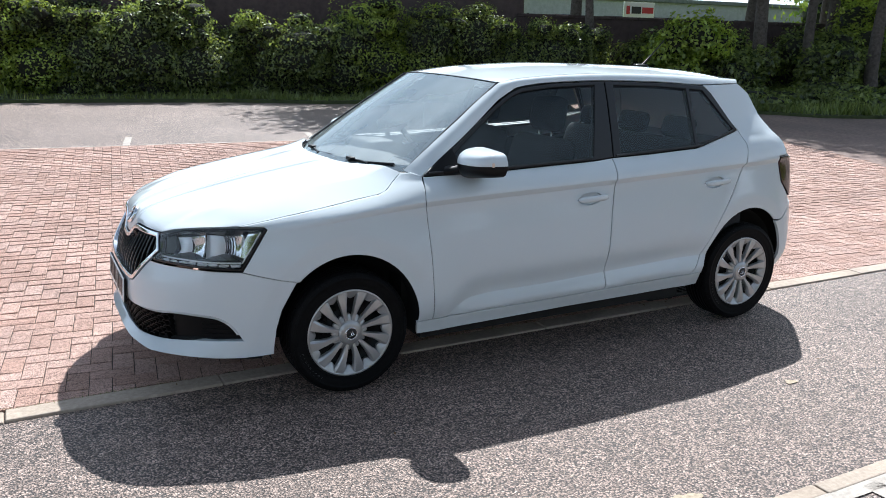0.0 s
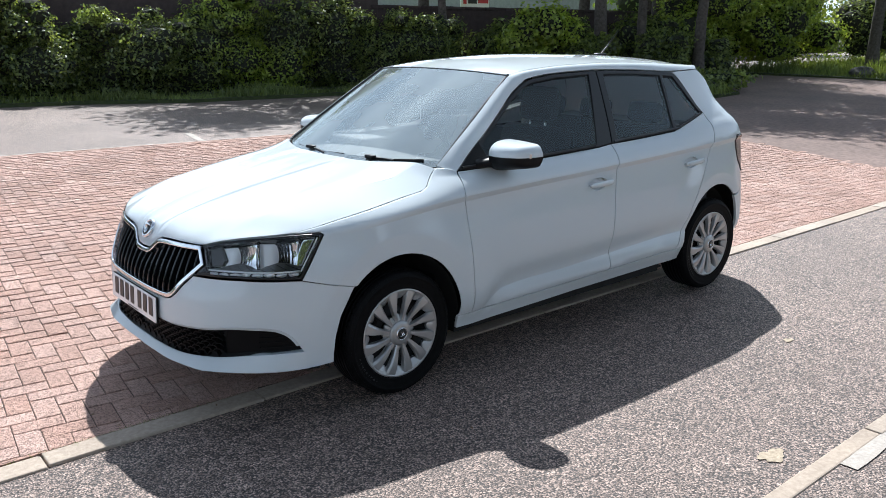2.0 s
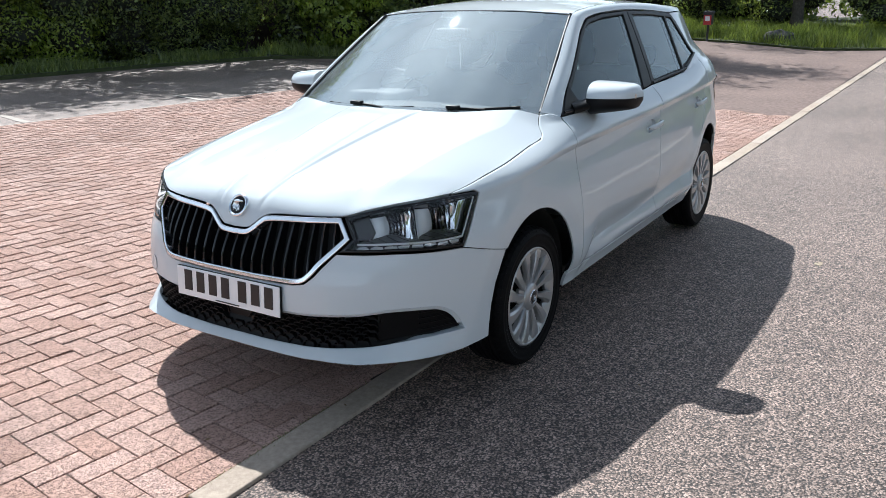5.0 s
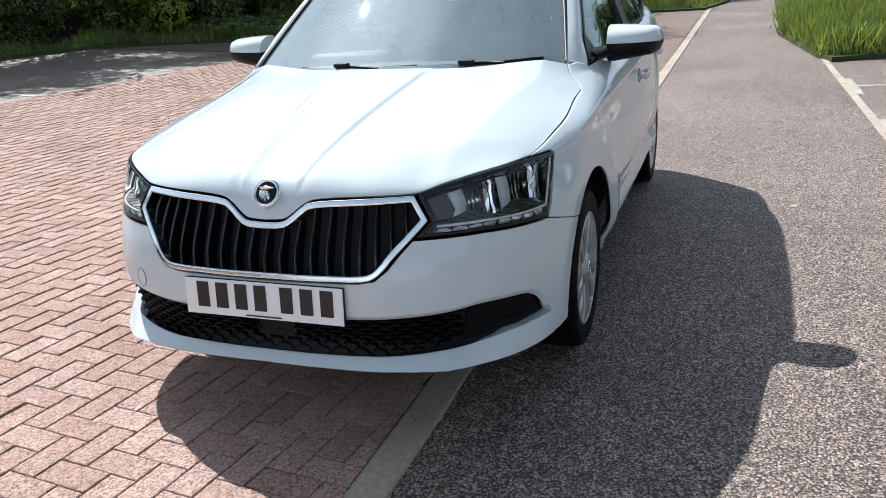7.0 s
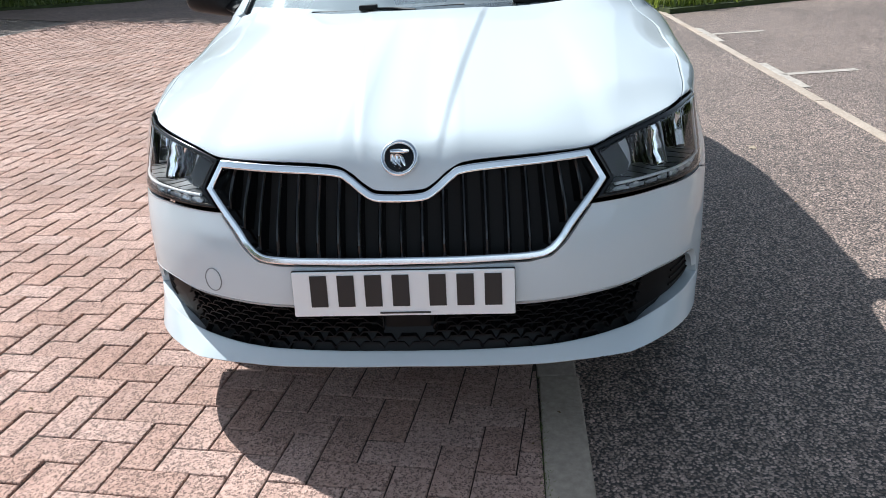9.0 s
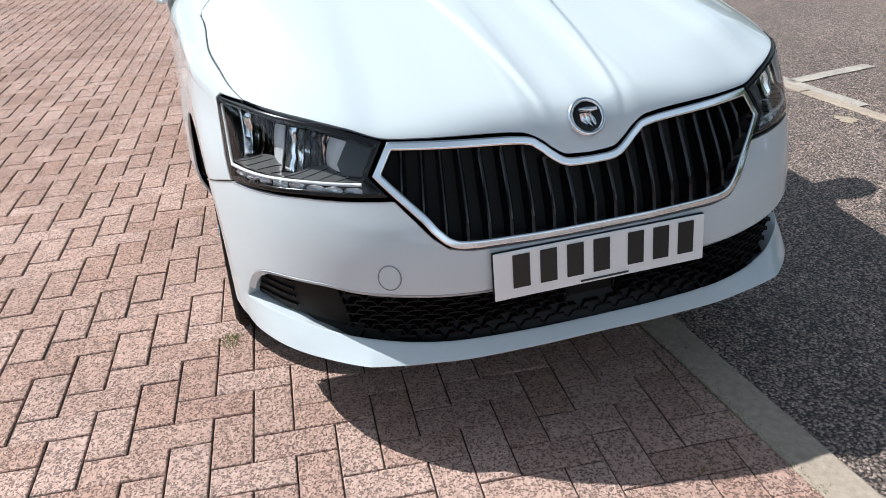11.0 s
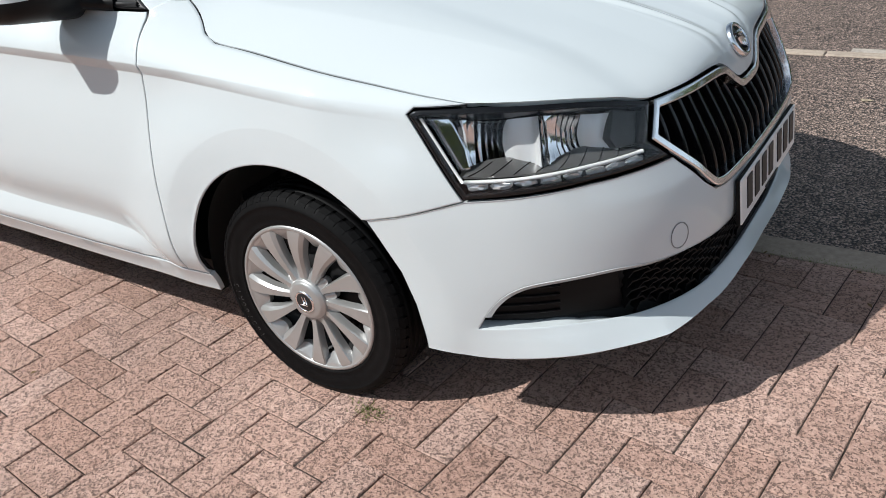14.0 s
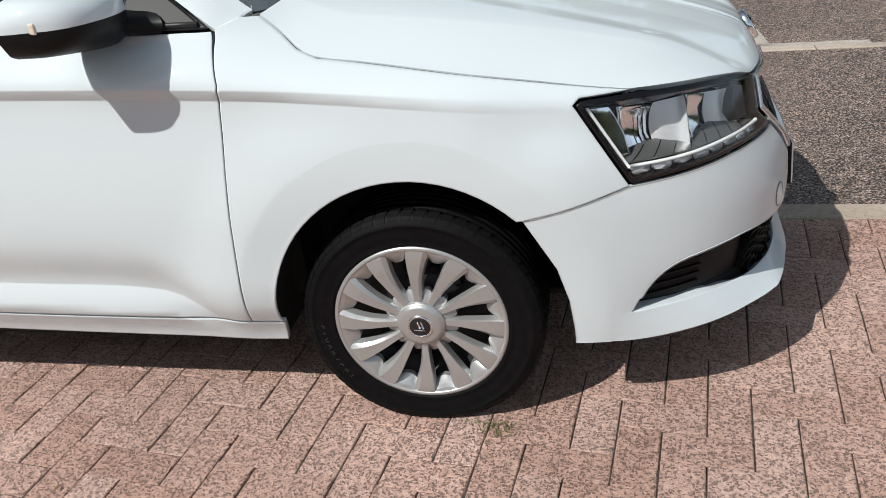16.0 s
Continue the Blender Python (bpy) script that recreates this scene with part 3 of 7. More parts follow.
def side_in(x, z):
    zc, zb = crease(x), belt(x)
    low = (0.045 * smooth(0.42, 0.17, z) + 0.018 * smooth(0.36, 0.24, z)) * smooth(-0.32, 0.12, x)   # sill
    low = low + 0.05 * smooth(0.24, 0.16, z) * smooth(0.12, -0.32, x)
    mid = 0.012 * smooth(0.55, 0.80, z)
    d = zc - z                                                                    # below the crease
    hollow = (0.0140 * smooth(-0.5, 0.25, x)) * np.clip(d / 0.026, 0, 1) * np.exp(-(np.clip(d - 0.026, 0, None) / 0.10) ** 2)
    # sculpted line low on the doors
    on = smooth(0.42, 0.62, x) * smooth(2.25, 2.0, x)
    e = z - door_line(x)
    low = low + on * 0.030 * np.where(e > 0, np.exp(-(e / 0.075) ** 2), np.clip(1 + e / 0.066, 0, 1))
    up = np.clip(bend(z - zc, 0.006) / np.maximum(zb - zc, 0.03), 0, None)
    a = np.minimum(up, 1)
    shoulder = 0.034 * a + 0.041 * a**2
    glass = np.clip(z - zb, 0, None)
    tumble = 0.40 * glass + 0.16 * glass**2 + narrow(x) * smooth(-0.05, 0.12, z - zb)
    # front wing: rolls over towards the bonnet
    wing = smooth(0.42, 0.0, x)
    t = bend(z - zc + 0.004, 0.010)
    roll = wing * (0.80 * t + 13.5 * t**2)
    shoulder = shoulder * (1 - wing)
    shoulder = shoulder + 0.016 * smooth(0.63, 0.79, z) * smooth(-0.12, -0.34, x)      # lamp leans inwards
    # arches stand slightly proud
    flare = 0
    for cx in (0.0, 2.455):
        r = np.hypot((x - cx) / 0.345, (z - 0.286) / 0.375)
        flare = flare + (0.012 * smooth(1.7, 1.2, r) - 0.007 * np.clip((1.22 - r) / 0.22, 0, 1)) * smooth(0.1, 0.35, z)
    return low + mid + hollow + shoulder + tumble + roll - flare


def lowered(z):
    """Height of the glasshouse, which sits a little low over the belt."""
    return z - 0.028 * np.clip(np.asarray(z, float) - 0.98, 0, None)


def skirt(s, z):
    """Body surface at plan length s and height z, half with y > 0."""
    x, y, nx, ny = plan_at(s)
    wf = smooth(1.15, 0.35, s)
    wr = smooth(4.25, 4.75, s)
    d = wf * front_in(z) + wr * rear_in(z) + (1 - wf - wr) * side_in(x, z) - np.where(s < 1.1, foot_blade(s, z), 0)
    return np.stack([x - nx * d, y - ny * d, lowered(z) + 0 * x], -1)

# ---------- the car ----------
car = thing("car", "white five-door hatchback with black grille parked across the edging", "car")
XF, XR, ZH, TRACK = 0.0, 2.455, 0.286, 0.712
LEND = float(PLEN[-1])
S_FA, S_RA = float(s_of_x(XF)), float(s_of_x(XR))


def both(half):
    """Closed outline across the nose from its half, given from the centre outwards and back to the centre."""
    h = np.array(half, float)
    m = h[::-1] * [-1, 1]
    out = np.vstack([h, m])
    keep = [i for i in range(len(out)) if np.linalg.norm(out[i] - out[i - 1]) > 1e-5]
    return out[keep]


def side(outline, sgn):
    return np.array(outline, float) * [sgn, 1]


def arc(s0, rx, rz, a0, a1, n=26):
    return [(s0 + rx * math.cos(radians(a0 + (a1 - a0) * i / n)), ZH + rz * math.sin(radians(a0 + (a1 - a0) * i / n))) for i in range(n + 1)]


def soft(pts, n=8):
    return [tuple(p) for p in spline(pts, n * (len(pts) - 1))]


G_TOP = [(0, 0.669), (0.055, 0.672), (0.085, 0.688), (0.115, 0.711), (0.155, 0.728), (0.30, 0.738), (0.487, 0.744)]
G_LOW = [(0.524, 0.676), (0.42, 0.592), (0.385, 0.556), (0.35, 0.529), (0.30, 0.519), (0.15, 0.516), (0, 0.516)]
hl_top = lerp_curve([(0.49, 0.744), (0.60, 0.7675), (0.735, 0.786), (0.85, 0.794), (0.962, 0.798), (1.07, 0.798)])
HL_TOP = [(float(q), float(hl_top(q))) for q in np.linspace(0.50, 1.06, 18)]
HL = HL_TOP + [(1.073, 0.797), (1.086, 0.789), (0.975, 0.619), (0.85, 0.626), (0.70, 0.633), (0.482, 0.634), (0.535, 0.677)]
BUMP_TOP = [(0, 0.510), (0.30, 0.513), (0.352, 0.522), (0.39, 0.55), (0.425, 0.586), (0.472, 0.627), (0.70, 0.627), (0.85, 0.620), (0.973, 0.6148), (1.203, 0.5578)]
OPEN_TOP = [(0, 0.410), (0.27, 0.412), (0.54, 0.424), (0.67, 0.436), (0.82, 0.427), (0.885, 0.408), (0.93, 0.372), (0.968, 0.312)]
OPEN_LOW = [(0.85, 0.312), (0.73, 0.309), (0.54, 0.294), (0.29, 0.284), (0, 0.281)]
DOOR_F = [(1.850, 0.968), (1.835, 0.92), (1.824, 0.875), (1.834, 0.82), (1.852, 0.60), (1.872, 0.298)]
DOOR_B = [(2.938, 1.005), (2.915, 0.90), (2.895, 0.735), (2.881, 0.50), (2.882, 0.322)]
DOOR_R = [(3.862, 1.112), (3.880, 1.04), (3.860, 0.97), (3.817, 0.885), (3.72, 0.72), (3.629, 0.58), (3.55, 0.44), (3.478, 0.335)]
HOOD_EDGE = [(0.965, 0.803), (1.13, 0.830), (1.296, 0.857), (1.50, 0.888), (1.613, 0.905), (1.66, 0.922), (1.70, 0.946), (1.757, 0.982)]

X_OF = lambda s: float(np.interp(s, PLEN, PLAN[:, 0]))
CREASE = [(s_, float(crease(X_OF(s_)))) for s_ in np.arange(1.10, 4.45, 0.014)]
CREASE_LOW = [(s_, z_ - 0.026) for s_, z_ in CREASE]
DOORLINE = [(s_, float(door_line(X_OF(s_)))) for s_ in np.arange(1.85, 3.70, 0.014)]
FLARE_F = [(S_FA + 1.22 * 0.345 * math.cos(radians(a_)), ZH + 1.22 * 0.375 * math.sin(radians(a_))) for a_ in np.arange(2, 179, 2)]
FLARE_R = [(s_ - S_FA + S_RA, z_) for s_, z_ in FLARE_F]


def crisp(sg):
    return [[(q[0] * sg, q[1]) for q in ln] for ln in (CREASE, CREASE_LOW, DOORLINE, FLARE_F, FLARE_R)]


# inner shell that closes the gaps
inner_half = ([(1.13, 0.60), (1.10, 0.50)] + arc(S_FA, 0.362, 0.382, 145, 2)[0:] + [(S_FA + 0.37, 0.235), (S_RA - 0.37, 0.245)] + arc(S_RA, 0.362, 0.395, 178, 2)
              + [(4.28, 0.30), (LEND, 0.30), (LEND, 0.80), (4.35, 0.86), (4.0, 0.955), (2.9, 0.93), (1.90, 0.90), (1.6, 0.83), (1.2, 0.74)])
for sg in (1, -1):
    panel("inner_shell", side(inner_half, sg), M_DARKBOX, car, lift=-0.022, depth=0.003, step=0.05, fine=0.03)

# front bumper
b_arch = [(1.178, 0.515), (1.135, 0.44), (1.110, 0.36), (1.098, 0.28), (1.096, 0.243)]
bumper = panel("front_bumper", both(BUMP_TOP + b_arch + [(0.98, 0.236), (0.80, 0.233), (0.60, 0.234), (0.45, 0.236), (0.16, 0.240), (0, 0.242)]),
               M_PAINT, car, holes=[both(soft(OPEN_TOP) + soft([OPEN_TOP[-1]] + OPEN_LOW)[1:])], gap=0.001, step=0.016, hole_depth=0.05,
               lines=[[(u, float(lip_edge(abs(u)))) for u in np.arange(-1.08, 1.081, 0.011)], [(u, float(lip_top(abs(u)))) for u in np.arange(0.97, 1.09, 0.01)], [(u, float(lip_top(-u))) for u in np.arange(-1.08, -0.969, 0.01)]] + [[(q * s_, z_) for s_, z_ in FLARE_F if s_ < 1.3] for q in (1, -1)])
panel("bumper_splitter", both([(0, 0.242), (0.16, 0.240), (0.45, 0.233), (0.60, 0.228), (0.80, 0.231), (0.98, 0.230), (1.06, 0.232), (1.04, 0.205), (0.6, 0.205), (0, 0.208)]), M_BLACK, bumper, lift=-0.016, step=0.03, depth=0.2)
# lower intake: honeycomb, blanks either side, radar cover
open_back = both(soft(OPEN_TOP) + soft([OPEN_TOP[-1]] + OPEN_LOW)[1:])
bev = np.array([q for q in soft(OPEN_TOP, 8) if q[0] < 0.95])
d_ = np.gradient(bev, axis=0)
d_ /= np.linalg.norm(d_, axis=1)[:, None]
for sg in (1, -1):
    rows = []
    for k in np.linspace(0, 1, 5):
        q = bev + np.stack([d_[:, 1], -d_[:, 0]], 1) * 0.013 * k
        rows.append(body(q[:, 0] * sg, q[:, 1]) + normals_at(body, q[:, 0] * sg, q[:, 1]) * (0.0005 - 0.010 * k))
    sheet("opening_bevel", np.array(rows), M_PAINT, bumper, depth=0.002, out=(-1, 0.3 * sg, -0.3))
panel("intake_back", open_back, M_DARKBOX, bumper, lift=-0.036, depth=0.002, step=0.03)
BLANK = [(0.640, 0.430), (0.735, 0.431), (0.82, 0.425), (0.885, 0.405), (0.93, 0.368), (0.960, 0.316), (0.85, 0.316), (0.73, 0.313), (0.61, 0.303)]
for sg in (1, -1):
    bl = panel("fog_blank", side(soft(BLANK[:6]) + BLANK[6:], sg), M_MESH, bumper, lift=-0.026, depth=0.02, step=0.02, gap=0.002)
    for q in range(4):
        z = 0.335 + 0.022 * q
        b = 0.94 - 0.02 * q
        us = np.linspace(0.78, b, 14) * sg
        p = body(us, 0 * us + z) - normals_at(body, us, 0 * us + z) * 0.0235
        link("rib", tube(p, 0.0026, 6), M_MESH, bl)


def inside_open(u, z):
    return inside(inset(open_back, -0.004), np.array([[u, z]]))[0]


verts, faces = [], []
cw, ch = 0.062, 0.0135
for row in range(13):
    for colm in range(-13, 14):
        u0 = colm * cw + (cw / 2 if row % 2 else 0)
        z0 = 0.272 + row * ch
        if abs(u0) > 0.615 or z0 < lip_top(abs(u0)) - 0.006 or not inside_open(u0, z0 + 0.009) or not inside_open(u0 * 1.03, z0 + 0.016) or (abs(u0) < 0.082 and 0.30 < z0 < 0.385):
            continue
        for (ua, za), (ub, zb) in (((-0.5, 0.0), (-0.3, 0.5)), ((-0.3, 0.5), (0.3, 0.5)), ((0.3, 0.5), (0.5, 0.0))):
            base = len(verts)
            for uu, zz in ((ua, za), (ub, zb)):
                for dz, dl in ((-0.0035, -0.034), (-0.0018, -0.010), (0.0018, -0.010), (0.0035, -0.034)):
                    u, z = np.array([u0 + uu * cw * 1.02]), np.array([z0 + zz * ch * 2 + dz])
                    verts.append((body(u, z) + normals_at(body, u, z) * dl)[0])
            for k in range(3):
                faces.append((base + k, base + k + 1, base + 5 + k, base + 4 + k))
link("honeycomb_mesh", mesh_of(verts, faces, None, False), M_MESH, bumper, "matt black honeycomb mesh")
frame_u = [(-0.072, 0.302), (-0.062, 0.294), (0.062, 0.294), (0.072, 0.302), (0.072, 0.378), (0.062, 0.386), (-0.062, 0.386), (-0.072, 0.378)]
panel("radar_surround", frame_u, M_BAR, bumper, holes=[inset(np.array(frame_u), 0.012)], lift=-0.026, depth=0.02, step=0.02)
panel("radar_cover", inset(np.array(frame_u), 0.014), M_BLACK, bumper, lift=-0.031, depth=0.01, step=0.02)
tow = [(0.490 + 0.026 * math.cos(a), 0.463 + 0.029 * math.sin(a)) for a in np.linspace(0, 2 * math.pi, 40, endpoint=False)]
panel("tow_eye_cap", tow, M_PAINT, bumper, lift=0.0024, depth=0.004, edge=0.0022, step=0.012, fine=0.004)

ring_u = np.array(tow)
link("cap_joint", tube(body(ring_u[:, 0], ring_u[:, 1]) + normals_at(body, ring_u[:, 0], ring_u[:, 1]) * 0.0012, 0.0013, 5, True), M_JOINTGREY, bumper)

# radiator grille
g_out = both(soft(G_TOP) + [p for p in soft(G_LOW)])
g_in = inset(g_out, 0.0165)
grille = panel("grille_surround", g_out, M_CHROME, car, holes=[g_in], lift=0.004, dome=0.005, depth=0.02, step=0.01, fine=0.005, hole_depth=0.03, label="bright chrome grille surround")
panel("grille_back", inset(g_out, 0.008), M_DARKBOX, grille, lift=-0.052, depth=0.002, step=0.03)
gi = np.array(g_in)
for k in range(-9, 10):
    u0 = k * 0.0505 + 1e-4
    zs = []
    for i in range(len(gi)):
        a, b = gi[i], gi[(i + 1) % len(gi)]
        if (a[0] - u0) * (b[0] - u0) < 0:
            zs.append(a[1] + (b[1] - a[1]) * (u0 - a[0]) / (b[0] - a[0]))
    if len(zs) < 2 or max(zs) - min(zs) < 0.03:
        continue
    z0, z1 = min(zs) - 0.004, max(zs) + 0.002
    rows = []
    for i in range(11):
        t = i / 10
        z = z0 + (z1 - z0) * t
        fl = -0.010 - 0.020 * (1 - math.sin(math.pi * min(1, 0.25 + t * 0.62)))
        prof = ((-0.0095, -0.048), (-0.0065, fl - 0.014), (-0.0046, fl - 0.003), (-0.0020, fl), (0.0020, fl), (0.0046, fl - 0.003), (0.0065, fl - 0.014), (0.0095, -0.048))
        u = np.array([u0 + d[0] for d in prof])
        zz = np.full(len(prof), z)
        nn = normals_at(body, u, zz)
        rows.append(body(u, zz) + nn * np.array([d[1] for d in prof])[:, None])
    R = np.array(rows)
    vv = R.reshape(-1, 3)
    ff = [(i * 8 + j, i * 8 + j + 1, (i + 1) * 8 + j + 1, (i + 1) * 8 + j) for i in range(10) for j in range(7)] + [tuple(range(8)), tuple(range(87, 79, -1))]
    link("grille_bar", mesh_of(vv, ff, None, False), M_BAR, grille)

# bonnet
f_top = lerp_curve([(0, 0.6765), (0.055, 0.680), (0.085, 0.696), (0.115, 0.719), (0.155, 0.736), (0.30, 0.746), (0.487, 0.7505), (0.60, 0.7725), (0.735, 0.791), (0.85, 0.799), (0.965, 0.8035)])
nv, nw = 301, 81
vv_ = np.linspace(-1, 1, nv)
q_ = np.linspace(0, 1, nw)
w_ = 0.12 * q_ + 0.88 * q_**2.6
av = np.abs(vv_)
F = body(vv_ * 0.965, f_top(av * 0.965))
Rr = np.stack([0.115 + 0.195 * av**2, 0.679 * vv_, 0.992 - 0.010 * av**2], 1)
E3 = body(np.array([p[0] for p in soft(HOOD_EDGE, 16)]), np.array([p[1] for p in soft(HOOD_EDGE, 16)]))
ew = (E3[:, 0] - E3[0, 0]) / (E3[-1, 0] - E3[0, 0])
nose = np.interp(av * 0.965, [0, 0.06, 0.16, 0.30, 0.487, 0.70, 0.965], [0.20, 0.19, 0.11, 0.07, 0.04, 0.010, 0.0])
nose_r = 0.024 + 0.01 * av
bow = 0.74 + 0.20 * smooth(0.4, 1.0, av)
P = np.zeros((nv, nw, 3))
for j, w in enumerate(w_):
    g = nose * (1 - np.exp(-w / nose_r)) + (1 - nose) * w**bow
    P[:, j, 0] = F[:, 0] + (Rr[:, 0] - F[:, 0]) * w
    P[:, j, 1] = F[:, 1] + (Rr[:, 1] - F[:, 1]) * w
    P[:, j, 2] = F[:, 2] + (Rr[:, 2] - F[:, 2]) * g
    e = np.array([np.interp(w, ew, E3[:, k]) for k in range(3)])
    d = (e - P[-1, j])
    k = av**5
    P[:, j, 0] += d[0] * k
    P[:, j, 1] += d[1] * k * np.sign(vv_)
    P[:, j, 2] += d[2] * k
    yc = 0.086 + 0.098 * w
    off = np.abs(P[:, j, 1]) - yc
    ridge = np.where(off < 0, 1, np.clip(1 - off / 0.016, 0, 1)) * 0.75 + 0.25 * np.where(off < 0, 1, np.exp(-(off / 0.12) ** 2))
    fold = 0.62 + 0.26 * w                                   # outer facet that falls to the shut line
    P[:, j, 2] += 0.019 * smooth(0.02, 0.22, w) * np.where(av < fold, smooth(fold - 0.55, fold, av) ** 1.5, (1 - av) / (1 - fold))
    P[:, j, 2] += 0.0105 * smooth(0.0, 0.06, w) * smooth(1.08, 0.88, w) * ridge
    P[:, j, 1] -= np.sign(vv_) * 0.0025 * av**5
sheet("bonnet", P, M_PAINT, car, depth=0.014)
sheet("bonnet_liner", P[:, 44:] * [1, 0.96, 1] - [0, 0, 0.03], M_DARKBOX, car, depth=0.002)

# badge on the bonnet's nose
jb = int(np.argmin(np.abs(P[nv // 2, :, 2] - 0.746)))
b_at = Vector(P[nv // 2, jb])
bn = Vector(np.cross(P[nv // 2 + 1, jb] - P[nv // 2 - 1, jb], P[nv // 2, jb + 1] - P[nv // 2, jb - 1])).normalized()
if bn.x > 0:
    bn = -bn
bq = bn.to_track_quat("Z", "Y").to_matrix().to_4x4()
badge = link("badge", lathe([(0.010, 0.0), (0.0105, 0.030), (0.0095, 0.034)], 40), M_GLOSSBLACK, car, "round badge with bright figure on black")
badge.matrix_local = Matrix.Translation(b_at) @ bq @ pose(0, 0, 0, 90)
link("badge_ring", lathe([(0.0, 0.0445), (0.008, 0.0445), (0.0125, 0.041), (0.012, 0.036), (0.009, 0.034)], 48), M_CHROME, badge)
for i, (x0, z0, x1, z1, r) in enumerate(((-0.020, -0.014, 0.024, -0.014, 0.0044), (-0.015, -0.006, -0.008, 0.020, 0.0042), (-0.005, -0.006, 0.003, 0.025, 0.0044), (0.005, -0.006, 0.014, 0.021, 0.0042))):
    link("badge_figure", tube([(x0, 0.0115, z0), ((x0 + x1) / 2 - 0.002, 0.0125, (z0 + z1) / 2), (x1, 0.0115, z1)], [r * 1.3, r * 1.6, r * 0.9], 8), M_CHROME, badge)

# number plate with unreadable characters as bars
pl = box_bm((0.006, 0.525, 0.112), bevel=0.003)
plate = part("number_plate", pl, M_PLATE, car, "white number plate with dark bars")
plate.matrix_local = pose(-0.889, 0, 0.449, 0, 4, 0)
xs = [-0.205, -0.138, -0.071, -0.004, 0.085, 0.152, 0.219]
for k, yy in enumerate(xs):
    part("character_bar", box_bm((0.002, 0.040, 0.078), (-0.0045, -yy * 0.97, 0.008)), M_INK, plate)
part("maker_bar", box_bm((0.002, 0.12, 0.004), (-0.0045, -0.004, -0.0475)), M_MARK, plate)
part("plate_backing", box_bm((0.010, 0.527, 0.114), (0.006, 0, 0), 0.002), M_BLACK, plate)

# wings, doors, quarters, sills, lamps, windows
WING = HOOD_EDGE + [(1.80, 0.986), (1.846, 0.972)] + DOOR_F[1:] + [(1.79, 0.292)] + arc(S_FA, 0.345, 0.370, 3, 133) + [(1.203, 0.557), (0.976, 0.615), (1.089, 0.789), (1.075, 0.801)]
FDOOR = [(1.850, 0.968), (2.30, 0.976), (2.83, 0.995), (2.938, 1.005)] + DOOR_B[1:] + [(1.872, 0.298)] + DOOR_F[1:5][::-1]
RDOOR = [(2.938, 1.005), (3.20, 1.013), (3.52, 1.029), (3.60, 1.045), (3.75, 1.085), (3.862, 1.115)] + soft(DOOR_R, 5)[1:] + [(2.882, 0.322)] + DOOR_B[1:4][::-1]
SILL = [(1.79, 0.289), (1.872, 0.295), (2.882, 0.319), (3.478, 0.332), (3.562, 0.335), (3.575, 0.256), (2.657, 0.247), (1.80, 0.224)]
S25, S262, S270, S276 = (float(s_of_x(v)) for v in (2.53, 2.62, 2.71, 2.78))
QUARTER = (soft(DOOR_R, 5)[::-1] + [(3.80, 1.205), (3.725, 1.335), (3.69, 1.368), (S25, 1.372), (S262, 1.32), (S270, 1.16), (S276, 1.02), (S276, 0.957), (4.148, 0.954), (4.20, 0.80), (4.31, 0.70), (4.32, 0.645), (4.20, 0.575)]
           + arc(S_RA, 0.345, 0.385, 50, 174) + [(3.562, 0.335)])
TAIL = [(4.148, 0.954), (S276, 0.957), (4.36, 0.91), (4.47, 0.73), (4.32, 0.70), (4.20, 0.80)]
RBUMP = [(4.20, 0.572), (4.32, 0.642), (4.50, 0.69), (LEND, 0.70), (LEND, 0.28), (4.5, 0.27), (4.3, 0.26)] + arc(S_RA, 0.345, 0.385, 2, 48)
DLO_F = [(1.852, 0.971), (2.081, 1.118), (2.304, 1.283), (2.36, 1.316), (2.41, 1.341), (2.47, 1.363), (2.66, 1.384), (2.992, 1.393), (2.940, 1.008), (2.83, 0.998), (2.30, 0.979)]
DLO_R = [(2.945, 1.008), (2.997, 1.393), (3.35, 1.383), (3.66, 1.366), (3.70, 1.357), (3.735, 1.325), (3.858, 1.118), (3.75, 1.088), (3.60, 1.048), (3.52, 1.032), (3.20, 1.016)]
GL_F = [(1.96, 1.000), (2.09, 1.102), (2.31, 1.264), (2.41, 1.322), (2.475, 1.344), (2.66, 1.364), (2.922, 1.373), (2.815, 1.014), (2.30, 0.996)]
GL_R = [(2.998, 1.026), (3.046, 1.371), (3.35, 1.362), (3.552, 1.347), (3.520, 1.048)]
GL_Q = [(3.546, 1.056), (3.579, 1.345), (3.675, 1.338), (3.83, 1.116), (3.60, 1.064)]


def ellipse(s, z, a, b, n=36, tilt=0.0):
    return [(s + a * math.cos(t), z + b * math.sin(t) + tilt * a * math.cos(t)) for t in np.linspace(0, 2 * math.pi, n, endpoint=False)]


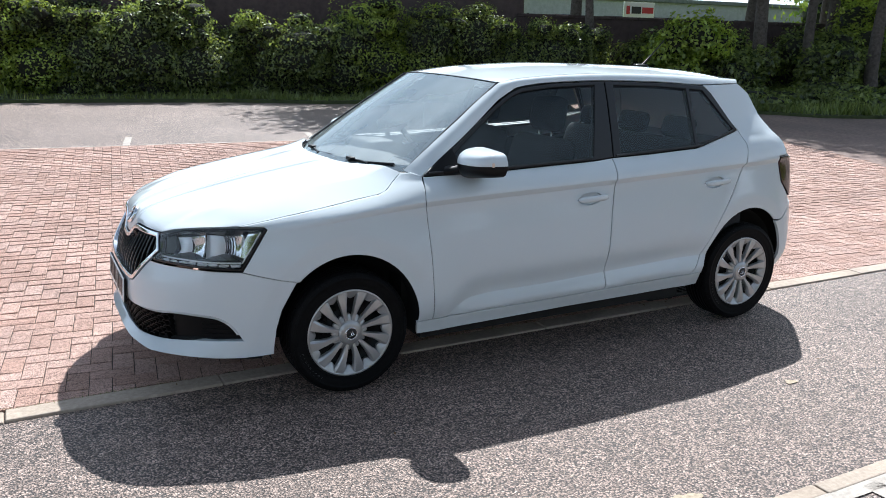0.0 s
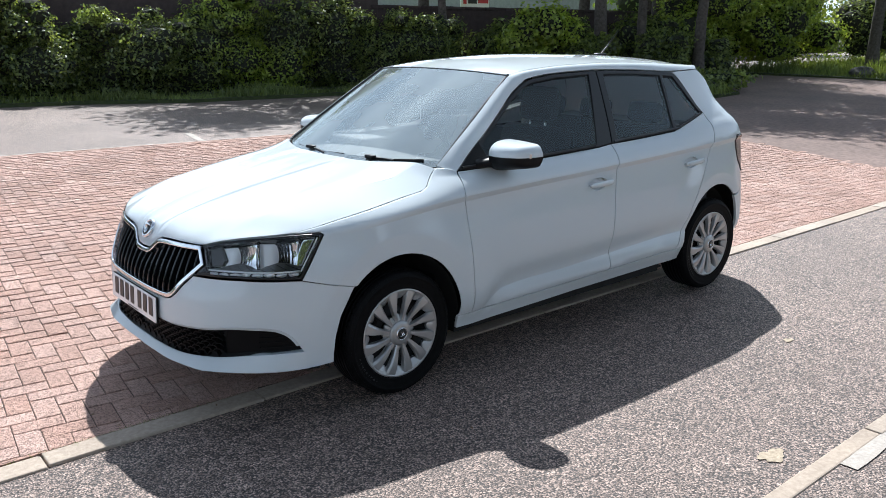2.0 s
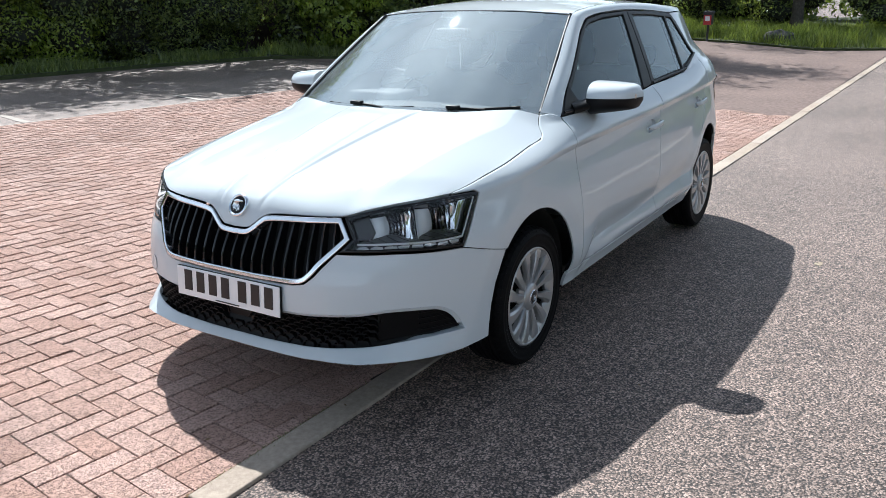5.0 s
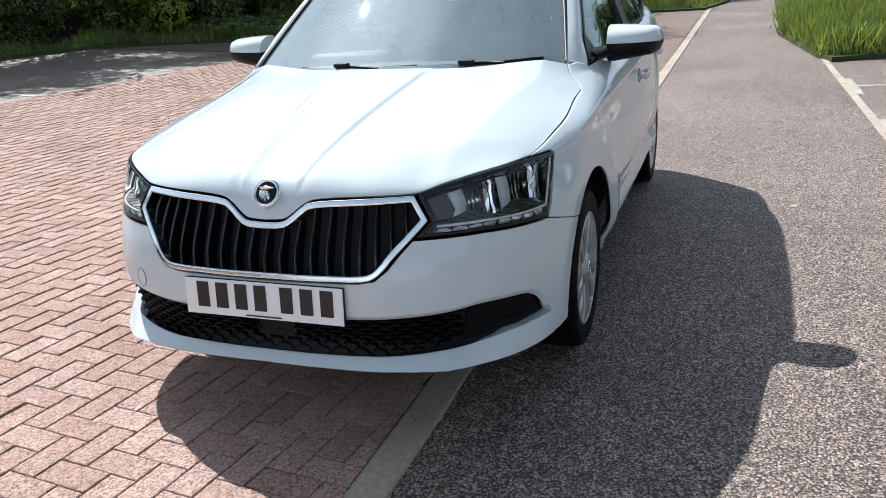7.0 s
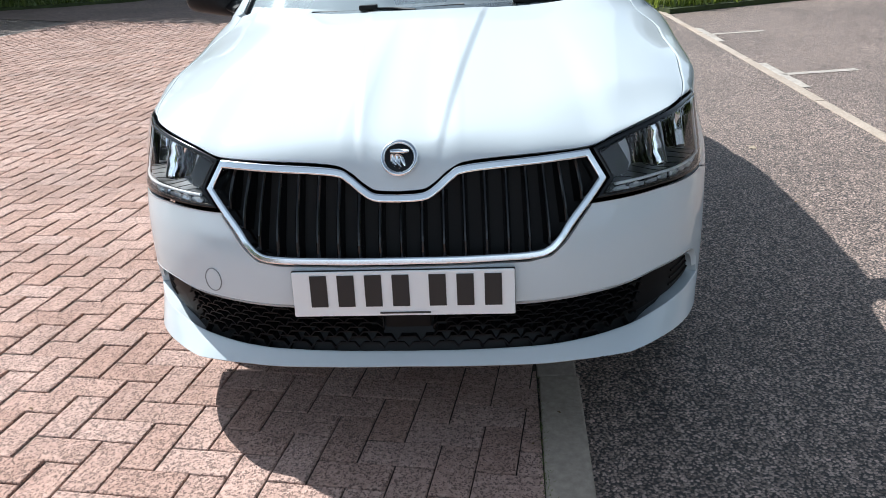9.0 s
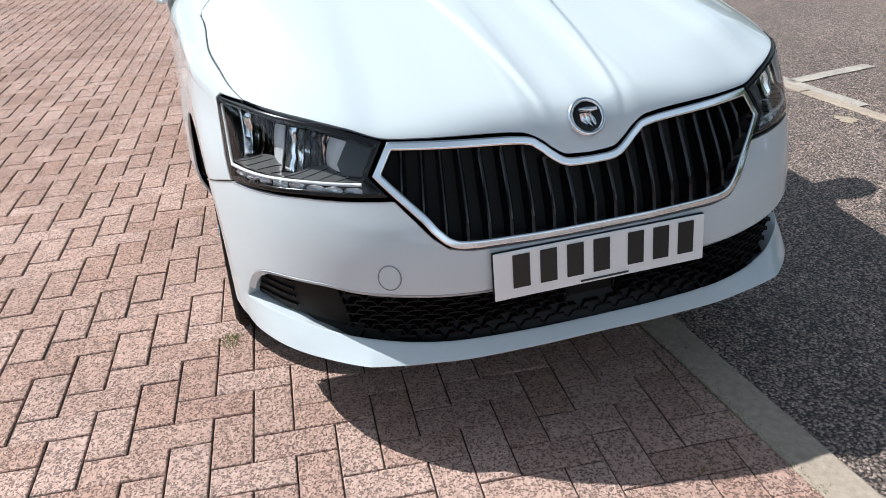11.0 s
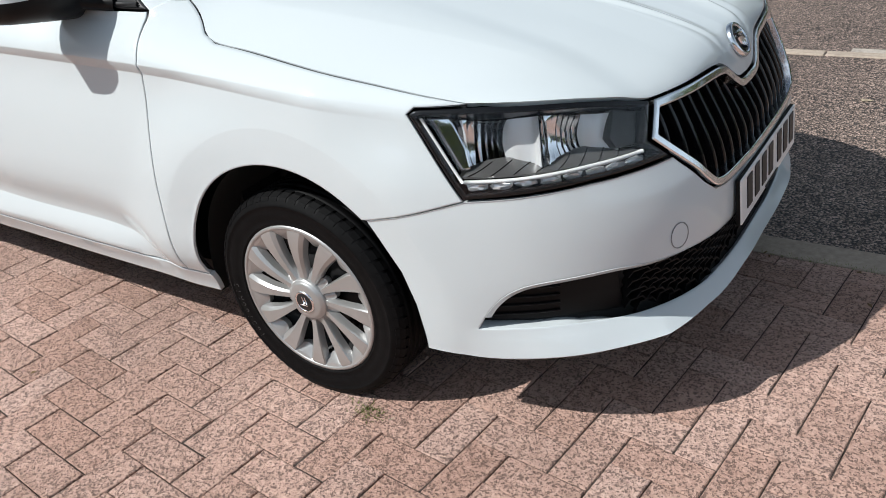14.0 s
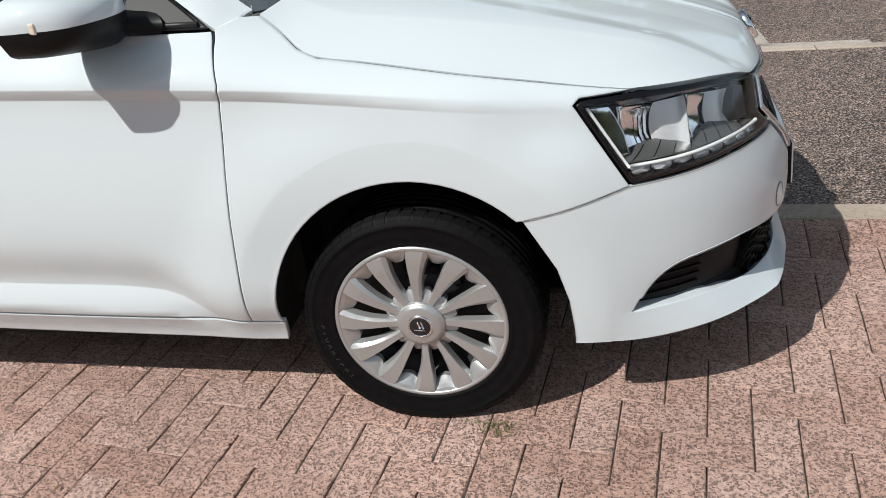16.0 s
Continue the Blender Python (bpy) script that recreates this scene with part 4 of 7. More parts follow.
def door_handle(s, z, sg, door):
    us = np.linspace(s - 0.092, s + 0.092, 17)
    lift = 0.040 * np.sqrt(np.clip(1 - ((us - s) / 0.094) ** 4, 0, 1)) + 0.003
    zz = z + 0.005 + 0.0 * us
    zz = zz + 0.05 * (us - s)
    uu = us * sg
    nn = normals_at(body, uu, zz)
    c = body(uu, zz) + nn * lift[:, None]
    verts, faces = [], []
    for i in range(17):
        hw = 0.015 * math.sqrt(max(0.05, 1 - ((us[i] - s) / 0.096) ** 6))
        up = np.array([0, 0, 1.0])
        for a in np.linspace(0, 2 * math.pi, 12, endpoint=False):
            verts.append(c[i] + up * hw * math.cos(a) + nn[i] * 0.008 * math.sin(a))
    for i in range(16):
        for k in range(12):
            faces.append((i * 12 + k, i * 12 + (k + 1) % 12, (i + 1) * 12 + (k + 1) % 12, (i + 1) * 12 + k))
    faces += [tuple(range(12)), tuple(range(16 * 12, 17 * 12))]
    link("door_handle", mesh_of(verts, faces), M_PAINT, door)
    cup = ellipse(s - 0.004, z + 0.002, 0.068, 0.027, 36, 0.05)
    return cup


for sg in (1, -1):
    panel("front_wing", side(WING, sg), M_PAINT, car, gap=0.0012, step=0.014, depth=0.006, lines=crisp(sg))
    for nm, ol, hs, hz, frame_o, glasses in (("front_door", FDOOR, 2.762, 0.812, DLO_F, (GL_F,)), ("rear_door", RDOOR, 3.625, 0.838, DLO_R, (GL_R, GL_Q))):
        cup = ellipse(hs - 0.004, hz + 0.002, 0.072, 0.031, 36, 0.05)
        d = panel(nm, side(ol, sg), M_PAINT, car, holes=[side(cup, sg)], gap=0.002, hole_depth=0.02, step=0.02, depth=0.006, lines=crisp(sg))
        panel("handle_cup", side(cup, sg), M_PAINT, d, lift=-0.017, depth=0.001, edge=0.0, step=0.015)
        door_handle(hs, hz, sg, d)
        panel("window_frame", side(frame_o, sg), M_SEAL, d, holes=[side(inset(np.array(g), -0.002), sg) for g in glasses], lift=0.001, depth=0.03, gap=0.0012, label="black window frame")
        for g in glasses:
            panel("side_window", side(g, sg), M_GLASS_SIDE, d, lift=-0.006, depth=0.001, edge=0.0, step=0.04, fine=0.02)
        if nm == "front_door":
            lip = [(1.88, 0.980), (2.30, 0.988), (2.80, 1.004)]
        else:
            lip = [(2.96, 1.014), (3.52, 1.039), (3.60, 1.055), (3.84, 1.116)]
        lu = np.array([p[0] for p in soft(lip, 8)]) * sg
        lz = np.array([p[1] for p in soft(lip, 8)])
        link("waist_seal", tube(body(lu, lz) + normals_at(body, lu, lz) * 0.003, 0.0065, 6), M_SEAL, d)
    for nm, ln in (("bonnet_seal", HOOD_EDGE[:-1]), ("door_seal", DOOR_F), ("door_seal", DOOR_B), ("door_seal", soft(DOOR_R, 5))):
        q = np.array(soft(ln, 6))
        c = body(q[:, 0] * sg, q[:, 1]) - normals_at(body, q[:, 0] * sg, q[:, 1]) * 0.0105
        link(nm, tube(c, 0.0062, 8), M_SEAL, car)
    panel("sill", side(SILL, sg), M_PAINT, car, gap=0.001)
    panel("rear_quarter", side(QUARTER, sg), M_PAINT, car, gap=0.002, depth=0.006, lines=crisp(sg))
    panel("tail_lamp", side(TAIL, sg), M_RED, car, gap=0.003, lift=0.004, step=0.02)
    panel("rear_bumper", side(RBUMP, sg), M_PAINT, car, gap=0.002, step=0.03)
    # headlamp
    hl = panel("headlamp", side(HL, sg), M_GLOSSBLACK, car, holes=[side(inset(np.array(HL), 0.012), sg)], gap=0.0015, lift=0.001, depth=0.05, hole_depth=0.05, label="clear headlamp with chrome reflectors")
    panel("lens", side(inset(np.array(HL), 0.009), sg), M_LENS, hl, lift=0.0035, depth=0.001, edge=0.0, step=0.03, fine=0.015).visible_shadow = False
    panel("lamp_housing", side(inset(np.array(HL), 0.004), sg), M_LAMPDARK, hl, lift=-0.125, depth=0.002, step=0.03)
    # two bowls: upright mirror flutes towards the wing, a smooth satin half towards the grille
    for u_in, u_mid, u_out, z_lo in ((0.800, 0.872, 0.985, 0.668), (0.600, 0.668, 0.790, 0.668)):
        hollow = lambda u, k: -0.030 - 0.058 * np.clip(1 - ((u - (u_in + u_out) / 2) / (u_out - u_in) * 2) ** 2, 0, 1) ** 0.6 * (0.55 + 0.45 * math.sin(math.pi * min(1, 0.15 + k * 0.8)))
        top_z = lambda u: np.interp(u, [0.60, 0.735, 0.85, 0.985], [0.748, 0.769, 0.777, 0.778])
        ks = np.linspace(0, 1, 9)
        uu = np.linspace(u_in, u_mid, 12)
        rows = []
        for k in ks:
            ub = uu + 0.016 * math.sin(math.pi * k) * (uu - u_in) / (u_mid - u_in)
            zz = z_lo + (top_z(ub) - z_lo) * k
            bulge = 0.030 * np.sin(math.pi * (uu - u_in) / (u_mid - u_in) * 0.75) * math.sin(math.pi * (0.12 + 0.76 * k))
            rows.append(body(ub * sg, zz) + normals_at(body, ub * sg, zz) * (hollow(ub, k) + bulge)[:, None])
        bowl = sheet("reflector_bowl", np.array(rows), M_SATIN, hl, depth=0.002, out=(-1, 0.4 * sg, 0), label="smooth satin silver half bowl")
        n_fl = 7
        for q in range(n_fl):
            ua, ub = u_mid + (u_out - u_mid) * q / n_fl, u_mid + (u_out - u_mid) * (q + 1) / n_fl
            rows = []
            for k in np.linspace(0, 1, 7):
                u = np.linspace(ua, ub, 4) + 0.016 * math.sin(math.pi * k) * (1 - q / n_fl)
                zz = z_lo + (top_z(u) - z_lo) * k
                cant = np.linspace(0.006, -0.006, 4) + 0.004 * math.sin(math.pi * (k * 3 % 1))
                rows.append(body(u * sg, zz) + normals_at(body, u * sg, zz) * (hollow(u, k) + cant)[:, None])
            sheet("mirror_flute", np.array(rows), M_REFLECTOR, bowl, depth=0.002, out=(-1, 0.4 * sg, 0))
    # satin shelf below the bowls, rising in two waves, with dark grooves
    us, ks = np.linspace(0.560, 0.985, 44), np.linspace(0, 1, 7)
    wave = np.abs(np.sin(np.clip((us - 0.565) / 0.21, 0, 2.0) * math.pi)) ** 0.8
    shelf_z = lambda k: 0.6655 - 0.004 * (us - 0.56) + (0.008 + 0.021 * wave) * k
    sh = np.array([body(us * sg, shelf_z(k)) - normals_at(body, us * sg, shelf_z(k)) * (0.012 + 0.050 * k) for k in ks])
    shelf_ob = sheet("lamp_shelf", sh, M_SHELF, hl, depth=0.004, out=(-0.4, 0, 1), label="satin grey grooved shelf")
    for q in range(6, 42, 5):
        ln = np.array([sh[k, max(0, q - k)] for k in range(6)]) + [0, 0, 0.0006]
        link("shelf_groove", tube(ln, 0.0011, 5), M_BLACK, shelf_ob)
    # dark inner cheek beside the grille and bright outer cheek
    inner_c = [(0.555, 0.676), (0.53, 0.735), (0.60, 0.752), (0.625, 0.70), (0.61, 0.678)]
    panel("inner_cheek", side(inner_c, sg), M_BEZEL, hl, lift=-0.020, depth=0.03, step=0.02)
    outer = [(0.990, 0.672), (1.058, 0.776), (1.005, 0.782), (0.972, 0.72), (0.962, 0.676)]
    panel("side_reflector", side(outer, sg), M_REFLECTOR, hl, lift=-0.030, depth=0.02, step=0.02)
    us = np.linspace(0.552, 0.972, 20)
    zz = np.interp(us, [0.552, 0.70, 0.85, 0.972], [0.6605, 0.6605, 0.656, 0.655])
    link("trim_line", tube(body(us * sg, zz) - normals_at(body, us * sg, zz) * 0.006, 0.0042, 6), M_GUIDE, hl)
    us = np.linspace(0.975, 1.060, 10)
    zz = np.interp(us, [0.975, 1.060], [0.653, 0.781])
    link("trim_line", tube(body(us * sg, zz) - normals_at(body, us * sg, zz) * 0.006, 0.0034, 6), M_GUIDE, hl)
    strip = [(0.545, 0.656), (0.70, 0.656), (0.85, 0.652), (0.965, 0.650), (0.966, 0.628), (0.85, 0.634), (0.70, 0.640), (0.53, 0.640)]
    panel("running_light", side(strip, sg), M_LAMPDARK, hl, lift=-0.020, depth=0.005, step=0.02)
    rc = random.Random(7)
    for k in range(8):
        s0 = 0.575 + k * 0.053
        u, z = np.array([s0 * sg]), np.array([0.6475 - 0.004 * (k > 5)])
        c = Vector((body(u, z) - normals_at(body, u, z) * 0.016)[0])
        nn = Vector(normals_at(body, u, z)[0])
        bm = bmesh.new()
        bmesh.ops.create_icosphere(bm, subdivisions=2, radius=1)
        for v in bm.verts:
            v.co *= rc.uniform(0.75, 1.2)
        bmesh.ops.scale(bm, vec=(0.023, 0.008, 0.0095), verts=bm.verts)
        o = part("running_light_cell", bm, M_CRYSTAL, hl)
        o.matrix_local = Matrix.Translation(c) @ nn.to_track_quat("Y", "Z").to_matrix().to_4x4()
    # wheel housing
    for cx in (XF, XR):
        link("wheel_housing", lathe([(0.50 * sg, 0.02), (0.50 * sg, 0.368), ((0.77 if cx < 1 else 0.70) * sg, 0.366)], 40, at=(cx, 0, ZH), a0=-12, a1=192), M_DARKBOX, car)
    # pillars and roof rail, one pressing
    A = [(1.832, 0.962), (1.862, 0.981), (2.081, 1.126), (2.304, 1.291), (2.36, 1.324), (2.41, 1.349), (2.47, 1.371), (2.66, 1.392), (2.992, 1.401), (3.35, 1.391), (3.66, 1.374), (S25, 1.376)]
    A = np.array(soft(A, 8))
    A3 = body(A[:, 0] * sg, A[:, 1])
    A3[:3] -= normals_at(body, A[:3, 0] * sg, A[:3, 1]) * 0.004
    B = lerp_curve([(0.318, 0.672), (0.60, 0.617), (0.895, 0.550), (1.05, 0.538), (1.3, 0.527), (1.6, 0.521), (2.0, 0.515), (2.3, 0.508), (2.54, 0.49)])
    Bz = lerp_curve([(0.318, 0.992), (0.60, 1.192), (0.85, 1.362), (0.895, 1.388), (0.96, 1.402), (1.05, 1.412), (1.3, 1.427), (1.6, 1.433), (2.0, 1.425), (2.3, 1.408), (2.54, 1.384)])
    ta = (A3[:, 0] - A3[0, 0]) / (A3[-1, 0] - A3[0, 0])
    bx = 0.318 + ta * (2.54 - 0.318)
    B3 = np.stack([bx, B(bx) * sg, lowered(Bz(bx))], 1)
    rows = []
    for k in np.linspace(0, 1, 9):
        bul = 0.020 * math.sin(math.pi * k) * np.clip(np.linalg.norm(B3 - A3, axis=1) / 0.09, 0.35, 1) * np.clip(ta / 0.07, 0.1, 1)
        rows.append(A3 * (1 - k) + B3 * k + np.stack([0 * bul, bul * 0.55 * sg, bul * 0.8], 1))
    sheet("roof_rail", np.array(rows), M_PAINT, car, depth=0.012, out=(-0.2, sg, 0.8))

# roof
ux = np.linspace(0, 1, 50)
vs = np.linspace(-1, 1, 41)
zc = lerp_curve([(0.79, 1.414), (1.09, 1.455), (1.51, 1.473), (2.02, 1.463), (2.25, 1.452), (2.57, 1.423), (2.67, 1.400)])
P = np.zeros((50, 41, 3))
for i, t in enumerate(ux):
    x_c = 0.80 + t * (2.67 - 0.80)
    x_e = 0.90 + t * (2.56 - 0.90)
    xx = x_c + (x_e - x_c) * np.abs(vs) ** 2
    ye, ze = B(min(x_e, 2.54)), Bz(min(x_e, 2.54)) + 0.001
    P[i, :, 0] = xx
    P[i, :, 1] = vs * (ye - 0.002)
    P[i, :, 2] = lowered(zc(x_c) + (ze - zc(x_c)) * np.abs(vs) ** 2.3)
sheet("roof", P, M_PAINT, car, depth=0.012)
roof_front = P[0]
sheet("headlining", P * [1, 0.97, 1] - [0, 0, 0.035], M_PALE, car, depth=0.002)
# windscreen
P = np.zeros((31, 41, 3))
for i, t in enumerate(np.linspace(0, 1, 31)):
    bot = np.stack([0.125 + 0.205 * vs**2, 0.664 * vs, 0.972 + 0.012 * vs**2], 1)
    top = roof_front * [1, 0.985, 1] + [-0.004, 0, -0.005]
    P[i] = bot * (1 - t) + top * t
    P[i, :, 2] += 0.016 * 4 * t * (1 - t) * (1 - 0.6 * vs**2)
screen = sheet("windscreen", P, M_GLASS_FRONT, car, depth=0.002, out=(-0.7, 0, 0.7))
screen.visible_shadow = False
for sg in (1, -1):
    e = P[:, -1 if sg > 0 else 0]
    link("screen_seal", tube(e + [0, 0.002 * sg, 0.003], 0.008, 6), M_SEAL, screen)
link("screen_seal", tube(P[-1] + [0, 0, 0.001], 0.0022, 6), M_SEAL, screen)
# dark ceramic band and cowl
band = P[:3] - [0, 0, 0.004]
sheet("screen_band", band, M_GLOSSBLACK, screen, depth=0.001, out=(-0.7, 0, 0.7))
cow = np.array([np.stack([0.15 + 0.185 * vs**2 + 0.03, 0.664 * vs, 0.968 + 0 * vs], 1), np.stack([0.10 + 0.175 * vs**2, 0.664 * vs, 0.945 + 0 * vs], 1)])
sheet("cowl_panel", cow, M_BLACK, car, depth=0.01)
lo = P[0]
# mirror-side sliver of A pillar base
for sg in (1, -1):
    nm = "wiper"
for y0, y1 in ((0.40, -0.12), (-0.14, -0.58)):
    wp = new("wiper")
    wp.parent = car
    vy = np.linspace(y0, y1, 14)
    f = (vy / 0.664)
    t = 0.055 + 0.04 * np.abs(np.linspace(1, -0.2, 14))
    base = np.stack([0.150 + 0.185 * f**2, vy, 0.972 + 0.012 * f**2], 1)
    blade = base + np.stack([0.020 + 0 * vy, 0 * vy, 0.026 + 0.0 * vy], 1) * np.linspace(0.5, 1.0, 14)[:, None]
    link("wiper_blade", tube(blade, 0.007, 6), M_BLACK, wp)
    arm = np.array([blade[5] + [0, 0, 0.010], blade[7] + [-0.004, 0, 0.007], blade[9] + [-0.010, 0, -0.002]])
    link("wiper_arm", tube(arm, [0.006, 0.007, 0.010], 8, flat=0.6), M_BLACK, wp)
    part("wiper_joint", box_bm((0.03, 0.06, 0.016), tuple(blade[5] + [-0.004, 0, 0.014]), 0.004), M_BLACK, wp)

# tailgate
zt = np.linspace(1.372, 0.705, 24)
s_e = np.interp(zt[::-1], [0.70, 0.80, 0.92, 0.957, 1.02, 1.16, 1.32, 1.372], [4.475, 4.44, 4.365, S276, S276, S270, S262, S25])[::-1]
P = np.zeros((24, 21, 3))
v2 = np.linspace(-1, 1, 21)
for i in range(24):
    e = body(np.array([s_e[i]]), np.array([zt[i]]))[0]
    cxn = np.interp(zt[i], [0.70, 0.95, 1.372], [3.05, 2.98, 2.70])
    P[i, :, 0] = e[0] + (cxn - e[0]) * (1 - np.abs(v2) ** 2.5)
    P[i, :, 1] = v2 * e[1]
    P[i, :, 2] = lowered(zt[i]) + 0.03 * (1 - v2**2) * (i < 1)
gate = sheet("tailgate", P, M_PAINT, car, depth=0.02, out=(1, 0, 0))
sheet("rear_screen", P[3:12, 3:18] + [0.004, 0, 0.002], M_GLASS_SIDE, gate, depth=0.004, out=(1, 0, 0))
sheet("spoiler", np.array([np.stack([2.55 + 0.13 * (1 - np.abs(v2) ** 3) + k * 0.06, v2 * 0.475, 1.386 - 0.03 * v2**2 + 0.012 - k * 0.02], 1) for k in (0, 1)]), M_BLACK, gate, depth=0.03)

# floor, underbody
under = box_bm((1.66, 1.40, 0.085), (1.23, 0, 0.207))
part("underbody", under, M_DARKBOX, car)
part("front_undertray", box_bm((0.50, 0.90, 0.03), (-0.42, 0, 0.228)), M_DARKBOX, car)
part("rear_undertray", box_bm((0.9, 0.98, 0.03), (2.5, 0, 0.26)), M_DARKBOX, car)
part("bulkhead", box_bm((0.04, 1.30, 0.55), (0.34, 0, 0.55)), M_DARKBOX, car)

# aerial
ant = new("aerial"); ant.parent = car
part("aerial_base", box_bm((0.10, 0.04, 0.025), (2.27, 0, 1.441), 0.01), M_BLACK, ant)
link("aerial_mast", tube([(2.28, 0, 1.445), (2.36, 0, 1.515), (2.45, 0, 1.600)], [0.006, 0.004, 0.003], 6), M_BLACK, ant)


# door mirrors
def door_mirror(sg):
    m = new("door_mirror")
    m.parent = car
    # shell lofted outwards: blunt at the door, tapered at the tip, flat behind
    def shell(z_lo, z_hi, grow):
        vv, ff, n, m = [], [], 26, 15
        for i in range(m):
            k = i / (m - 1)
            y = 0.768 + 0.222 * k
            end = math.sqrt(max(0.0, 1 - max(0.0, (k - 0.80) / 0.20) ** 2.2)) * math.sqrt(max(0.0, 1 - max(0.0, (0.07 - k) / 0.07) ** 2))
            zt, zb = 1.105 - 0.016 * k * k, 0.955 + 0.034 * k
            zc = zb + (zt - zb) * 0.45
            hz = (zt - zb) / 2 * (0.30 + 0.70 * end)
            xf, xr = 0.555 - 0.040 * (1 - (2 * k - 0.9) ** 2) + 0.022 * k, 0.668 + 0.020 * k
            xf = xf + (xr - xf) * 0.75 * (1 - end)
            for q in range(n):
                a = math.pi * (q / (n - 1)) - math.pi / 2
                px = xr - (xr - xf) * abs(math.cos(a)) ** 0.62 * grow
                pz = zc + hz * math.copysign(abs(math.sin(a)) ** 0.80, math.sin(a)) * grow
                cut_at = zb + (zt - zb) * (0.50 - 0.05 * k)
                pz = min(max(pz, cut_at if z_lo else -9), cut_at if z_hi else 9)
                vv.append((px, y * sg, pz))
        for i in range(m - 1):
            for q in range(n):
                ff.append((i * n + q, i * n + (q + 1) % n, (i + 1) * n + (q + 1) % n, (i + 1) * n + q))
        ff += [tuple(range(n)), tuple(range((m - 1) * n, m * n))]
        return mesh_of(vv, ff)
    for nm, lo_, hi_, grow, mat in (("mirror_cap", True, False, 1.0, M_PAINT), ("mirror_base", False, True, 0.985, M_BLACK)):
        ob = link(nm, shell(lo_, hi_, grow), mat, m)
        bm = bmesh.new()
        bm.from_mesh(ob.data)
        bmesh.ops.remove_doubles(bm, verts=bm.verts, dist=0.0004)
        bmesh.ops.recalc_face_normals(bm, faces=bm.faces)
        for e in bm.edges:
            e.smooth = e.calc_face_angle(0) < 0.7
        bm.to_mesh(ob.data)
        bm.free()
    part("mirror_glass", box_bm((0.004, 0.160, 0.080), (0.682, 0.874 * sg, 1.040), 0.001), M_CHROME, m)
    link("mirror_stalk", tube([(0.53, 0.715 * sg, 0.985), (0.575, 0.765 * sg, 0.998), (0.62, 0.82 * sg, 1.010)], [0.062, 0.056, 0.040], 14, flat=0.42), M_BLACK, m)
    part("mirror_indicator", box_bm((0.058, 0.010, 0.022), (0.640, 0.974 * sg, 1.040), 0.004, 2, (0, 0, -9 * sg)), M_AMBER, m)
    panel("mirror_sail", side([(1.872, 0.978), (2.03, 1.088), (2.06, 0.985)], sg), M_BLACK, m, lift=0.004, depth=0.01)


door_mirror(1)
door_mirror(-1)


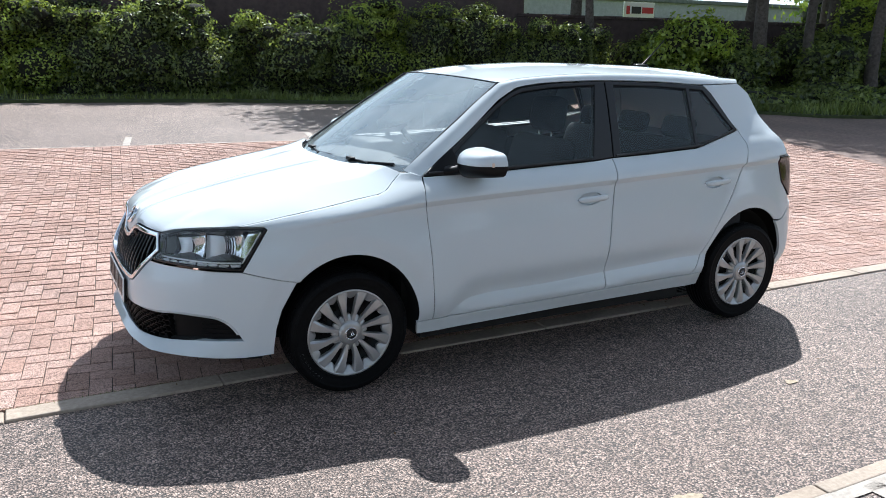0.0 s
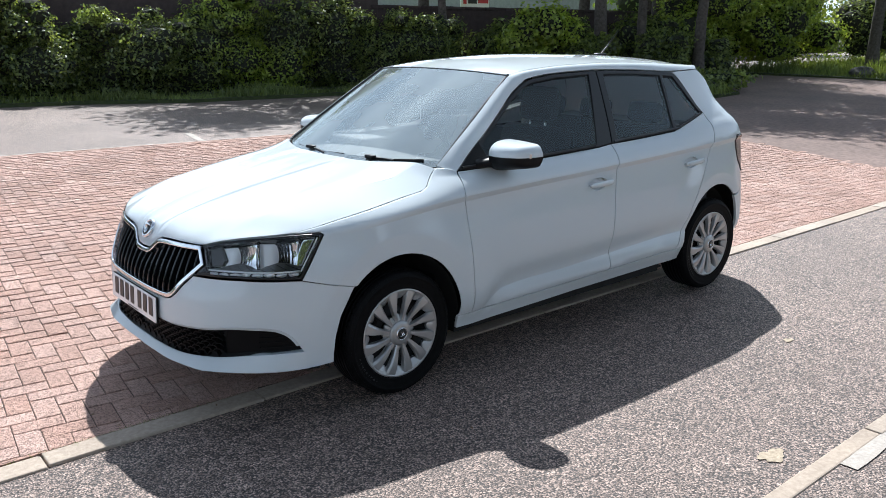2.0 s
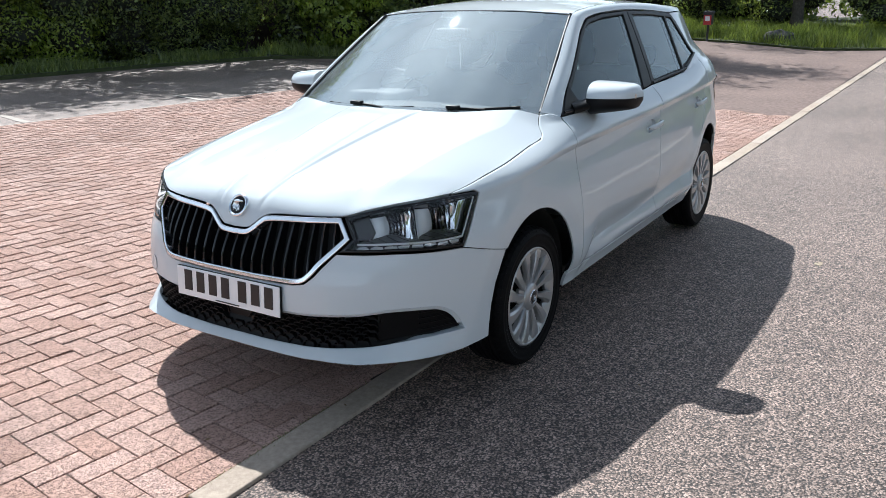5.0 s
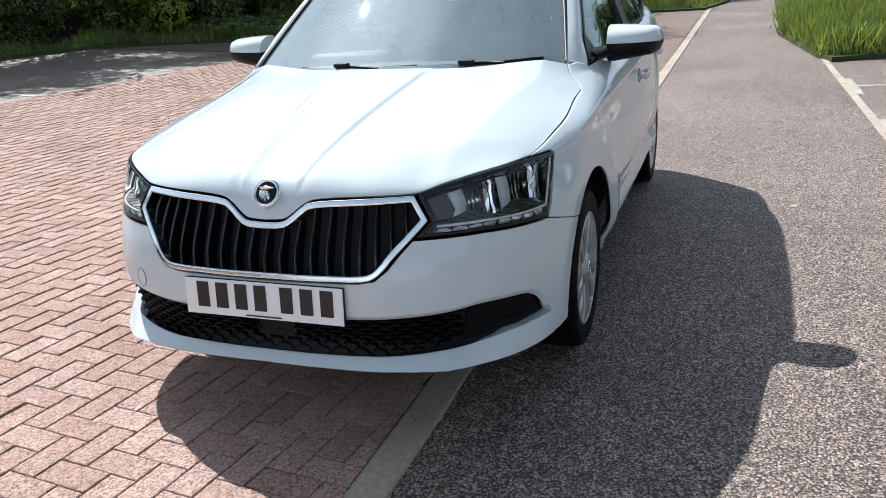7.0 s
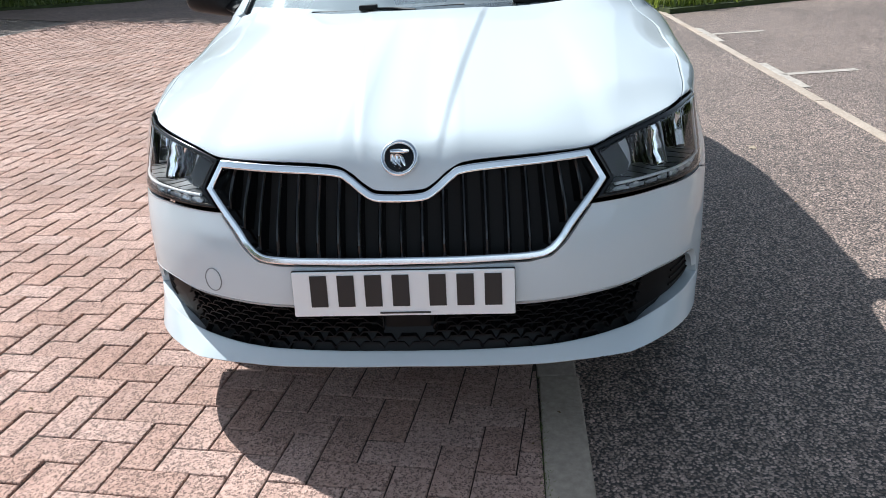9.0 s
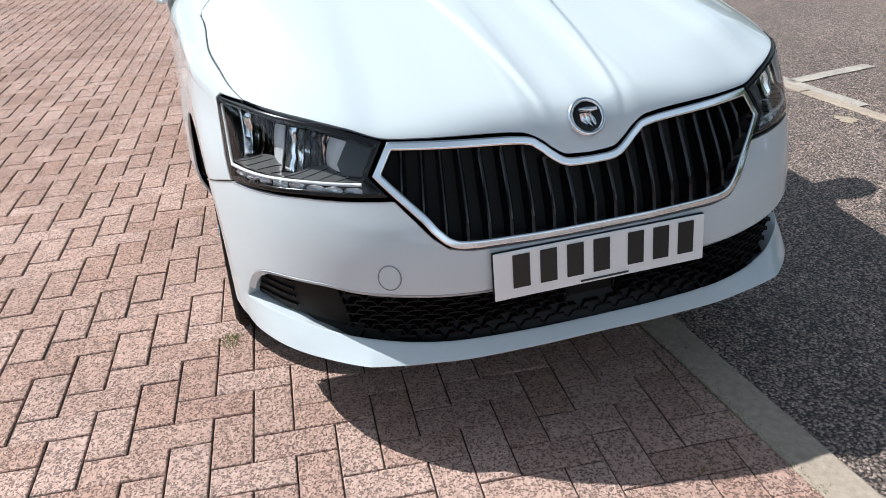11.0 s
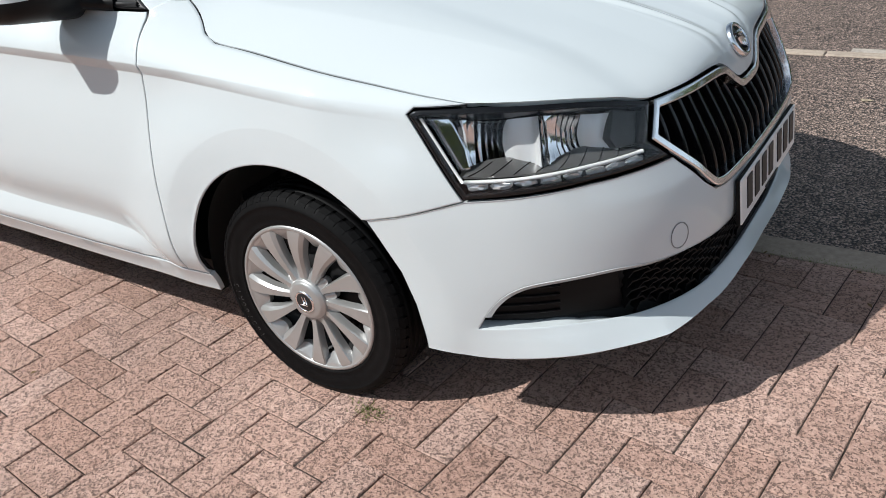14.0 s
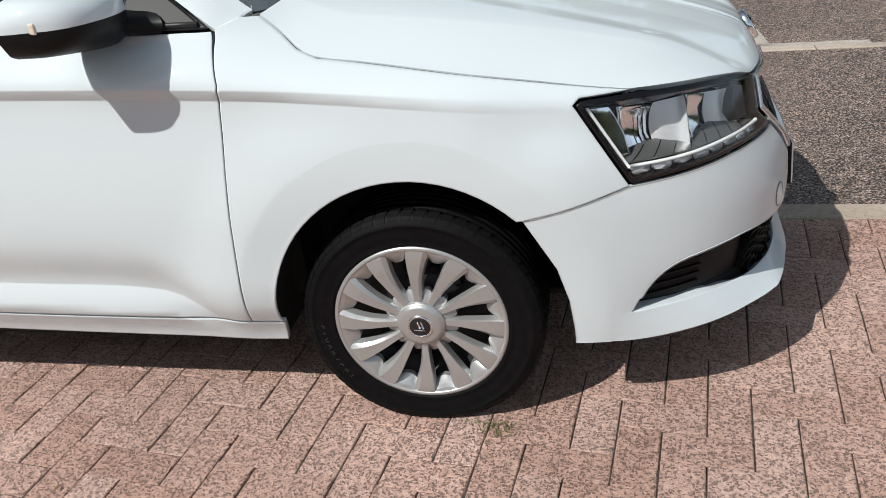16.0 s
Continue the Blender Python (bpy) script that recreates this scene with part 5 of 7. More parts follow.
# wheels
def wheel():
    w = new("wheel")
    R, hw = 0.2885, 0.0925
    side_prof = [(-0.084, 0.198), (-0.090, 0.209), (-0.0915, 0.2105), (-0.0915, 0.2135), (-0.0905, 0.215), (-0.0945, 0.228), (-0.0965, 0.245), (-0.0955, 0.256), (-0.0972, 0.2575), (-0.0965, 0.261), (-0.094, 0.2655), (-0.0925, 0.268), (-0.086, 0.279), (-0.072, 0.2865)]
    tread = []
    for y in (-0.062, -0.036, -0.012, 0.012, 0.036, 0.062):
        tread += [(y - 0.009, 0.2885), (y - 0.0045, 0.2885), (y - 0.004, 0.282), (y + 0.004, 0.282), (y + 0.0045, 0.2885)]
    prof = side_prof + tread[2:-1] + [(-a, b) for a, b in side_prof[::-1]]
    tyre = link("tyre", lathe(prof, 96), M_RUBBER, w, "black rubber tyre with worn tread")
    for k in range(60):
        for sy in (-1, 1):
            o = link("tread_block", TREAD, M_RUBBER if not TREAD.materials else None, tyre)
            o.matrix_local = Matrix.Rotation(2 * math.pi * k / 60, 4, "Y") @ Matrix.Rotation(math.pi if sy < 0 else 0, 4, "Z")
    rim = link("wheel_trim", lathe([(0.070, 0.1850), (0.0865, 0.1925), (0.0905, 0.1955), (0.0925, 0.199), (0.090, 0.205), (0.078, 0.208)], 96), M_SILVER, w, "silver twelve-spoke wheel trim")
    link("steel_rim", lathe([(0.040, 0.02), (0.040, 0.085), (0.030, 0.10), (0.015, 0.14), (0.030, 0.165), (0.07, 0.198)], 64), M_SILVER_DARK, w)
    for k in range(12):
        a = 2 * math.pi * (k + 0.5) / 12
        o = link("rim_bolt_recess", BOSS, None if BOSS.materials else M_BLACK, w)
        o.matrix_local = pose(0.118 * math.cos(a), 0.030, 0.118 * math.sin(a))
    N = 12
    blade = lambda r: np.interp(r, [0.050, 0.070, 0.100, 0.130, 0.160, 0.180, 0.197], [0.0098, 0.0088, 0.0112, 0.0150, 0.0205, 0.0245, 0.0270])
    crown = lambda r: np.interp(r, [0.050, 0.075, 0.12, 0.16, 0.185, 0.197], [0.0815, 0.0850, 0.0905, 0.0925, 0.0915, 0.0895])
    lean = lambda r: 0.9 * (r - 0.05) ** 2 / 0.15 ** 2 * 0.09 - 0.02
    vv, ff = [], []
    for i in range(17):
        r = 0.050 + 0.147 * i / 16
        h, top = float(blade(r)), float(crown(r))
        for a, dz in ((-1.10, -0.022), (-1.02, -0.004), (-0.93, 0.0), (0.55, 0.0), (1.0, -0.007), (1.16, -0.024)):
            th = lean(r) + a * h / r
            vv.append((r * math.cos(th), top + dz, r * math.sin(th)))
    for i in range(16):
        for j in range(5):
            ff.append((i * 6 + j, i * 6 + j + 1, (i + 1) * 6 + j + 1, (i + 1) * 6 + j))
    sp = mesh_of(vv, ff, None, False)
    # sunk webs that close each gap at its outer and inner end with a rounded edge
    def web(outer):
        vv, ff = [], []
        for i in range(5):
            for j in range(11):
                f = -1 + 2 * j / 10
                if outer:
                    r = 0.1945 + (0.1600 + 0.016 * f * f - 0.1945) * i / 4
                    hgt = 0.0895 - 0.019 * (i / 4) ** 1.3
                else:
                    r = 0.052 + (0.0865 - 0.010 * f * f - 0.052) * i / 4
                    hgt = 0.0800 - 0.012 * (i / 4) ** 1.5
                g0, g1 = lean(r) + 0.9 * float(blade(r)) / r, lean(r) + 2 * math.pi / N - 0.9 * float(blade(r)) / r
                th = g0 + (g1 - g0) * (f + 1) / 2
                vv.append((r * math.cos(th), hgt, r * math.sin(th)))
        n = len(vv)
        for j in range(11):
            x_, y_, z_ = vv[44 + j]
            vv.append((x_, y_ - 0.014, z_))
        for i in range(4):
            for j in range(10):
                ff.append((i * 11 + j, i * 11 + j + 1, i * 11 + j + 12, i * 11 + j + 11))
        for j in range(10):
            ff.append((44 + j, 45 + j, n + j + 1, n + j))
        return mesh_of(vv, ff, None, False)
    web_o, web_i = web(True), web(False)
    for k in range(N):
        for nm, me in (("spoke", sp), ("outer_web", web_o), ("inner_web", web_i)):
            o = link(nm, me, M_SILVER if k == 0 else None, rim)
            o.matrix_local = Matrix.Rotation(2 * math.pi * k / N, 4, "Y")
    for i, ch in enumerate("185/60R15"):
        o = link("size_marking", LETTERS[ch], None, tyre)
        o.matrix_local = pose(0, 0.0955, 0) @ Matrix.Rotation(radians(92 + 4.6 * (8 - i)), 4, "Y") @ pose(0, 0, 0.234, 90, 0, 180)
    hub = link("hub_cap", lathe([(0.060, 0.058), (0.084, 0.0575), (0.0885, 0.055), (0.0890, 0.0525), (0.0920, 0.0505), (0.0945, 0.045), (0.0965, 0.030), (0.097, 0.0)], 48), M_SILVER, rim)
    link("hub_ring", lathe([(0.0965, 0.0300), (0.0995, 0.0285), (0.0995, 0.0255), (0.098, 0.0245)], 40), M_CHROME, hub)
    link("hub_badge", lathe([(0.0972, 0.0255), (0.0986, 0.024), (0.0982, 0.0)], 36), M_INK, hub)
    for x0, z0, x1, z1, r in ((-0.012, -0.009, 0.014, -0.009, 0.0026), (-0.008, -0.004, -0.003, 0.015, 0.0028), (0.0, -0.004, 0.006, 0.015, 0.0028)):
        link("badge_figure", tube([(x0, 0.0985, z0), (x1, 0.0985, z1)], [r, r * 0.6], 6), M_CHROME, hub)
    return w


tv, tf = [], []
for a in (-0.040, 0.040):
    for yy, r in ((0.062, 0.2884), (0.073, 0.2871), (0.0868, 0.2797), (0.0918, 0.2715), (0.088, 0.268), (0.060, 0.282)):
        skew = a + 0.25 * (yy - 0.062) / 0.2885
        tv.append((r * math.sin(skew), yy, r * math.cos(skew)))
for q in range(6):
    tf.append((q, (q + 1) % 6, 6 + (q + 1) % 6, 6 + q))
tf += [tuple(range(5, -1, -1)), tuple(range(6, 12))]
TREAD = mesh_of(tv, tf, None, False)
LETTERS = {}
for ch in "1856/0R":
    cu = bpy.data.curves.new("letter", "FONT")
    cu.body, cu.size, cu.extrude, cu.align_x = ch, 0.024, 0.0006, "CENTER"
    tmp = bpy.data.objects.new("letter", cu)
    scene.collection.objects.link(tmp)
    me = bpy.data.meshes.new_from_object(tmp.evaluated_get(bpy.context.evaluated_depsgraph_get()))
    bpy.data.objects.remove(tmp)
    me.materials.clear()
    me.materials.append(M_MARK)
    LETTERS[ch] = me
BOSS = lathe([(0.0, 0.0), (0.004, 0.010), (0.0, 0.013), (-0.01, 0.013)], 12)
w0 = wheel()
w0.parent = car
w0.matrix_basis = pose(XF, TRACK, ZH)
for (wx, wy, rz, ry) in ((XF, -TRACK, 180, 14), (XR, TRACK, 0, 20), (XR, -TRACK, 180, 8)):
    c = copy_thing(w0, pose(wx, wy, ZH, 0, 0, rz) @ pose(0, 0, 0, 0, ry, 0))
    c.parent = car

# cabin
def seat(x, y, rear=False):
    s = new("front_seat")
    s.parent = car
    part("seat_cushion", box_bm((0.50, 0.48, 0.16), (x, y, 0.50), 0.06, 3, (0, -8, 0)), M_CLOTH, s, sm=True)
    part("seat_back", box_bm((0.15, 0.48, 0.62), (x + 0.30, y, 0.78), 0.06, 3, (0, 17, 0)), M_CLOTH, s, sm=True)
    part("headrest", box_bm((0.10, 0.26, 0.19), (x + 0.40, y, 1.20), 0.045, 3, (0, 10, 0)), M_CLOTH, s, sm=True)
    for dy in (-0.06, 0.06):
        link("headrest_post", tube([(x + 0.38, y + dy, 1.04), (x + 0.39, y + dy, 1.14)], 0.007, 6), M_CHROME, s)


seat(0.95, 0.34)
seat(0.95, -0.34)
part("undertray", box_bm((3.35, 1.12, 0.02), (1.02, 0, 0.236), 0.004), M_DARKBOX, car)
bench = new("rear_bench"); bench.parent = car
part("seat_cushion", box_bm((0.50, 1.24, 0.18), (1.85, 0, 0.52), 0.06, 3, (0, -8, 0)), M_CLOTH, bench, sm=True)
part("seat_back", box_bm((0.15, 1.24, 0.56), (2.15, 0, 0.77), 0.06, 3, (0, 20, 0)), M_CLOTH, bench, sm=True)
for yy in (-0.40, 0.0, 0.40):
    part("headrest", box_bm((0.09, 0.24, 0.13), (2.25, yy, 1.10), 0.04, 3, (0, 14, 0)), M_CLOTH, bench, sm=True)
part("parcel_shelf", box_bm((0.42, 1.20, 0.03), (2.50, 0, 1.0), 0.01), M_DASH, car)
dash = new("dashboard"); dash.parent = car
dp = np.array([np.stack([0.22 + 0.17 * vs**2 * 0 + k[0] + 0.10 * vs**2, 0.655 * vs, k[1] + 0.02 * np.cos(vs * 2)], 1) for k in ((0, 0.945), (0.12, 0.962), (0.26, 0.965), (0.36, 0.945), (0.42, 0.89), (0.44, 0.70), (0.40, 0.45))])
sheet("dash_moulding", dp, M_DASH, dash, depth=0.01)
part("instrument_hood", box_bm((0.20, 0.34, 0.07), (0.58, 0.35, 0.985), 0.03, 3), M_DASH, dash, sm=True)
sw = new("steering_wheel"); sw.parent = car
swm = Matrix.Translation((0.80, 0.345, 0.93)) @ Matrix.Rotation(radians(-24), 4, "Y")
ring = tube([(0, 0.185 * math.cos(a), 0.185 * math.sin(a)) for a in np.linspace(0, 2 * math.pi, 40, endpoint=False)], 0.016, 10, True)
link("steering_rim", ring, M_BLACK, sw).matrix_local = swm
for a in (0, 180, 270):
    o = link("steering_spoke", tube([(0, 0, 0), (-0.01, 0.18 * math.cos(radians(a)), 0.18 * math.sin(radians(a)))], [0.03, 0.016], 8), M_BLACK, sw)
    o.matrix_local = swm
part("steering_boss", box_bm((0.06, 0.14, 0.12), bevel=0.03, segs=3), M_BLACK, sw, sm=True).matrix_local = swm
o = part("interior_mirror", box_bm((0.03, 0.23, 0.065), (0.70, -0.02, 1.285), 0.012), M_BLACK, car)
link("mirror_fob", tube([(0.74, -0.02, 1.25), (0.745, -0.02, 1.12)], 0.0022, 5), M_PALE, car)
for sg in (1, -1):
    part("door_lining", box_bm((2.0, 0.03, 0.45), (1.45, 0.74 * sg, 0.70)), M_CLOTH, car)

# ---------- ground ----------
def gz(x, y):
    """Height of the ground: both surfaces fall to the edging beside the car."""
    x, y = np.asarray(x, float), np.asarray(y, float)
    a = 0.016 * np.clip(-0.4 - y, 0, 4.0)
    b = 0.014 * np.clip(y + 0.4, 0, 30) + 0.022 * np.clip(y - 0.9, 0, 6.3)
    return -0.006 + np.where(y < -0.4, a, b)


def sheet_on_ground(name, xs, ys, mat, lift, label, category, kind="structure", height=None):
    X, Y = np.meshgrid(xs, ys, indexing="ij")
    Z = gz(X, Y) + lift
    vv = np.stack([X, Y, Z], -1).reshape(-1, 3)
    b = len(ys)
    ff = [(i * b + j, (i + 1) * b + j, (i + 1) * b + j + 1, i * b + j + 1) for i in range(len(xs) - 1) for j in range(b - 1)]
    ob = link(name, mesh_of(vv, ff), mat)
    return tagged(ob, label, category, "", kind)


steps = lambda *s: np.unique(np.concatenate(s))
gy = steps(np.linspace(-400, -10, 12), np.linspace(-10, -3.4, 6), [-3.4, -0.4, 1.2, 7.2], np.linspace(-3.4, 15, 24), np.linspace(15, 400, 12))
sheet_on_ground("ground", steps(np.linspace(-400, -20, 12), np.linspace(-20, 40, 31), np.linspace(40, 400, 12)), gy, M_ASPHALT, -0.030 + 0.018, "worn grey asphalt of a car park", "asphalt")

KERB_A, KERB_B = -0.325, -0.442


def far_edge(x):
    return 6.86 - 0.075 * x


BX0, BX1 = -7.0, 9.5
jx = np.linspace(BX0, BX1, 34)
vv, ff = [], []
for x in jx:
    for y in np.linspace(KERB_A, 1.2, 6).tolist() + np.linspace(1.2, far_edge(x), 7)[1:].tolist():
        vv.append((x, y, float(gz(x, y)) - 0.005))
for i in range(33):
    for j in range(11):
        ff.append((i * 12 + j, (i + 1) * 12 + j, (i + 1) * 12 + j + 1, i * 12 + j + 1))
paving = tagged(link("pavement_blocks", mesh_of(vv, ff), M_JOINT), "pinkish red herringbone block paving with dark joints", "paving", "", "structure")

# edging stones along the block paving
edging = tagged(link("kerb_bed", mesh_of([(-7, KERB_B, -0.03), (26, KERB_B - 0.2, -0.03), (26, KERB_A - 0.2, -0.03), (-7, KERB_A, -0.03)], [(0, 1, 2, 3)]), M_JOINT), "pale flush concrete edging stones", "kerb", "", "structure")


def stone(length, width, height, seed):
    rnd = random.Random(seed)
    bm = box_bm((length - 0.006, width, height), bevel=0.006, segs=2)
    me = bpy.data.meshes.new("stone")
    bm.to_mesh(me)
    bm.free()
    return me


st = [stone(0.915, KERB_A - KERB_B, 0.10, k) for k in range(2)]
x = -6.45
k = 0
while x < 26:
    y = (KERB_A + KERB_B) / 2 - 0.006 * max(0, x)
    o = link("edging_stone", st[k % 2], None if st[k % 2].materials else M_KERB, edging)
    o.matrix_local = pose(x, y, float(gz(x, y)) - 0.05 + 0.0005 + 0.002 * math.sin(k * 2.3), 0.4 * math.sin(k * 1.7), 0, -0.35 + 0.3 * math.sin(k))
    x += 0.915
    k += 1
edge2 = tagged(link("kerb_bed", mesh_of([(-9, -2.41, 0.0), (9.6, -2.41, 0.0), (9.6, -2.33, 0.0), (-9, -2.33, 0.0)], [(0, 1, 2, 3)]), M_JOINT), "narrow pale concrete edging beside parking bays", "kerb", "", "structure")
st2 = stone(0.915, 0.07, 0.10, 5)
for k in range(20):
    x = -8.4 + 0.915 * k
    o = link("edging_stone", st2, None if st2.materials else M_KERB, edge2)
    o.matrix_local = pose(x, -2.365, float(gz(x, -2.365)) - 0.05 - 0.004 + 0.002 * math.sin(k * 3.1), 0, 0, 0.3 * math.sin(k * 1.3))


def paint(name, x0, y0, x1, y1, w, label):
    d = Vector((x1 - x0, y1 - y0)).normalized()
    nrm = Vector((-d.y, d.x)) * w / 2
    n = 14
    vv, ff = [], []
    rnd = random.Random(int(abs(x0 * 97 + y0 * 31)))
    for i in range(n + 1):
        t = i / n
        cx, cy = x0 + (x1 - x0) * t, y0 + (y1 - y0) * t
        for sgn in (-1, 1):
            wob = 1 + rnd.uniform(-0.14, 0.10)
            px, py = cx + nrm.x * sgn * wob, cy + nrm.y * sgn * wob
            vv.append((px, py, float(gz(px, py)) - 0.012 + 0.005))
    for i in range(n):
        ff.append((i * 2, i * 2 + 2, i * 2 + 3, i * 2 + 1))
    return tagged(link(name, mesh_of(vv, ff), M_LINE), label, "road marking", "bay markings", "structure")


for k in range(4):
    xt = 0.0 + 2.42 * k
    paint("bay_line", xt, far_edge(xt) + 0.05, xt + 0.12, far_edge(xt) + 0.75, 0.09, "worn white bay tick on asphalt")
paint("bay_line", -8, far_edge(-8) + 0.02, 9.4, far_edge(9.4) + 0.02, 0.05, "worn pale line along the paving")
for xt in (-3.9, -1.28, 1.4, 4.06, 6.55):
    paint("bay_line", xt, -2.42, xt + 0.05, -3.02, 0.09, "worn white bay tick on asphalt")
    paint("bay_line", xt - 0.55, -2.43, xt + 0.55, -2.43, 0.07, "worn white bay tick on asphalt")

# blocks: herringbone, 200 x 100
MOD = 0.1005
HB_ROT = radians(-6.35)


def block_mesh(a, b, rot):
    j, c, h = 0.0036, 0.0034, 0.02
    a, b = a - j, b - j
    vs_, fs_ = [], []
    for dx, dz in ((0, -h), (0, -0.0030), (c * 0.35, -0.0012), (c, 0)):
        for sx, sy in ((-1, -1), (1, -1), (1, 1), (-1, 1)):
            vs_.append((sx * (a / 2 - dx), sy * (b / 2 - dx), dz))
    for lv in (0, 1, 2):
        for k in range(4):
            fs_.append((lv * 4 + k, lv * 4 + (k + 1) % 4, lv * 4 + 4 + (k + 1) % 4, lv * 4 + 4 + k))
    fs_.append((12, 13, 14, 15))
    return vs_, fs_


bh, bv = block_mesh(2 * MOD, MOD, 0), block_mesh(MOD, 2 * MOD, 0)
ME_H, ME_V = mesh_of(*bh, None, False), mesh_of(*bv, None, False)
ME_H.materials.append(M_BRICK)
ME_V.materials.append(M_BRICK)
ca, sa = math.cos(HB_ROT), math.sin(HB_ROT)
rnd = random.Random(4)
cells = []
for i in range(-90, 130):
    for j in range(-40, 120):
        m = (i + j) % 4
        if m == 3:
            cells.append((i + 1.0, j + 0.5, 0))
        elif m == 1:
            cells.append((i + 0.5, j + 1.0, 1))
def clipped(poly, a, b, c):
    """The part of a polygon where a x + b y + c >= 0."""
    out = []
    for k in range(len(poly)):
        p, q = poly[k - 1], poly[k]
        dp, dq = a * p[0] + b * p[1] + c, a * q[0] + b * q[1] + c
        if (dp >= 0) != (dq >= 0):
            t = dp / (dp - dq)
            out.append((p[0] + (q[0] - p[0]) * t, p[1] + (q[1] - p[1]) * t))
        if dq >= 0:
            out.append(q)
    return out


placed, trimmed = [], []
for ci, cj, vert in cells:
    x, y = ci * MOD, cj * MOD
    x, y = x * ca - y * sa - 0.029, x * sa + y * ca + 0.044
    low = KERB_A - 0.006 * max(0, x)
    if not (BX0 < x < 8.15 + 0.25 * y) or y > far_edge(x) + 0.05 or y < low - 0.11:
        continue
    if low + 0.12 < y < far_edge(x) - 0.12:
        placed.append((x, y, vert))
        continue
    hx, hy = ((MOD, MOD / 2), (MOD / 2, MOD))[vert]
    poly = [(x + a * ca - b * sa, y + a * sa + b * ca) for a, b in ((-hx + 0.002, -hy + 0.002), (hx - 0.002, -hy + 0.002), (hx - 0.002, hy - 0.002), (-hx + 0.002, hy - 0.002))]
    poly = clipped(poly, 0.006 if x > 0 else 0.0, 1, -KERB_A - 0.003)
    poly = clipped(poly, -0.075, -1, 6.82) if len(poly) > 2 else poly
    if len(poly) > 2 and abs(area(np.array(poly))) > 0.0012:
        trimmed.append(poly)
near = sorted(placed, key=lambda p: (p[0] + 0.35) ** 2 / 2.2 + (p[1] - 1.0) ** 2)[:300]
near_set = set(near)
for x, y, vert in near:
    o = new("paving_block", ME_V if vert else ME_H)
    o.parent = paving
    o.matrix_local = pose(x, y, float(gz(x, y)) + rnd.uniform(-0.0009, 0.0009), rnd.uniform(-0.35, 0.35), rnd.uniform(-0.35, 0.35), math.degrees(HB_ROT) + rnd.uniform(-0.4, 0.4))
vv, ff = [], []
for x, y, vert in placed:
    if (x, y, vert) in near_set:
        continue
    src = (bh, bv)[vert]
    base = len(vv)
    dz, tx, ty = rnd.uniform(-0.0009, 0.0009), rnd.uniform(-0.006, 0.006), rnd.uniform(-0.006, 0.006)
    z0 = float(gz(x, y)) + dz
    for a, b, c in src[0]:
        vv.append((x + a * ca - b * sa, y + a * sa + b * ca, z0 + c + tx * a + ty * b))
    ff += [tuple(base + q for q in f) for f in src[1]]
# blocks cut to the edging
for poly in trimmed:
    base, n, dz = len(vv), len(poly), rnd.uniform(-0.0015, 0.0015)
    top = [(px, py, float(gz(px, py)) + dz) for px, py in poly]
    vv += top + [(px, py, z - 0.02) for px, py, z in top]
    ff.append(tuple(range(base, base + n)))
    ff += [(base + k, base + n + k, base + n + (k + 1) % n, base + (k + 1) % n) for k in range(n)]
rest = link("paving_blocks", mesh_of(vv, ff, None, False), M_BRICK_FAR, paving)
tagged(rest, "", "", "", "stuff")

# ---------- planting and distance ----------
def leafy(name, lo, hi, trans=0.45, sat=1.0):
    """Leaf surface: diffuse and translucent, varied leaf by leaf."""
    m = bpy.data.materials.new(name)
    m.use_nodes = True
    n, l = m.node_tree.nodes, m.node_tree.links
    n.clear()
    out = n.new("ShaderNodeOutputMaterial")
    geo = n.new("ShaderNodeNewGeometry")
    ramp = n.new("ShaderNodeValToRGB")
    ramp.color_ramp.elements[0].color, ramp.color_ramp.elements[1].color = (*lo, 1), (*hi, 1)
    l.new(geo.outputs["Random Per Island"], ramp.inputs[0])
    big = n.new("ShaderNodeTexNoise")
    big.inputs["Scale"].default_value = 0.9
    l.new(geo.outputs["Position"], big.inputs["Vector"])
    mr = n.new("ShaderNodeMapRange")
    mr.inputs["From Min"].default_value, mr.inputs["From Max"].default_value = 0.3, 0.7
    mr.inputs["To Min"].default_value, mr.inputs["To Max"].default_value = 0.65, 1.25
    l.new(big.outputs["Fac"], mr.inputs["Value"])
    hsv = n.new("ShaderNodeHueSaturation")
    l.new(ramp.outputs["Color"], hsv.inputs["Color"])
    l.new(mr.outputs[0], hsv.inputs["Value"])
    df, tr, gl = n.new("ShaderNodeBsdfDiffuse"), n.new("ShaderNodeBsdfTranslucent"), n.new("ShaderNodeBsdfGlossy")
    gl.inputs["Roughness"].default_value = 0.38
    gl.inputs["Color"].default_value = (0.6, 0.62, 0.6, 1)
    l.new(hsv.outputs["Color"], df.inputs["Color"])
    tint = n.new("ShaderNodeMix"); tint.data_type = "RGBA"; tint.blend_type = "MULTIPLY"
    tint.inputs["Factor"].default_value = 1
    tint.inputs["B"].default_value = (1.35, 1.35, 0.55, 1)
    l.new(hsv.outputs["Color"], tint.inputs["A"])
    l.new(tint.outputs["Result"], tr.inputs["Color"])
    m1, m2 = n.new("ShaderNodeMixShader"), n.new("ShaderNodeMixShader")
    m1.inputs[0].default_value, m2.inputs[0].default_value = trans, 0.06
    l.new(df.outputs[0], m1.inputs[1])
    l.new(tr.outputs[0], m1.inputs[2])
    l.new(m1.outputs[0], m2.inputs[1])
    l.new(gl.outputs[0], m2.inputs[2])
    l.new(m2.outputs[0], out.inputs[0])
    return m


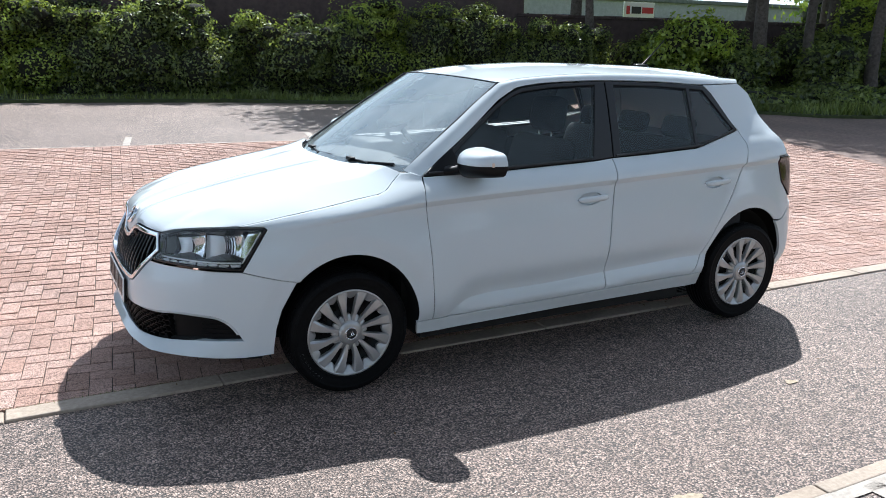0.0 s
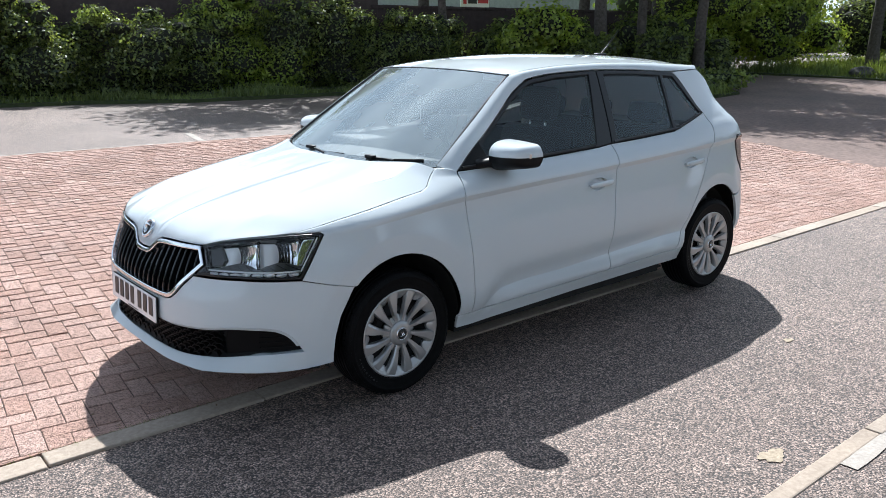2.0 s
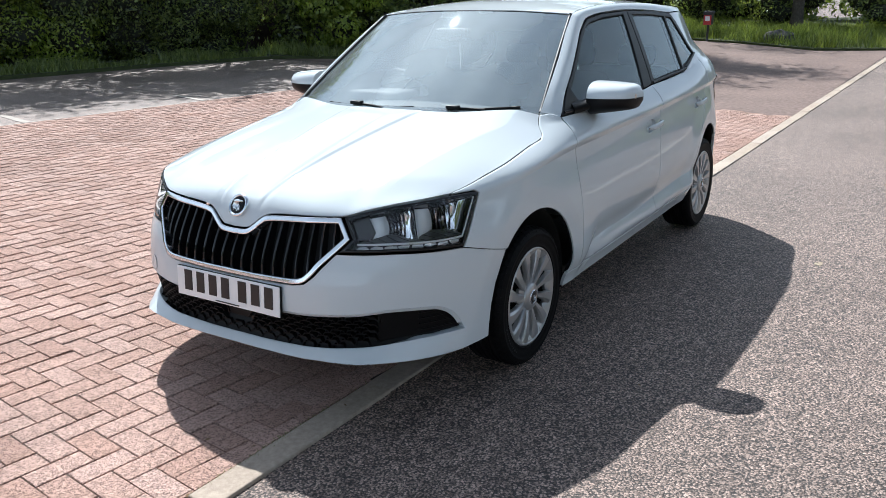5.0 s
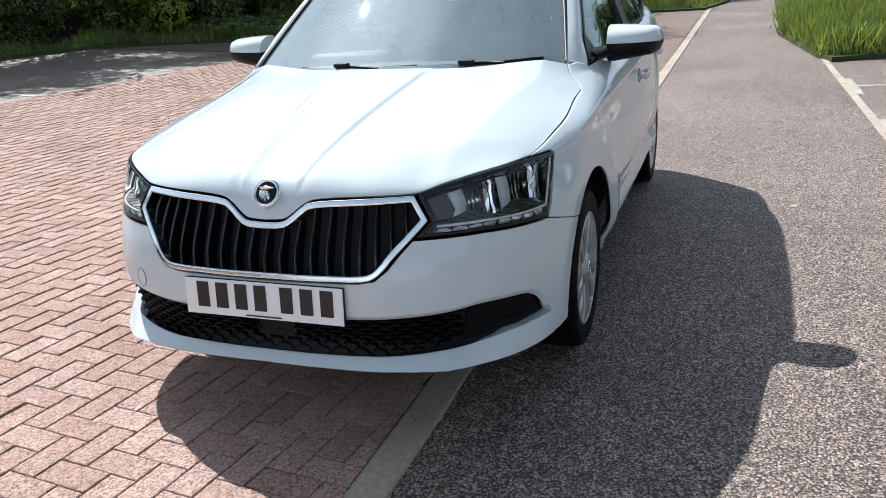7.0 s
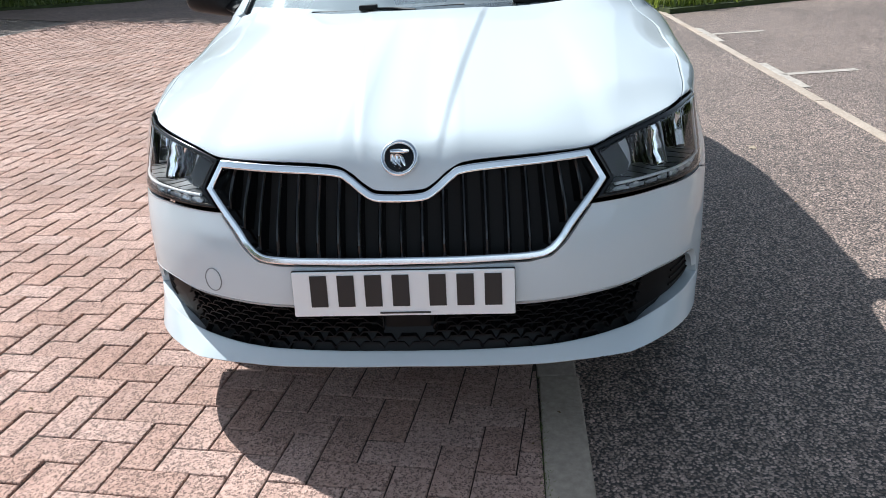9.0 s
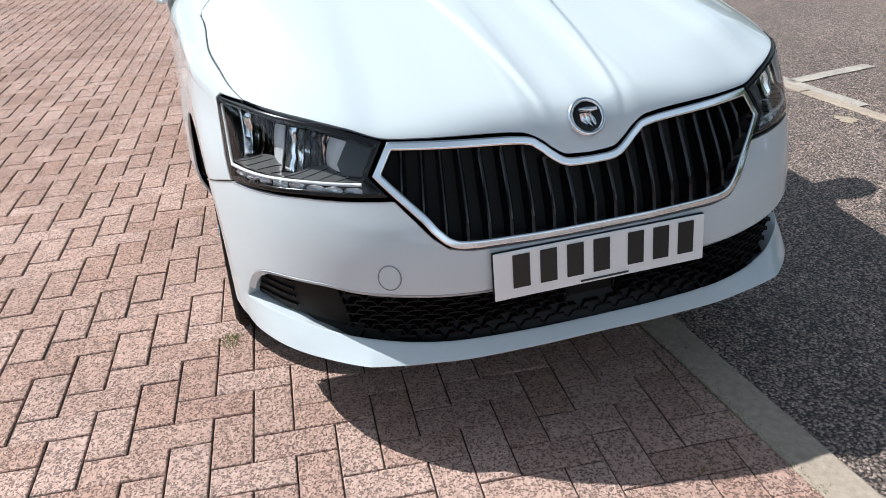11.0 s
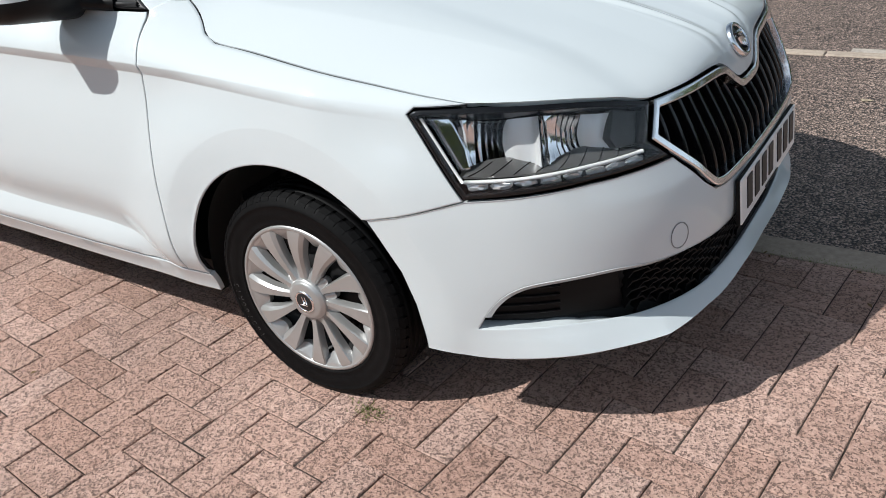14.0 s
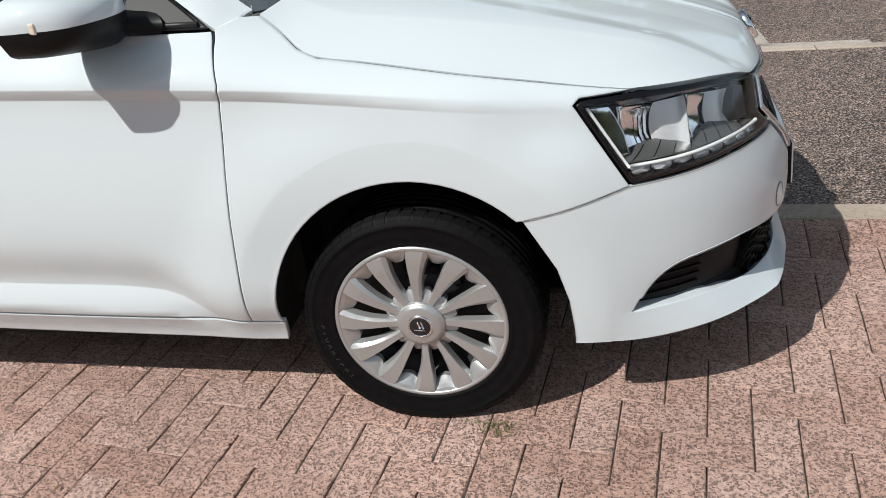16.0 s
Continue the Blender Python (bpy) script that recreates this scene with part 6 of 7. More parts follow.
M_HEDGE = leafy("hedge_leaf", (0.04, 0.065, 0.024), (0.29, 0.35, 0.115), 0.55)
M_BRIGHT = leafy("young_leaf", (0.15, 0.22, 0.035), (0.42, 0.50, 0.09), 0.5)
M_TREE = leafy("tree_leaf", (0.07, 0.115, 0.022), (0.22, 0.29, 0.055), 0.5)
M_GRASS = leafy("grass_blade", (0.08, 0.115, 0.03), (0.24, 0.29, 0.085), 0.42)
M_BARK = grained("bark", [(0.045, 0.036, 0.03), (0.12, 0.10, 0.085)], 14, 0.9, 6, bump=1.0, bump_scale=26)
# near-black on purpose: the shade between the leaves is put into this colour
M_TWIG_SHADE = grained("shadowed_twigs", [(0.012, 0.014, 0.008), (0.03, 0.032, 0.018)], 12, 0.95)
M_SOIL = grained("verge_soil", [(0.03, 0.04, 0.014), (0.06, 0.075, 0.025)], 9, 0.95, bump=0.6)
M_WALL = grained("old_brick_wall", [(0.045, 0.032, 0.03), (0.075, 0.052, 0.047)], 7, 0.92, 6, bump=0.6, bump_scale=30, random_amount=0.18)
M_ROCK = grained("boulder", [(0.05, 0.047, 0.044), (0.11, 0.105, 0.095)], 6, 0.9, 6, bump=0.8, bump_scale=12)
M_CLAD = grained("grey_cladding", [(0.25, 0.25, 0.255), (0.33, 0.33, 0.335)], 3, 0.8)
M_SLATE = grained("slate_roof", [(0.08, 0.085, 0.09), (0.13, 0.135, 0.14)], 5, 0.8)
M_BINRED = material("red_enamel", (0.45, 0.02, 0.025), 0.4, 0, 0.4)
M_BINDARK = material("dark_bin", (0.03, 0.03, 0.033), 0.5)
M_WHITE = material("sign_white", (0.75, 0.76, 0.78), 0.5)
M_LAWN = grained("sunlit_lawn", [(0.10, 0.17, 0.02), (0.2, 0.27, 0.045)], 3, 0.9, bump=0.4)
M_IRON = grained("cast_iron", [(0.03, 0.03, 0.031), (0.06, 0.058, 0.056)], 40, 0.6, metal=0.5)


def leaf_mesh(pts, nrm, size, aspect=0.55, rng=None):
    """One rhombic, slightly folded leaf at each point."""
    n = len(pts)
    d = rng.normal(size=(n, 3))
    t = np.cross(nrm, d)
    t /= np.maximum(np.linalg.norm(t, axis=1), 1e-9)[:, None]
    b = np.cross(nrm, t)
    s = size * rng.uniform(0.6, 1.35, n)[:, None]
    fold = nrm * s * 0.18
    v = np.stack([pts - t * s, pts - b * s * aspect + fold, pts + t * s, pts + b * s * aspect + fold], 1).reshape(-1, 3)
    me = bpy.data.meshes.new("leaves")
    me.vertices.add(4 * n)
    me.vertices.foreach_set("co", v.astype(np.float32).ravel())
    me.loops.add(4 * n)
    me.loops.foreach_set("vertex_index", np.arange(4 * n, dtype=np.int32))
    me.polygons.add(n)
    me.polygons.foreach_set("loop_start", np.arange(0, 4 * n, 4, dtype=np.int32))
    me.update(calc_edges=True)
    me.validate()
    return me


def clumps(blobs, count, rng, shell=0.55):
    """Points and outward normals in a set of ellipsoids (centre, radii), mostly near their skins."""
    w = np.array([b[1][0] * b[1][1] + b[1][1] * b[1][2] for b in blobs])
    pick = rng.choice(len(blobs), count, p=w / w.sum())
    c = np.array([b[0] for b in blobs])[pick]
    r = np.array([b[1] for b in blobs])[pick]
    d = rng.normal(size=(count, 3))
    d /= np.linalg.norm(d, axis=1)[:, None]
    k = rng.uniform(shell, 1.08, count)[:, None]
    lump = 1 + 0.18 * np.sin(d[:, :1] * 7 + c[:, :1] * 3) * np.sin(d[:, 1:2] * 6 + c[:, 1:2]) + 0.12 * np.sin(d[:, 2:] * 9)
    p = c + d * r * k * lump
    nn = d + rng.normal(size=(count, 3)) * 0.7 + [0, 0, 0.55]
    nn /= np.linalg.norm(nn, axis=1)[:, None]
    return p, nn


def core_mesh(blobs, scale, seed):
    bm = bmesh.new()
    for c, r in blobs:
        m = Matrix.Translation(c) @ Matrix.Diagonal((r[0] * scale, r[1] * scale, r[2] * scale, 1))
        bmesh.ops.create_icosphere(bm, subdivisions=2, radius=1, matrix=m)
    for v in bm.verts:
        v.co += noise.noise_vector(v.co * 1.7 + Vector((seed, 0, 0))) * 0.16
    me = bpy.data.meshes.new("core")
    bm.to_mesh(me)
    bm.free()
    return me


def shrub(name, blobs, count, size, mat, label, category, seed, core=0.62, group=""):
    rng = np.random.default_rng(seed)
    base = thing(name, label, category, (0, 0, 0), group)
    p, nn = clumps(blobs, count, rng)
    p[:, 2] = np.maximum(p[:, 2], gz(p[:, 0], p[:, 1]) + 0.03)
    link("foliage", leaf_mesh(p, nn, size, rng=rng), mat, base)
    # solid dark blobs block light and stand for the shaded inside of the foliage
    link("twig_shade_core", core_mesh(blobs, core, seed), M_TWIG_SHADE, base)
    return base


def hedge_front(x):
    return float(np.interp(x, [-16, -1.4, 2.7, 4.5, 8, 11.2], [15.0, 13.9, 13.0, 12.3, 12.1, 11.6]))


rh = random.Random(11)
x = -16.0
k = 0
tops = lambda x: float(np.interp(x, [-16, -3, -0.5, 1.2, 2.6, 3.4, 4.2, 5.5, 7, 8.2, 9.5, 11.2], [2.3, 2.2, 1.75, 2.0, 1.85, 1.45, 1.6, 1.8, 2.25, 1.9, 1.7, 1.6]))
while x < 11.0:
    w = rh.uniform(1.5, 2.3)
    xc = x + w / 2
    y0 = hedge_front(xc)
    h = tops(xc) * rh.uniform(0.94, 1.06)
    g0 = float(gz(xc, y0))
    blobs = []
    for q in range(9):
        bx, by = xc + rh.uniform(-0.5, 0.5) * w, y0 + rh.uniform(0.45, 1.6)
        bzc = g0 + h * rh.uniform(0.25, 0.72)
        blobs.append(((bx, by, bzc), (w * rh.uniform(0.28, 0.5), rh.uniform(0.45, 0.75), h * rh.uniform(0.25, 0.36))))
    for q in range(12):
        blobs.append(((xc + rh.uniform(-0.5, 0.5) * w, y0 + rh.uniform(0.2, 1.3), g0 + h * rh.uniform(0.66, 1.02)), (rh.uniform(0.20, 0.38), rh.uniform(0.22, 0.36), rh.uniform(0.14, 0.26))))
    for q in range(7):
        blobs.append(((xc + rh.uniform(-0.5, 0.5) * w, y0 + rh.uniform(0.85, 1.3), g0 + h * rh.uniform(0.08, 0.25)), (w * rh.uniform(0.25, 0.4), rh.uniform(0.3, 0.5), h * rh.uniform(0.14, 0.24))))
    near_view = -4 < xc < 11.5
    shrub("hedge_shrub", blobs, 26000 if near_view else 8000, 0.035, M_BRIGHT if k % 5 == 3 else M_HEDGE, "dense green leafy hedge shrub along a car park", "shrub", 100 + k, 0.64, "hedge")
    x += w * 0.86
    k += 1

# far greenery behind the hedge, on the bank and round the car park
back = [(-12, 19, 3.6, 2.2), (-6, 19, 3.4, 2.4), (-1, 18, 3.0, 2.0), (4, 18, 2.6, 1.9)]
for i, (bx, by, hh, rr) in enumerate(back):
    blobs = [((bx + rh.uniform(-1.5, 1.5), by + rh.uniform(-0.5, 1), hh * rh.uniform(0.4, 0.8)), (rr * rh.uniform(0.5, 0.9), 0.9, hh * rh.uniform(0.3, 0.42))) for q in range(7)]
    shrub("ivy_bank", blobs, 6000, 0.06, M_HEDGE, "dark ivy-covered bank behind the hedge", "shrub", 300 + i)

# verge with grass and shrubs, in one sheet each
def verge(name, pts, label, lift=0.05):
    vv = [(px, py, float(gz(px, py)) + lift) for px, py in pts]
    n = len(vv)
    low = [(a, b, c - 0.14) for a, b, c in vv]
    ff = [tuple(range(n))] + [(i, n + i, n + (i + 1) % n, (i + 1) % n) for i in range(n)]
    return tagged(link(name, mesh_of(vv + low, ff, None, False), M_SOIL), label, "verge", "", "structure")


V_HEDGE = [(-18, 14.0), (-1.4, 13.2), (2.7, 12.4), (4.5, 11.6), (8, 11.3), (10.6, 10.8), (11.3, 9.4), (12.0, 7.6), (12.8, 6.7), (14.0, 6.3), (15.2, 6.5), (16.5, 8.0), (19, 9.6), (22.2, 10.2), (22.6, 8.6), (23.0, 6.2), (22.2, 3.6), (20.8, 1.4), (22, -0.4), (26, -1.0),
           (60, -1.0), (60, 60), (-18, 60)]
verge("verge_far", V_HEDGE, "grassy verge with soil under the trees")
V_NEAR = [(8.7, -2.42), (9.3, -2.28), (13, -1.95), (20, -2.2), (40, -2.6), (40, -30), (9.6, -30), (9.4, -4.2)]
verge("verge_near", V_NEAR, "grassy verge beside the parking bays")


def grass_patch(name, poly, count, hgt, seed, label, mat=M_GRASS):
    rng = np.random.default_rng(seed)
    poly = np.array(poly, float)
    lo, hi = poly.min(0), poly.max(0)
    p = np.empty((0, 2))
    while len(p) < count:
        q = rng.uniform(lo, hi, (count * 2, 2))
        p = np.vstack([p, q[inside(poly, q)]])
    p = p[:count] + rng.normal(size=(count, 2)) * 0.07
    tuft = np.clip(0.55 + 0.6 * np.sin(p[:, 0] * 2.1 + 1.3) * np.sin(p[:, 1] * 1.7) + rng.normal(size=count) * 0.28, 0.2, 1.6)
    h = hgt * tuft
    a = rng.uniform(0, 2 * math.pi, count)
    wv = np.stack([np.cos(a), np.sin(a), 0 * a], 1) * 0.011 * (1 + hgt * 1.3)
    lean = np.stack([rng.normal(size=count) * 0.35, rng.normal(size=count) * 0.35, np.ones(count)], 1) * h[:, None]
    base = np.stack([p[:, 0], p[:, 1], gz(p[:, 0], p[:, 1]) + 0.04], 1)
    v = np.stack([base - wv, base + wv, base + lean * [1, 1, 1] + wv * 0.15, base + lean - wv * 0.15], 1).reshape(-1, 3)
    me = bpy.data.meshes.new("grass")
    n = count
    me.vertices.add(4 * n)
    me.vertices.foreach_set("co", v.astype(np.float32).ravel())
    me.loops.add(4 * n)
    me.loops.foreach_set("vertex_index", np.arange(4 * n, dtype=np.int32))
    me.polygons.add(n)
    me.polygons.foreach_set("loop_start", np.arange(0, 4 * n, 4, dtype=np.int32))
    me.update(calc_edges=True)
    return tagged(link(name, me, mat), label, "grass", "", "stuff")


grass_patch("grass", [(11.0, 10.2), (12.0, 7.7), (12.8, 6.8), (14.0, 6.4), (15.2, 6.6), (16.5, 8.1), (19, 9.7), (22, 10.4), (22, 12.4), (11.0, 12.0)], 26000, 0.22, 1, "long green verge grass")
grass_patch("grass", [(22.7, 8.6), (23.1, 6.2), (22.3, 3.6), (20.9, 1.4), (22, -0.3), (26, -0.9), (34, 0), (34, 12), (22.5, 11.5)], 30000, 0.30, 2, "long green verge grass")
grass_patch("grass", [(-14, 13.9), (-1.4, 13.3), (2.7, 12.5), (4.5, 11.7), (8, 11.4), (10.6, 10.9), (10.8, 11.9), (4.5, 12.6), (-14, 15)], 14000, 0.16, 3, "short grass along the foot of the hedge")
grass_patch("grass", [(8.9, -2.45), (9.4, -2.34), (13, -2.05), (20, -2.3), (20, -7), (9.6, -7), (9.5, -4.2)], 40000, 0.30, 4, "tall wild grass on the verge")


def tree(at, height, girth, lean, seed, crown, leaves, mat, forks=3, label="tall tree with bare lower trunk and leafy crown"):
    rr = random.Random(seed)
    x0, y0 = at
    g0 = float(gz(x0, y0))
    t = thing("tree", label, "tree", (0, 0, 0), "trees")
    pts, rad = [], []
    for i in range(9):
        f = i / 8
        pts.append((x0 + lean[0] * f * f * height * 0.5 + 0.05 * math.sin(f * 9 + seed), y0 + lean[1] * f * f * height * 0.5 + 0.05 * math.cos(f * 7 + seed), g0 - 0.1 + f * height * 0.75))
        rad.append(girth * (1.25 - 0.75 * f) if i else girth * 1.5)
    link("trunk", tube(pts, rad, 12), M_BARK, t)
    blobs = []
    for k in range(forks):
        st = Vector(pts[rr.choice((3, 4, 5, 6))])
        a = rr.uniform(0, 6.28)
        e = st + Vector((math.cos(a) * height * 0.28, math.sin(a) * height * 0.28, height * rr.uniform(0.22, 0.4)))
        mid = (st + e) / 2 + Vector((0, 0, -0.2))
        link("limb", tube([st, mid, e], [girth * 0.55, girth * 0.35, girth * 0.12], 8), M_BARK, t)
        blobs.append((tuple(e), (crown * 0.55, crown * 0.55, crown * 0.4)))
    top = Vector(pts[-1])
    for k in range(7):
        o = Vector((rr.uniform(-1, 1), rr.uniform(-1, 1), rr.uniform(-0.35, 0.55))) * crown * 0.8
        blobs.append((tuple(top + o), (crown * rr.uniform(0.35, 0.6), crown * rr.uniform(0.35, 0.6), crown * rr.uniform(0.22, 0.4))))
    rng = np.random.default_rng(seed)
    p, nn = clumps(blobs, leaves, rng, 0.25)
    link("crown", leaf_mesh(p, nn, 0.085, rng=rng), mat, t)
    return t


tree((11.6, 12.7), 8.5, 0.10, (-0.05, 0), 1, 2.0, 9000, M_TREE)
tree((15.3, 10.7), 9.0, 0.15, (0.02, 0), 2, 3.0, 18000, M_TREE, 4)
tree((17.1, 10.7), 8.5, 0.12, (0.06, 0), 3, 2.0, 10000, M_TREE)
tree((17.8, 9.3), 9.0, 0.135, (0.12, -0.03), 4, 3.2, 20000, M_TREE, 5)
tree((27.5, 8.8), 9.5, 0.17, (0.03, 0), 5, 2.8, 5000, M_TREE, 5)
tree((30.5, 3.5), 9.0, 0.18, (-0.04, 0), 6, 2.5, 4500, M_TREE)
tree((25.0, 13.5), 9.0, 0.18, (-0.04, 0), 7, 3.0, 6000, M_TREE)
tree((9.4, 15.6), 8.5, 0.16, (0.0, 0), 8, 2.8, 14000, M_TREE, 4)
tree((13.2, 15.4), 8.5, 0.16, (0.02, 0), 9, 2.8, 14000, M_TREE, 4)
tree((19.2, 14.6), 10.0, 0.17, (0.02, -0.05), 11, 3.6, 22000, M_TREE, 5)
tree((22.8, 14.8), 10.0, 0.17, (-0.03, -0.05), 12, 3.6, 22000, M_TREE, 5)
tree((20.4, 12.6), 9.0, 0.16, (0.02, 0), 10, 3.0, 16000, M_TREE, 4)

# shrubs on the far verge
for i, (bx, by, w, h, mat, cnt) in enumerate(((13.0, 10.8, 1.1, 1.75, M_BRIGHT, 7000), (14.3, 10.3, 1.0, 1.3, M_HEDGE, 6000), (16.5, 9.9, 1.0, 1.45, M_HEDGE, 6000), (17.7, 10.3, 1.1, 1.2, M_HEDGE, 5000), (19.3, 10.4, 1.4, 1.3, M_HEDGE, 6000),
                                              (13.4, 8.6, 1.6, 0.42, M_HEDGE, 5000), (15.0, 7.7, 1.5, 0.40, M_HEDGE, 5000), (16.2, 8.9, 1.4, 0.45, M_HEDGE, 4000), (13.2, 12.0, 1.2, 1.5, M_HEDGE, 6000), (15.6, 11.9, 1.6, 1.6, M_HEDGE, 7000), (18.2, 11.7, 1.6, 1.7, M_HEDGE, 7000), (20.6, 11.2, 1.9, 2.5, M_BRIGHT, 12000), (22.6, 11.4, 2.1, 2.9, M_BRIGHT, 14000), (24.3, 10.6, 2.0, 2.8, M_BRIGHT, 13000),
                                              (26.4, 12.2, 1.8, 2.6, M_HEDGE, 7000), (29.5, 10.6, 2.2, 2.8, M_HEDGE, 7000), (31, 7.0, 2.0, 2.5, M_HEDGE, 7000), (32, 4.2, 2.0, 2.4, M_HEDGE, 6000), (31, 0.8, 2.2, 2.2, M_HEDGE, 6000), (32, -2.6, 2.4, 2.3, M_HEDGE, 6000), (33, -6.4, 2.6, 2.6, M_HEDGE, 6000), (22, -7.2, 2.4, 2.4, M_HEDGE, 7000), (27, -8.5, 2.6, 2.6, M_HEDGE, 6000))):
    rr = random.Random(40 + i)
    g0 = float(gz(bx, by))
    blobs = [((bx + rr.uniform(-0.6, 0.6) * w, by + rr.uniform(-0.5, 0.5) * w, g0 + h * rr.uniform(0.25, 0.85)), (w * rr.uniform(0.3, 0.5), w * rr.uniform(0.3, 0.5), h * rr.uniform(0.18, 0.32))) for q in range(11)]
    shrub("shrub", blobs, cnt, 0.055, mat, "leafy yellow-green shrub on the verge" if mat is M_BRIGHT else "dark green leafy shrub on the verge", "shrub", 500 + i)

for i, (bx, by, w, h) in enumerate(((40, 22, 7, 7), (46, 12, 8, 8), (47, 2, 8, 8), (46, -9, 8, 8), (38, -19, 8, 8), (24, -24, 8, 7), (60, 34, 9, 9), (-26, 20, 7, 6), (13, -27, 8, 9), (3, -28, 8, 10), (-7, -28, 8, 9.5), (-17, -27, 8, 9), (-27, -24, 8, 9))):
    rr = random.Random(70 + i)
    blobs = [((bx + rr.uniform(-0.6, 0.6) * w, by + rr.uniform(-0.6, 0.6) * w, h * rr.uniform(0.12, 0.8)), (w * rr.uniform(0.25, 0.42), w * rr.uniform(0.25, 0.42), h * rr.uniform(0.16, 0.28))) for q in range(16)]
    tagged(shrub("far_trees", blobs, 9000, 0.16, M_TREE, "mass of leafy trees in the distance", "trees", 700 + i), kind="stuff")

# old brick wall behind the trees
wall = tagged(link("wall_far", mesh_of([], []), M_WALL), "dark weathered brick boundary wall", "wall", "", "structure")
bm = box_bm((15, 0.3, 2.2), (17.3, 13.4, 1.05))
me = bpy.data.meshes.new("wall")
bm.to_mesh(me)
bm.free()
me.materials.append(M_WALL)
wall.data = me
cop = mesh_of(*((lambda b: ([tuple(v.co) for v in b.verts], [tuple(v.index for v in f.verts) for f in b.faces]))(box_bm((0.74, 0.36, 0.08), bevel=0.012, segs=1))), None, False)
cop.materials.append(M_WALL)
for k in range(20):
    o = new("coping_stone", cop)
    o.parent = wall
    o.matrix_local = pose(10.2 + 0.75 * k, 13.4, 2.19, 0, 0.5 * math.sin(k * 1.9), 0)

old = box_bm((25, 0.3, 2.75), (0, 0, 1.3))
part("wall_run", old, M_WALL, wall).matrix_local = pose(-2.3, 15.35, 0, 0, 0, -9)

# lawn bank and grey buildings far behind
bank = mesh_of([(14, 20, 1.2), (70, 20, 1.2), (70, 45, 2.4), (14, 45, 2.4)], [(0, 1, 2, 3)])
tagged(link("lawn_bank", bank, M_LAWN), "sunlit grass bank beyond the wall", "lawn", "", "structure")


def far_building(cx, cy, w, d, h, label, n):
    b = thing("building", label, "building", (cx, cy, 0))
    part("wall", box_bm((w, d, h), (0, 0, h / 2)), M_CLAD, b)
    part("roof", box_bm((w + 0.6, d + 0.6, 0.3), (0, 0, h + 0.15), 0.05), M_SLATE, b)
    for k in range(n):
        xx = -w / 2 + (k + 0.5) * w / n
        wd = part("window", box_bm((w / n * 0.5, 0.1, h * 0.28), (xx, -d / 2 - 0.02, h * 0.62)), M_GLOSSBLACK, b)
        part("window_sill", box_bm((w / n * 0.56, 0.2, 0.08), (xx, -d / 2 - 0.08, h * 0.62 - h * 0.15)), M_KERB, wd)


far_building(44, 52, 40, 12, 4.6, "long low grey clad building beyond the bank", 9)
far_building(24, 48, 12, 9, 4.4, "pale grey building beyond the wall", 4)

# notice board above the wall
sign = thing("notice_board", "white notice board with red and dark bars on two posts", "sign", (20.6, 21.4, 0))
part("board", box_bm((1.5, 0.05, 0.7), (0, 0, 2.75), 0.01), M_WHITE, sign)
part("heading_bar", box_bm((0.45, 0.02, 0.26), (-0.15, -0.03, 2.80)), M_INK, sign)
part("heading_bar", box_bm((0.55, 0.02, 0.22), (0.42, -0.03, 2.80)), M_BINRED, sign)
part("logo_shape", box_bm((0.16, 0.02, 0.3), (-0.55, -0.03, 2.80), rot=None), M_BINRED, sign)
for xx in (-0.6, 0.6):
    link("post", tube([(xx, 0.05, 1.0), (xx, 0.05, 3.1)], 0.05, 8), M_IRON, sign)

# litter bin on a post
bn_ = thing("dog_waste_bin", "small dark dog waste bin with red panel on a post", "bin", (22.5, 4.6, float(gz(22.5, 4.6))))
part("bin_body", box_bm((0.22, 0.25, 0.30), (0, 0, 0.62), 0.025), M_BINDARK, bn_)
part("bin_lid", box_bm((0.25, 0.28, 0.11), (0, 0, 0.81), 0.03), M_BINDARK, bn_)
part("bin_label", box_bm((0.01, 0.22, 0.27), (-0.114, 0, 0.61)), M_BINRED, bn_)
part("label_mark", box_bm((0.01, 0.13, 0.13), (-0.121, 0, 0.65)), M_WHITE, bn_)
link("post", tube([(0, 0, -0.1), (0, 0, 0.50)], 0.035, 8), M_BINDARK, bn_)


def boulder(x, y, r, seed):
    bm = bmesh.new()
    bmesh.ops.create_icosphere(bm, subdivisions=3, radius=1)
    for v in bm.verts:
        v.co += noise.noise_vector(v.co * 1.1 + Vector((seed * 3.1, 0, 0))) * 0.35 + noise.noise_vector(v.co * 3 + Vector((seed, 0, 0))) * 0.1
        v.co.x *= r
        v.co.y *= r * 1.15
        v.co.z *= r * 0.72
    me = bpy.data.meshes.new("boulder")
    bm.to_mesh(me)
    bm.free()
    o = link("boulder", me, M_ROCK)
    o.location = (x, y, float(gz(x, y)) + r * 0.35)
    return tagged(o, "rough grey boulder set in the verge grass", "rock", "boulders")


boulder(23.4, 7.4, 0.30, 1)
boulder(23.6, 6.1, 0.34, 2)
boulder(22.6, 2.6, 0.36, 3)

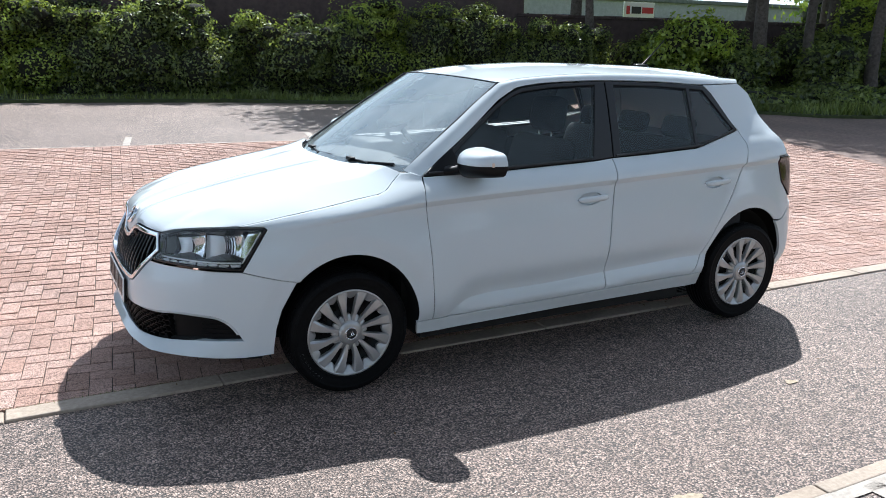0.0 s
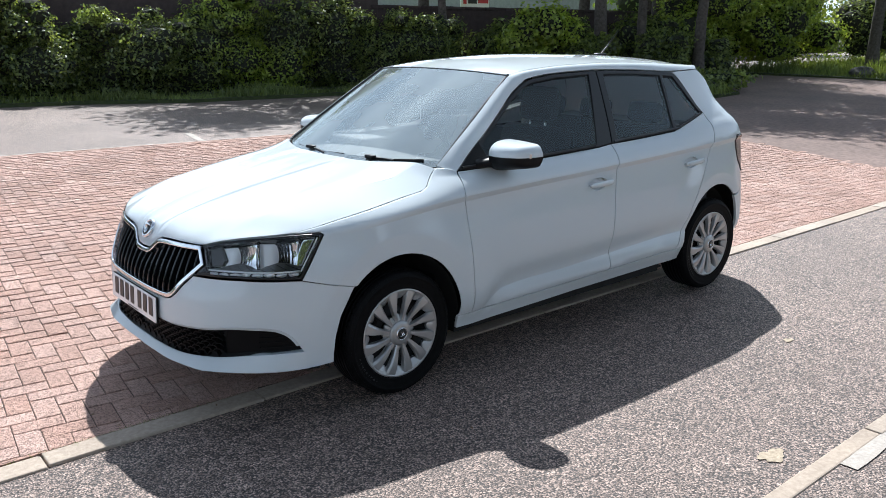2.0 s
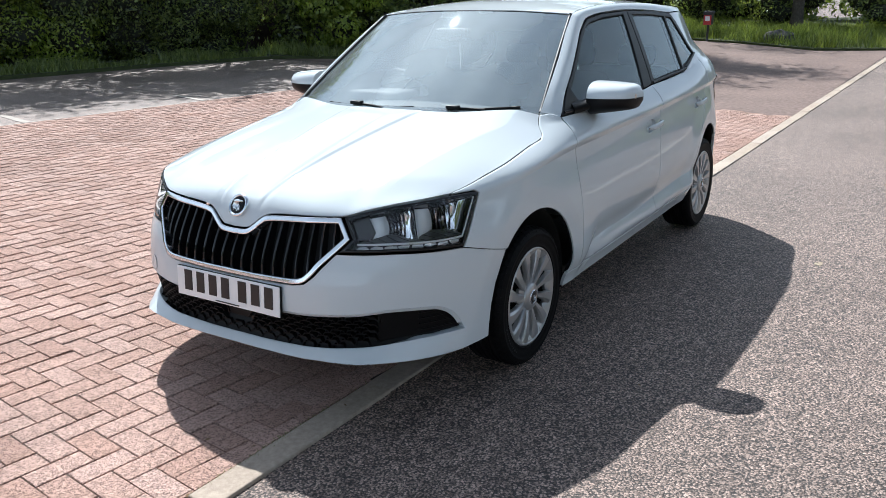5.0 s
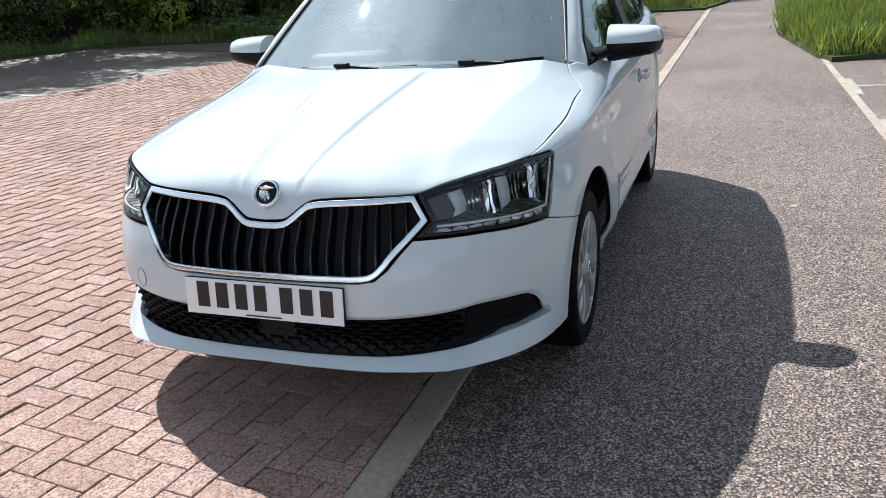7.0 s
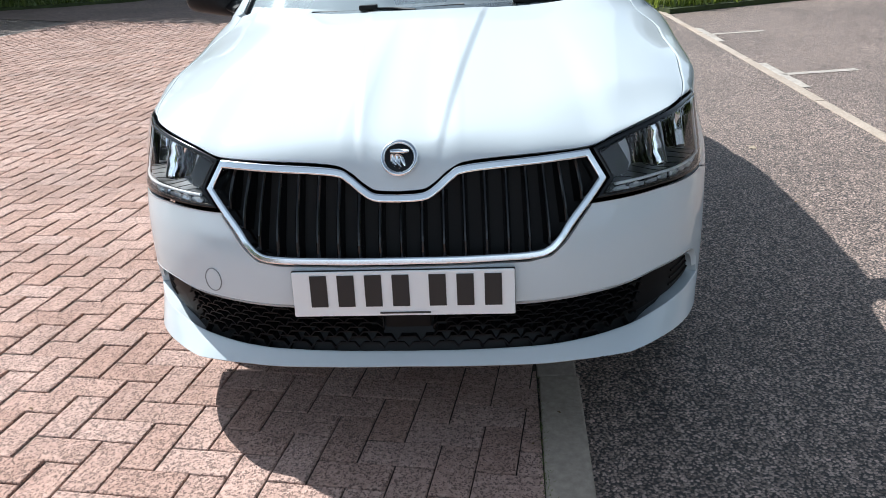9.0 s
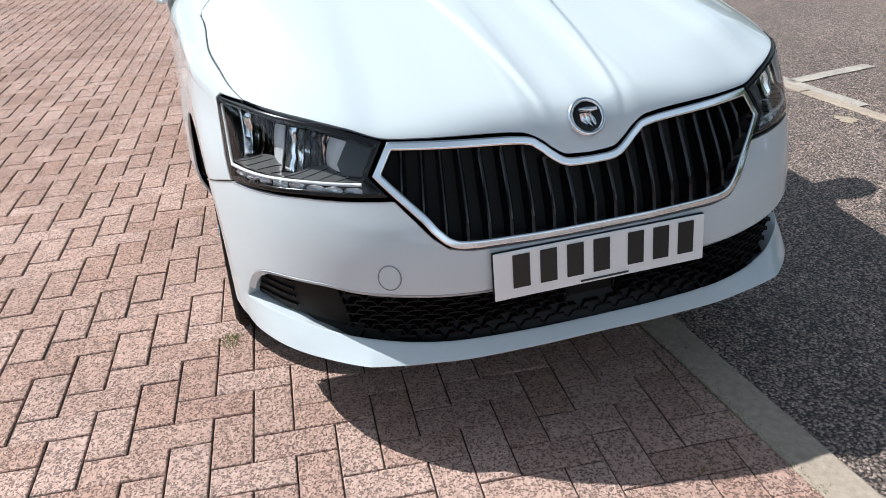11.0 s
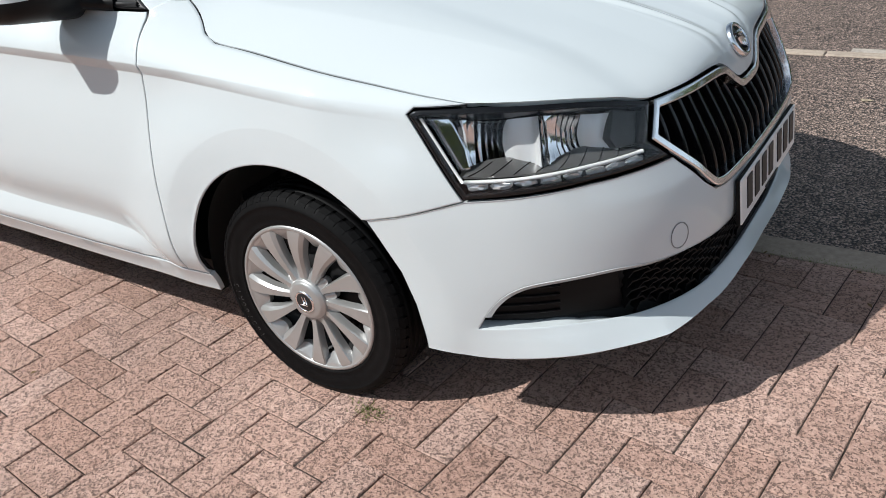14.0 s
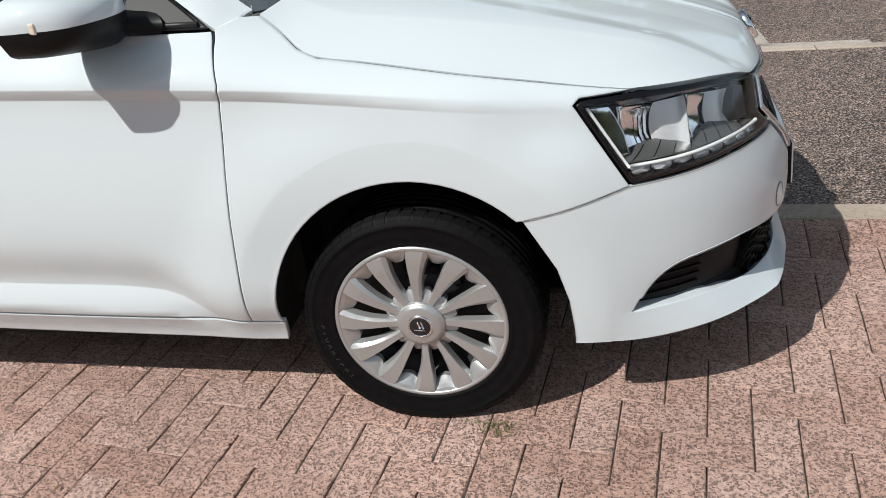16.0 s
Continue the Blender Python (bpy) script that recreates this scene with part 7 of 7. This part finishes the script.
# far block paving, beyond the laid pieces
M_PAVE_FAR = grained("far_block_paving", [(0.15, 0.105, 0.09), (0.21, 0.148, 0.126), (0.27, 0.192, 0.163)], 16, 0.88, 8, bump=0.4, bump_scale=40, big=0.78, big_scale=0.8)
fy = [-0.38, 0.4, 1.2, 2.4, 3.6, 4.8, 6.1, 7.2, 9.2, 11.2]
vv, ff = [], []
for b in fy:
    x0 = 7.95 + 0.25 * min(b, 6.1)
    for a in np.linspace(x0 if b < 6.2 else 9.6 + 0.26 * (b - 6.1), 26, 8):
        vv.append((float(a), b, float(gz(a, b)) - 0.004))
for i in range(len(fy) - 1):
    for j in range(7):
        ff.append((i * 8 + j, i * 8 + j + 1, i * 8 + j + 9, i * 8 + j + 8))
tagged(link("pavement_far", mesh_of(vv, ff, None, False), M_PAVE_FAR), "pinkish block paving in the distance", "paving", "", "structure")

# gully grate by the rear wheel
grate = thing("drain_grate", "black cast iron gully grate beside the edging", "drain", (2.42, -0.16, float(gz(2.42, -0.16))))
part("grate_frame", box_bm((0.44, 0.03, 0.02), (0, -0.15, 0.002)), M_IRON, grate)
part("grate_frame", box_bm((0.44, 0.03, 0.02), (0, 0.15, 0.002)), M_IRON, grate)
for k in range(9):
    part("grate_bar", box_bm((0.020, 0.27, 0.02), (-0.20 + 0.05 * k, 0, 0.003), rot=(0, 0, 0)), M_IRON, grate)


# stains, leaves and weeds on the ground
def blot(x, y, r, seed):
    rr = random.Random(seed)
    n = 40
    vv = [(x, y, float(gz(x, y)) - 0.012 + 0.004)]
    for i in range(n):
        a = 2 * math.pi * i / n
        q = r * (0.85 + 0.15 * math.sin(3 * a + seed) + 0.08 * math.sin(7 * a + 2 * seed) + rr.uniform(-0.05, 0.05))
        px, py = x + q * math.cos(a) * 1.25, y + q * math.sin(a) * 0.8
        vv.append((px, py, float(gz(px, py)) - 0.012 + 0.004))
    return tagged(link("stain", mesh_of(vv, [(0, 1 + i, 1 + (i + 1) % n) for i in range(n)], None, False), M_STAIN), "pale sandy stain on the asphalt", "stain", "", "structure")


for q in ((0.72, -2.2, 0.060, 1), (1.95, -1.62, 0.030, 3), (-0.9, -1.75, 0.022, 4)):
    blot(*q)

M_DRY = grained("dry_leaf", [(0.10, 0.06, 0.03), (0.22, 0.14, 0.07)], 30, 0.9)
rng = np.random.default_rng(77)
n = 150
px, py = rng.uniform(-3.5, 8, n), rng.uniform(-2.3, 6.5, n)
px[:60], py[:60] = rng.uniform(-3, 7, 60), -0.325 + rng.normal(size=60) * 0.03
off = np.where(py < -0.46, -0.006, 0.006)
lp = np.stack([px, py, gz(px, py) + off], 1)
ln = np.stack([rng.normal(size=n) * 0.25, rng.normal(size=n) * 0.25, np.ones(n)], 1)
ln /= np.linalg.norm(ln, axis=1)[:, None]
tagged(link("fallen_leaves", leaf_mesh(lp, ln, 0.009, rng=rng), M_DRY), "scattered dry brown leaf bits on the paving", "leaves", "", "stuff")


def weed(x, y, count, spread, hgt, seed, label):
    rng = np.random.default_rng(seed)
    p = np.stack([x + rng.normal(size=count) * spread[0], y + rng.normal(size=count) * spread[1]], 1)
    a = rng.uniform(0, 2 * math.pi, count)
    w = np.stack([np.cos(a), np.sin(a), 0 * a], 1) * 0.0016
    h = hgt * rng.uniform(0.4, 1.1, count)
    tip = np.stack([rng.normal(size=count) * 0.7, rng.normal(size=count) * 0.7, np.ones(count)], 1) * h[:, None]
    base = np.stack([p[:, 0], p[:, 1], gz(p[:, 0], p[:, 1]) - 0.004], 1)
    v = np.stack([base - w, base + w, base + tip], 1).reshape(-1, 3)
    f = [(3 * i, 3 * i + 1, 3 * i + 2) for i in range(count)]
    return tagged(link("weeds", mesh_of(v, f, None, False), M_GRASS), label, "weeds", "", "stuff")


weed(-0.16, 0.83, 130, (0.030, 0.014), 0.022, 5, "small green weed tuft in a paving joint")
weed(-1.05, -0.33, 420, (0.22, 0.006), 0.012, 6, "thin line of moss along the edging")
weed(-2.6, 0.10, 60, (0.02, 0.02), 0.02, 7, "small green weed tuft in a paving joint")
weed(0.9, -0.33, 300, (0.6, 0.006), 0.012, 8, "thin line of moss along the edging")
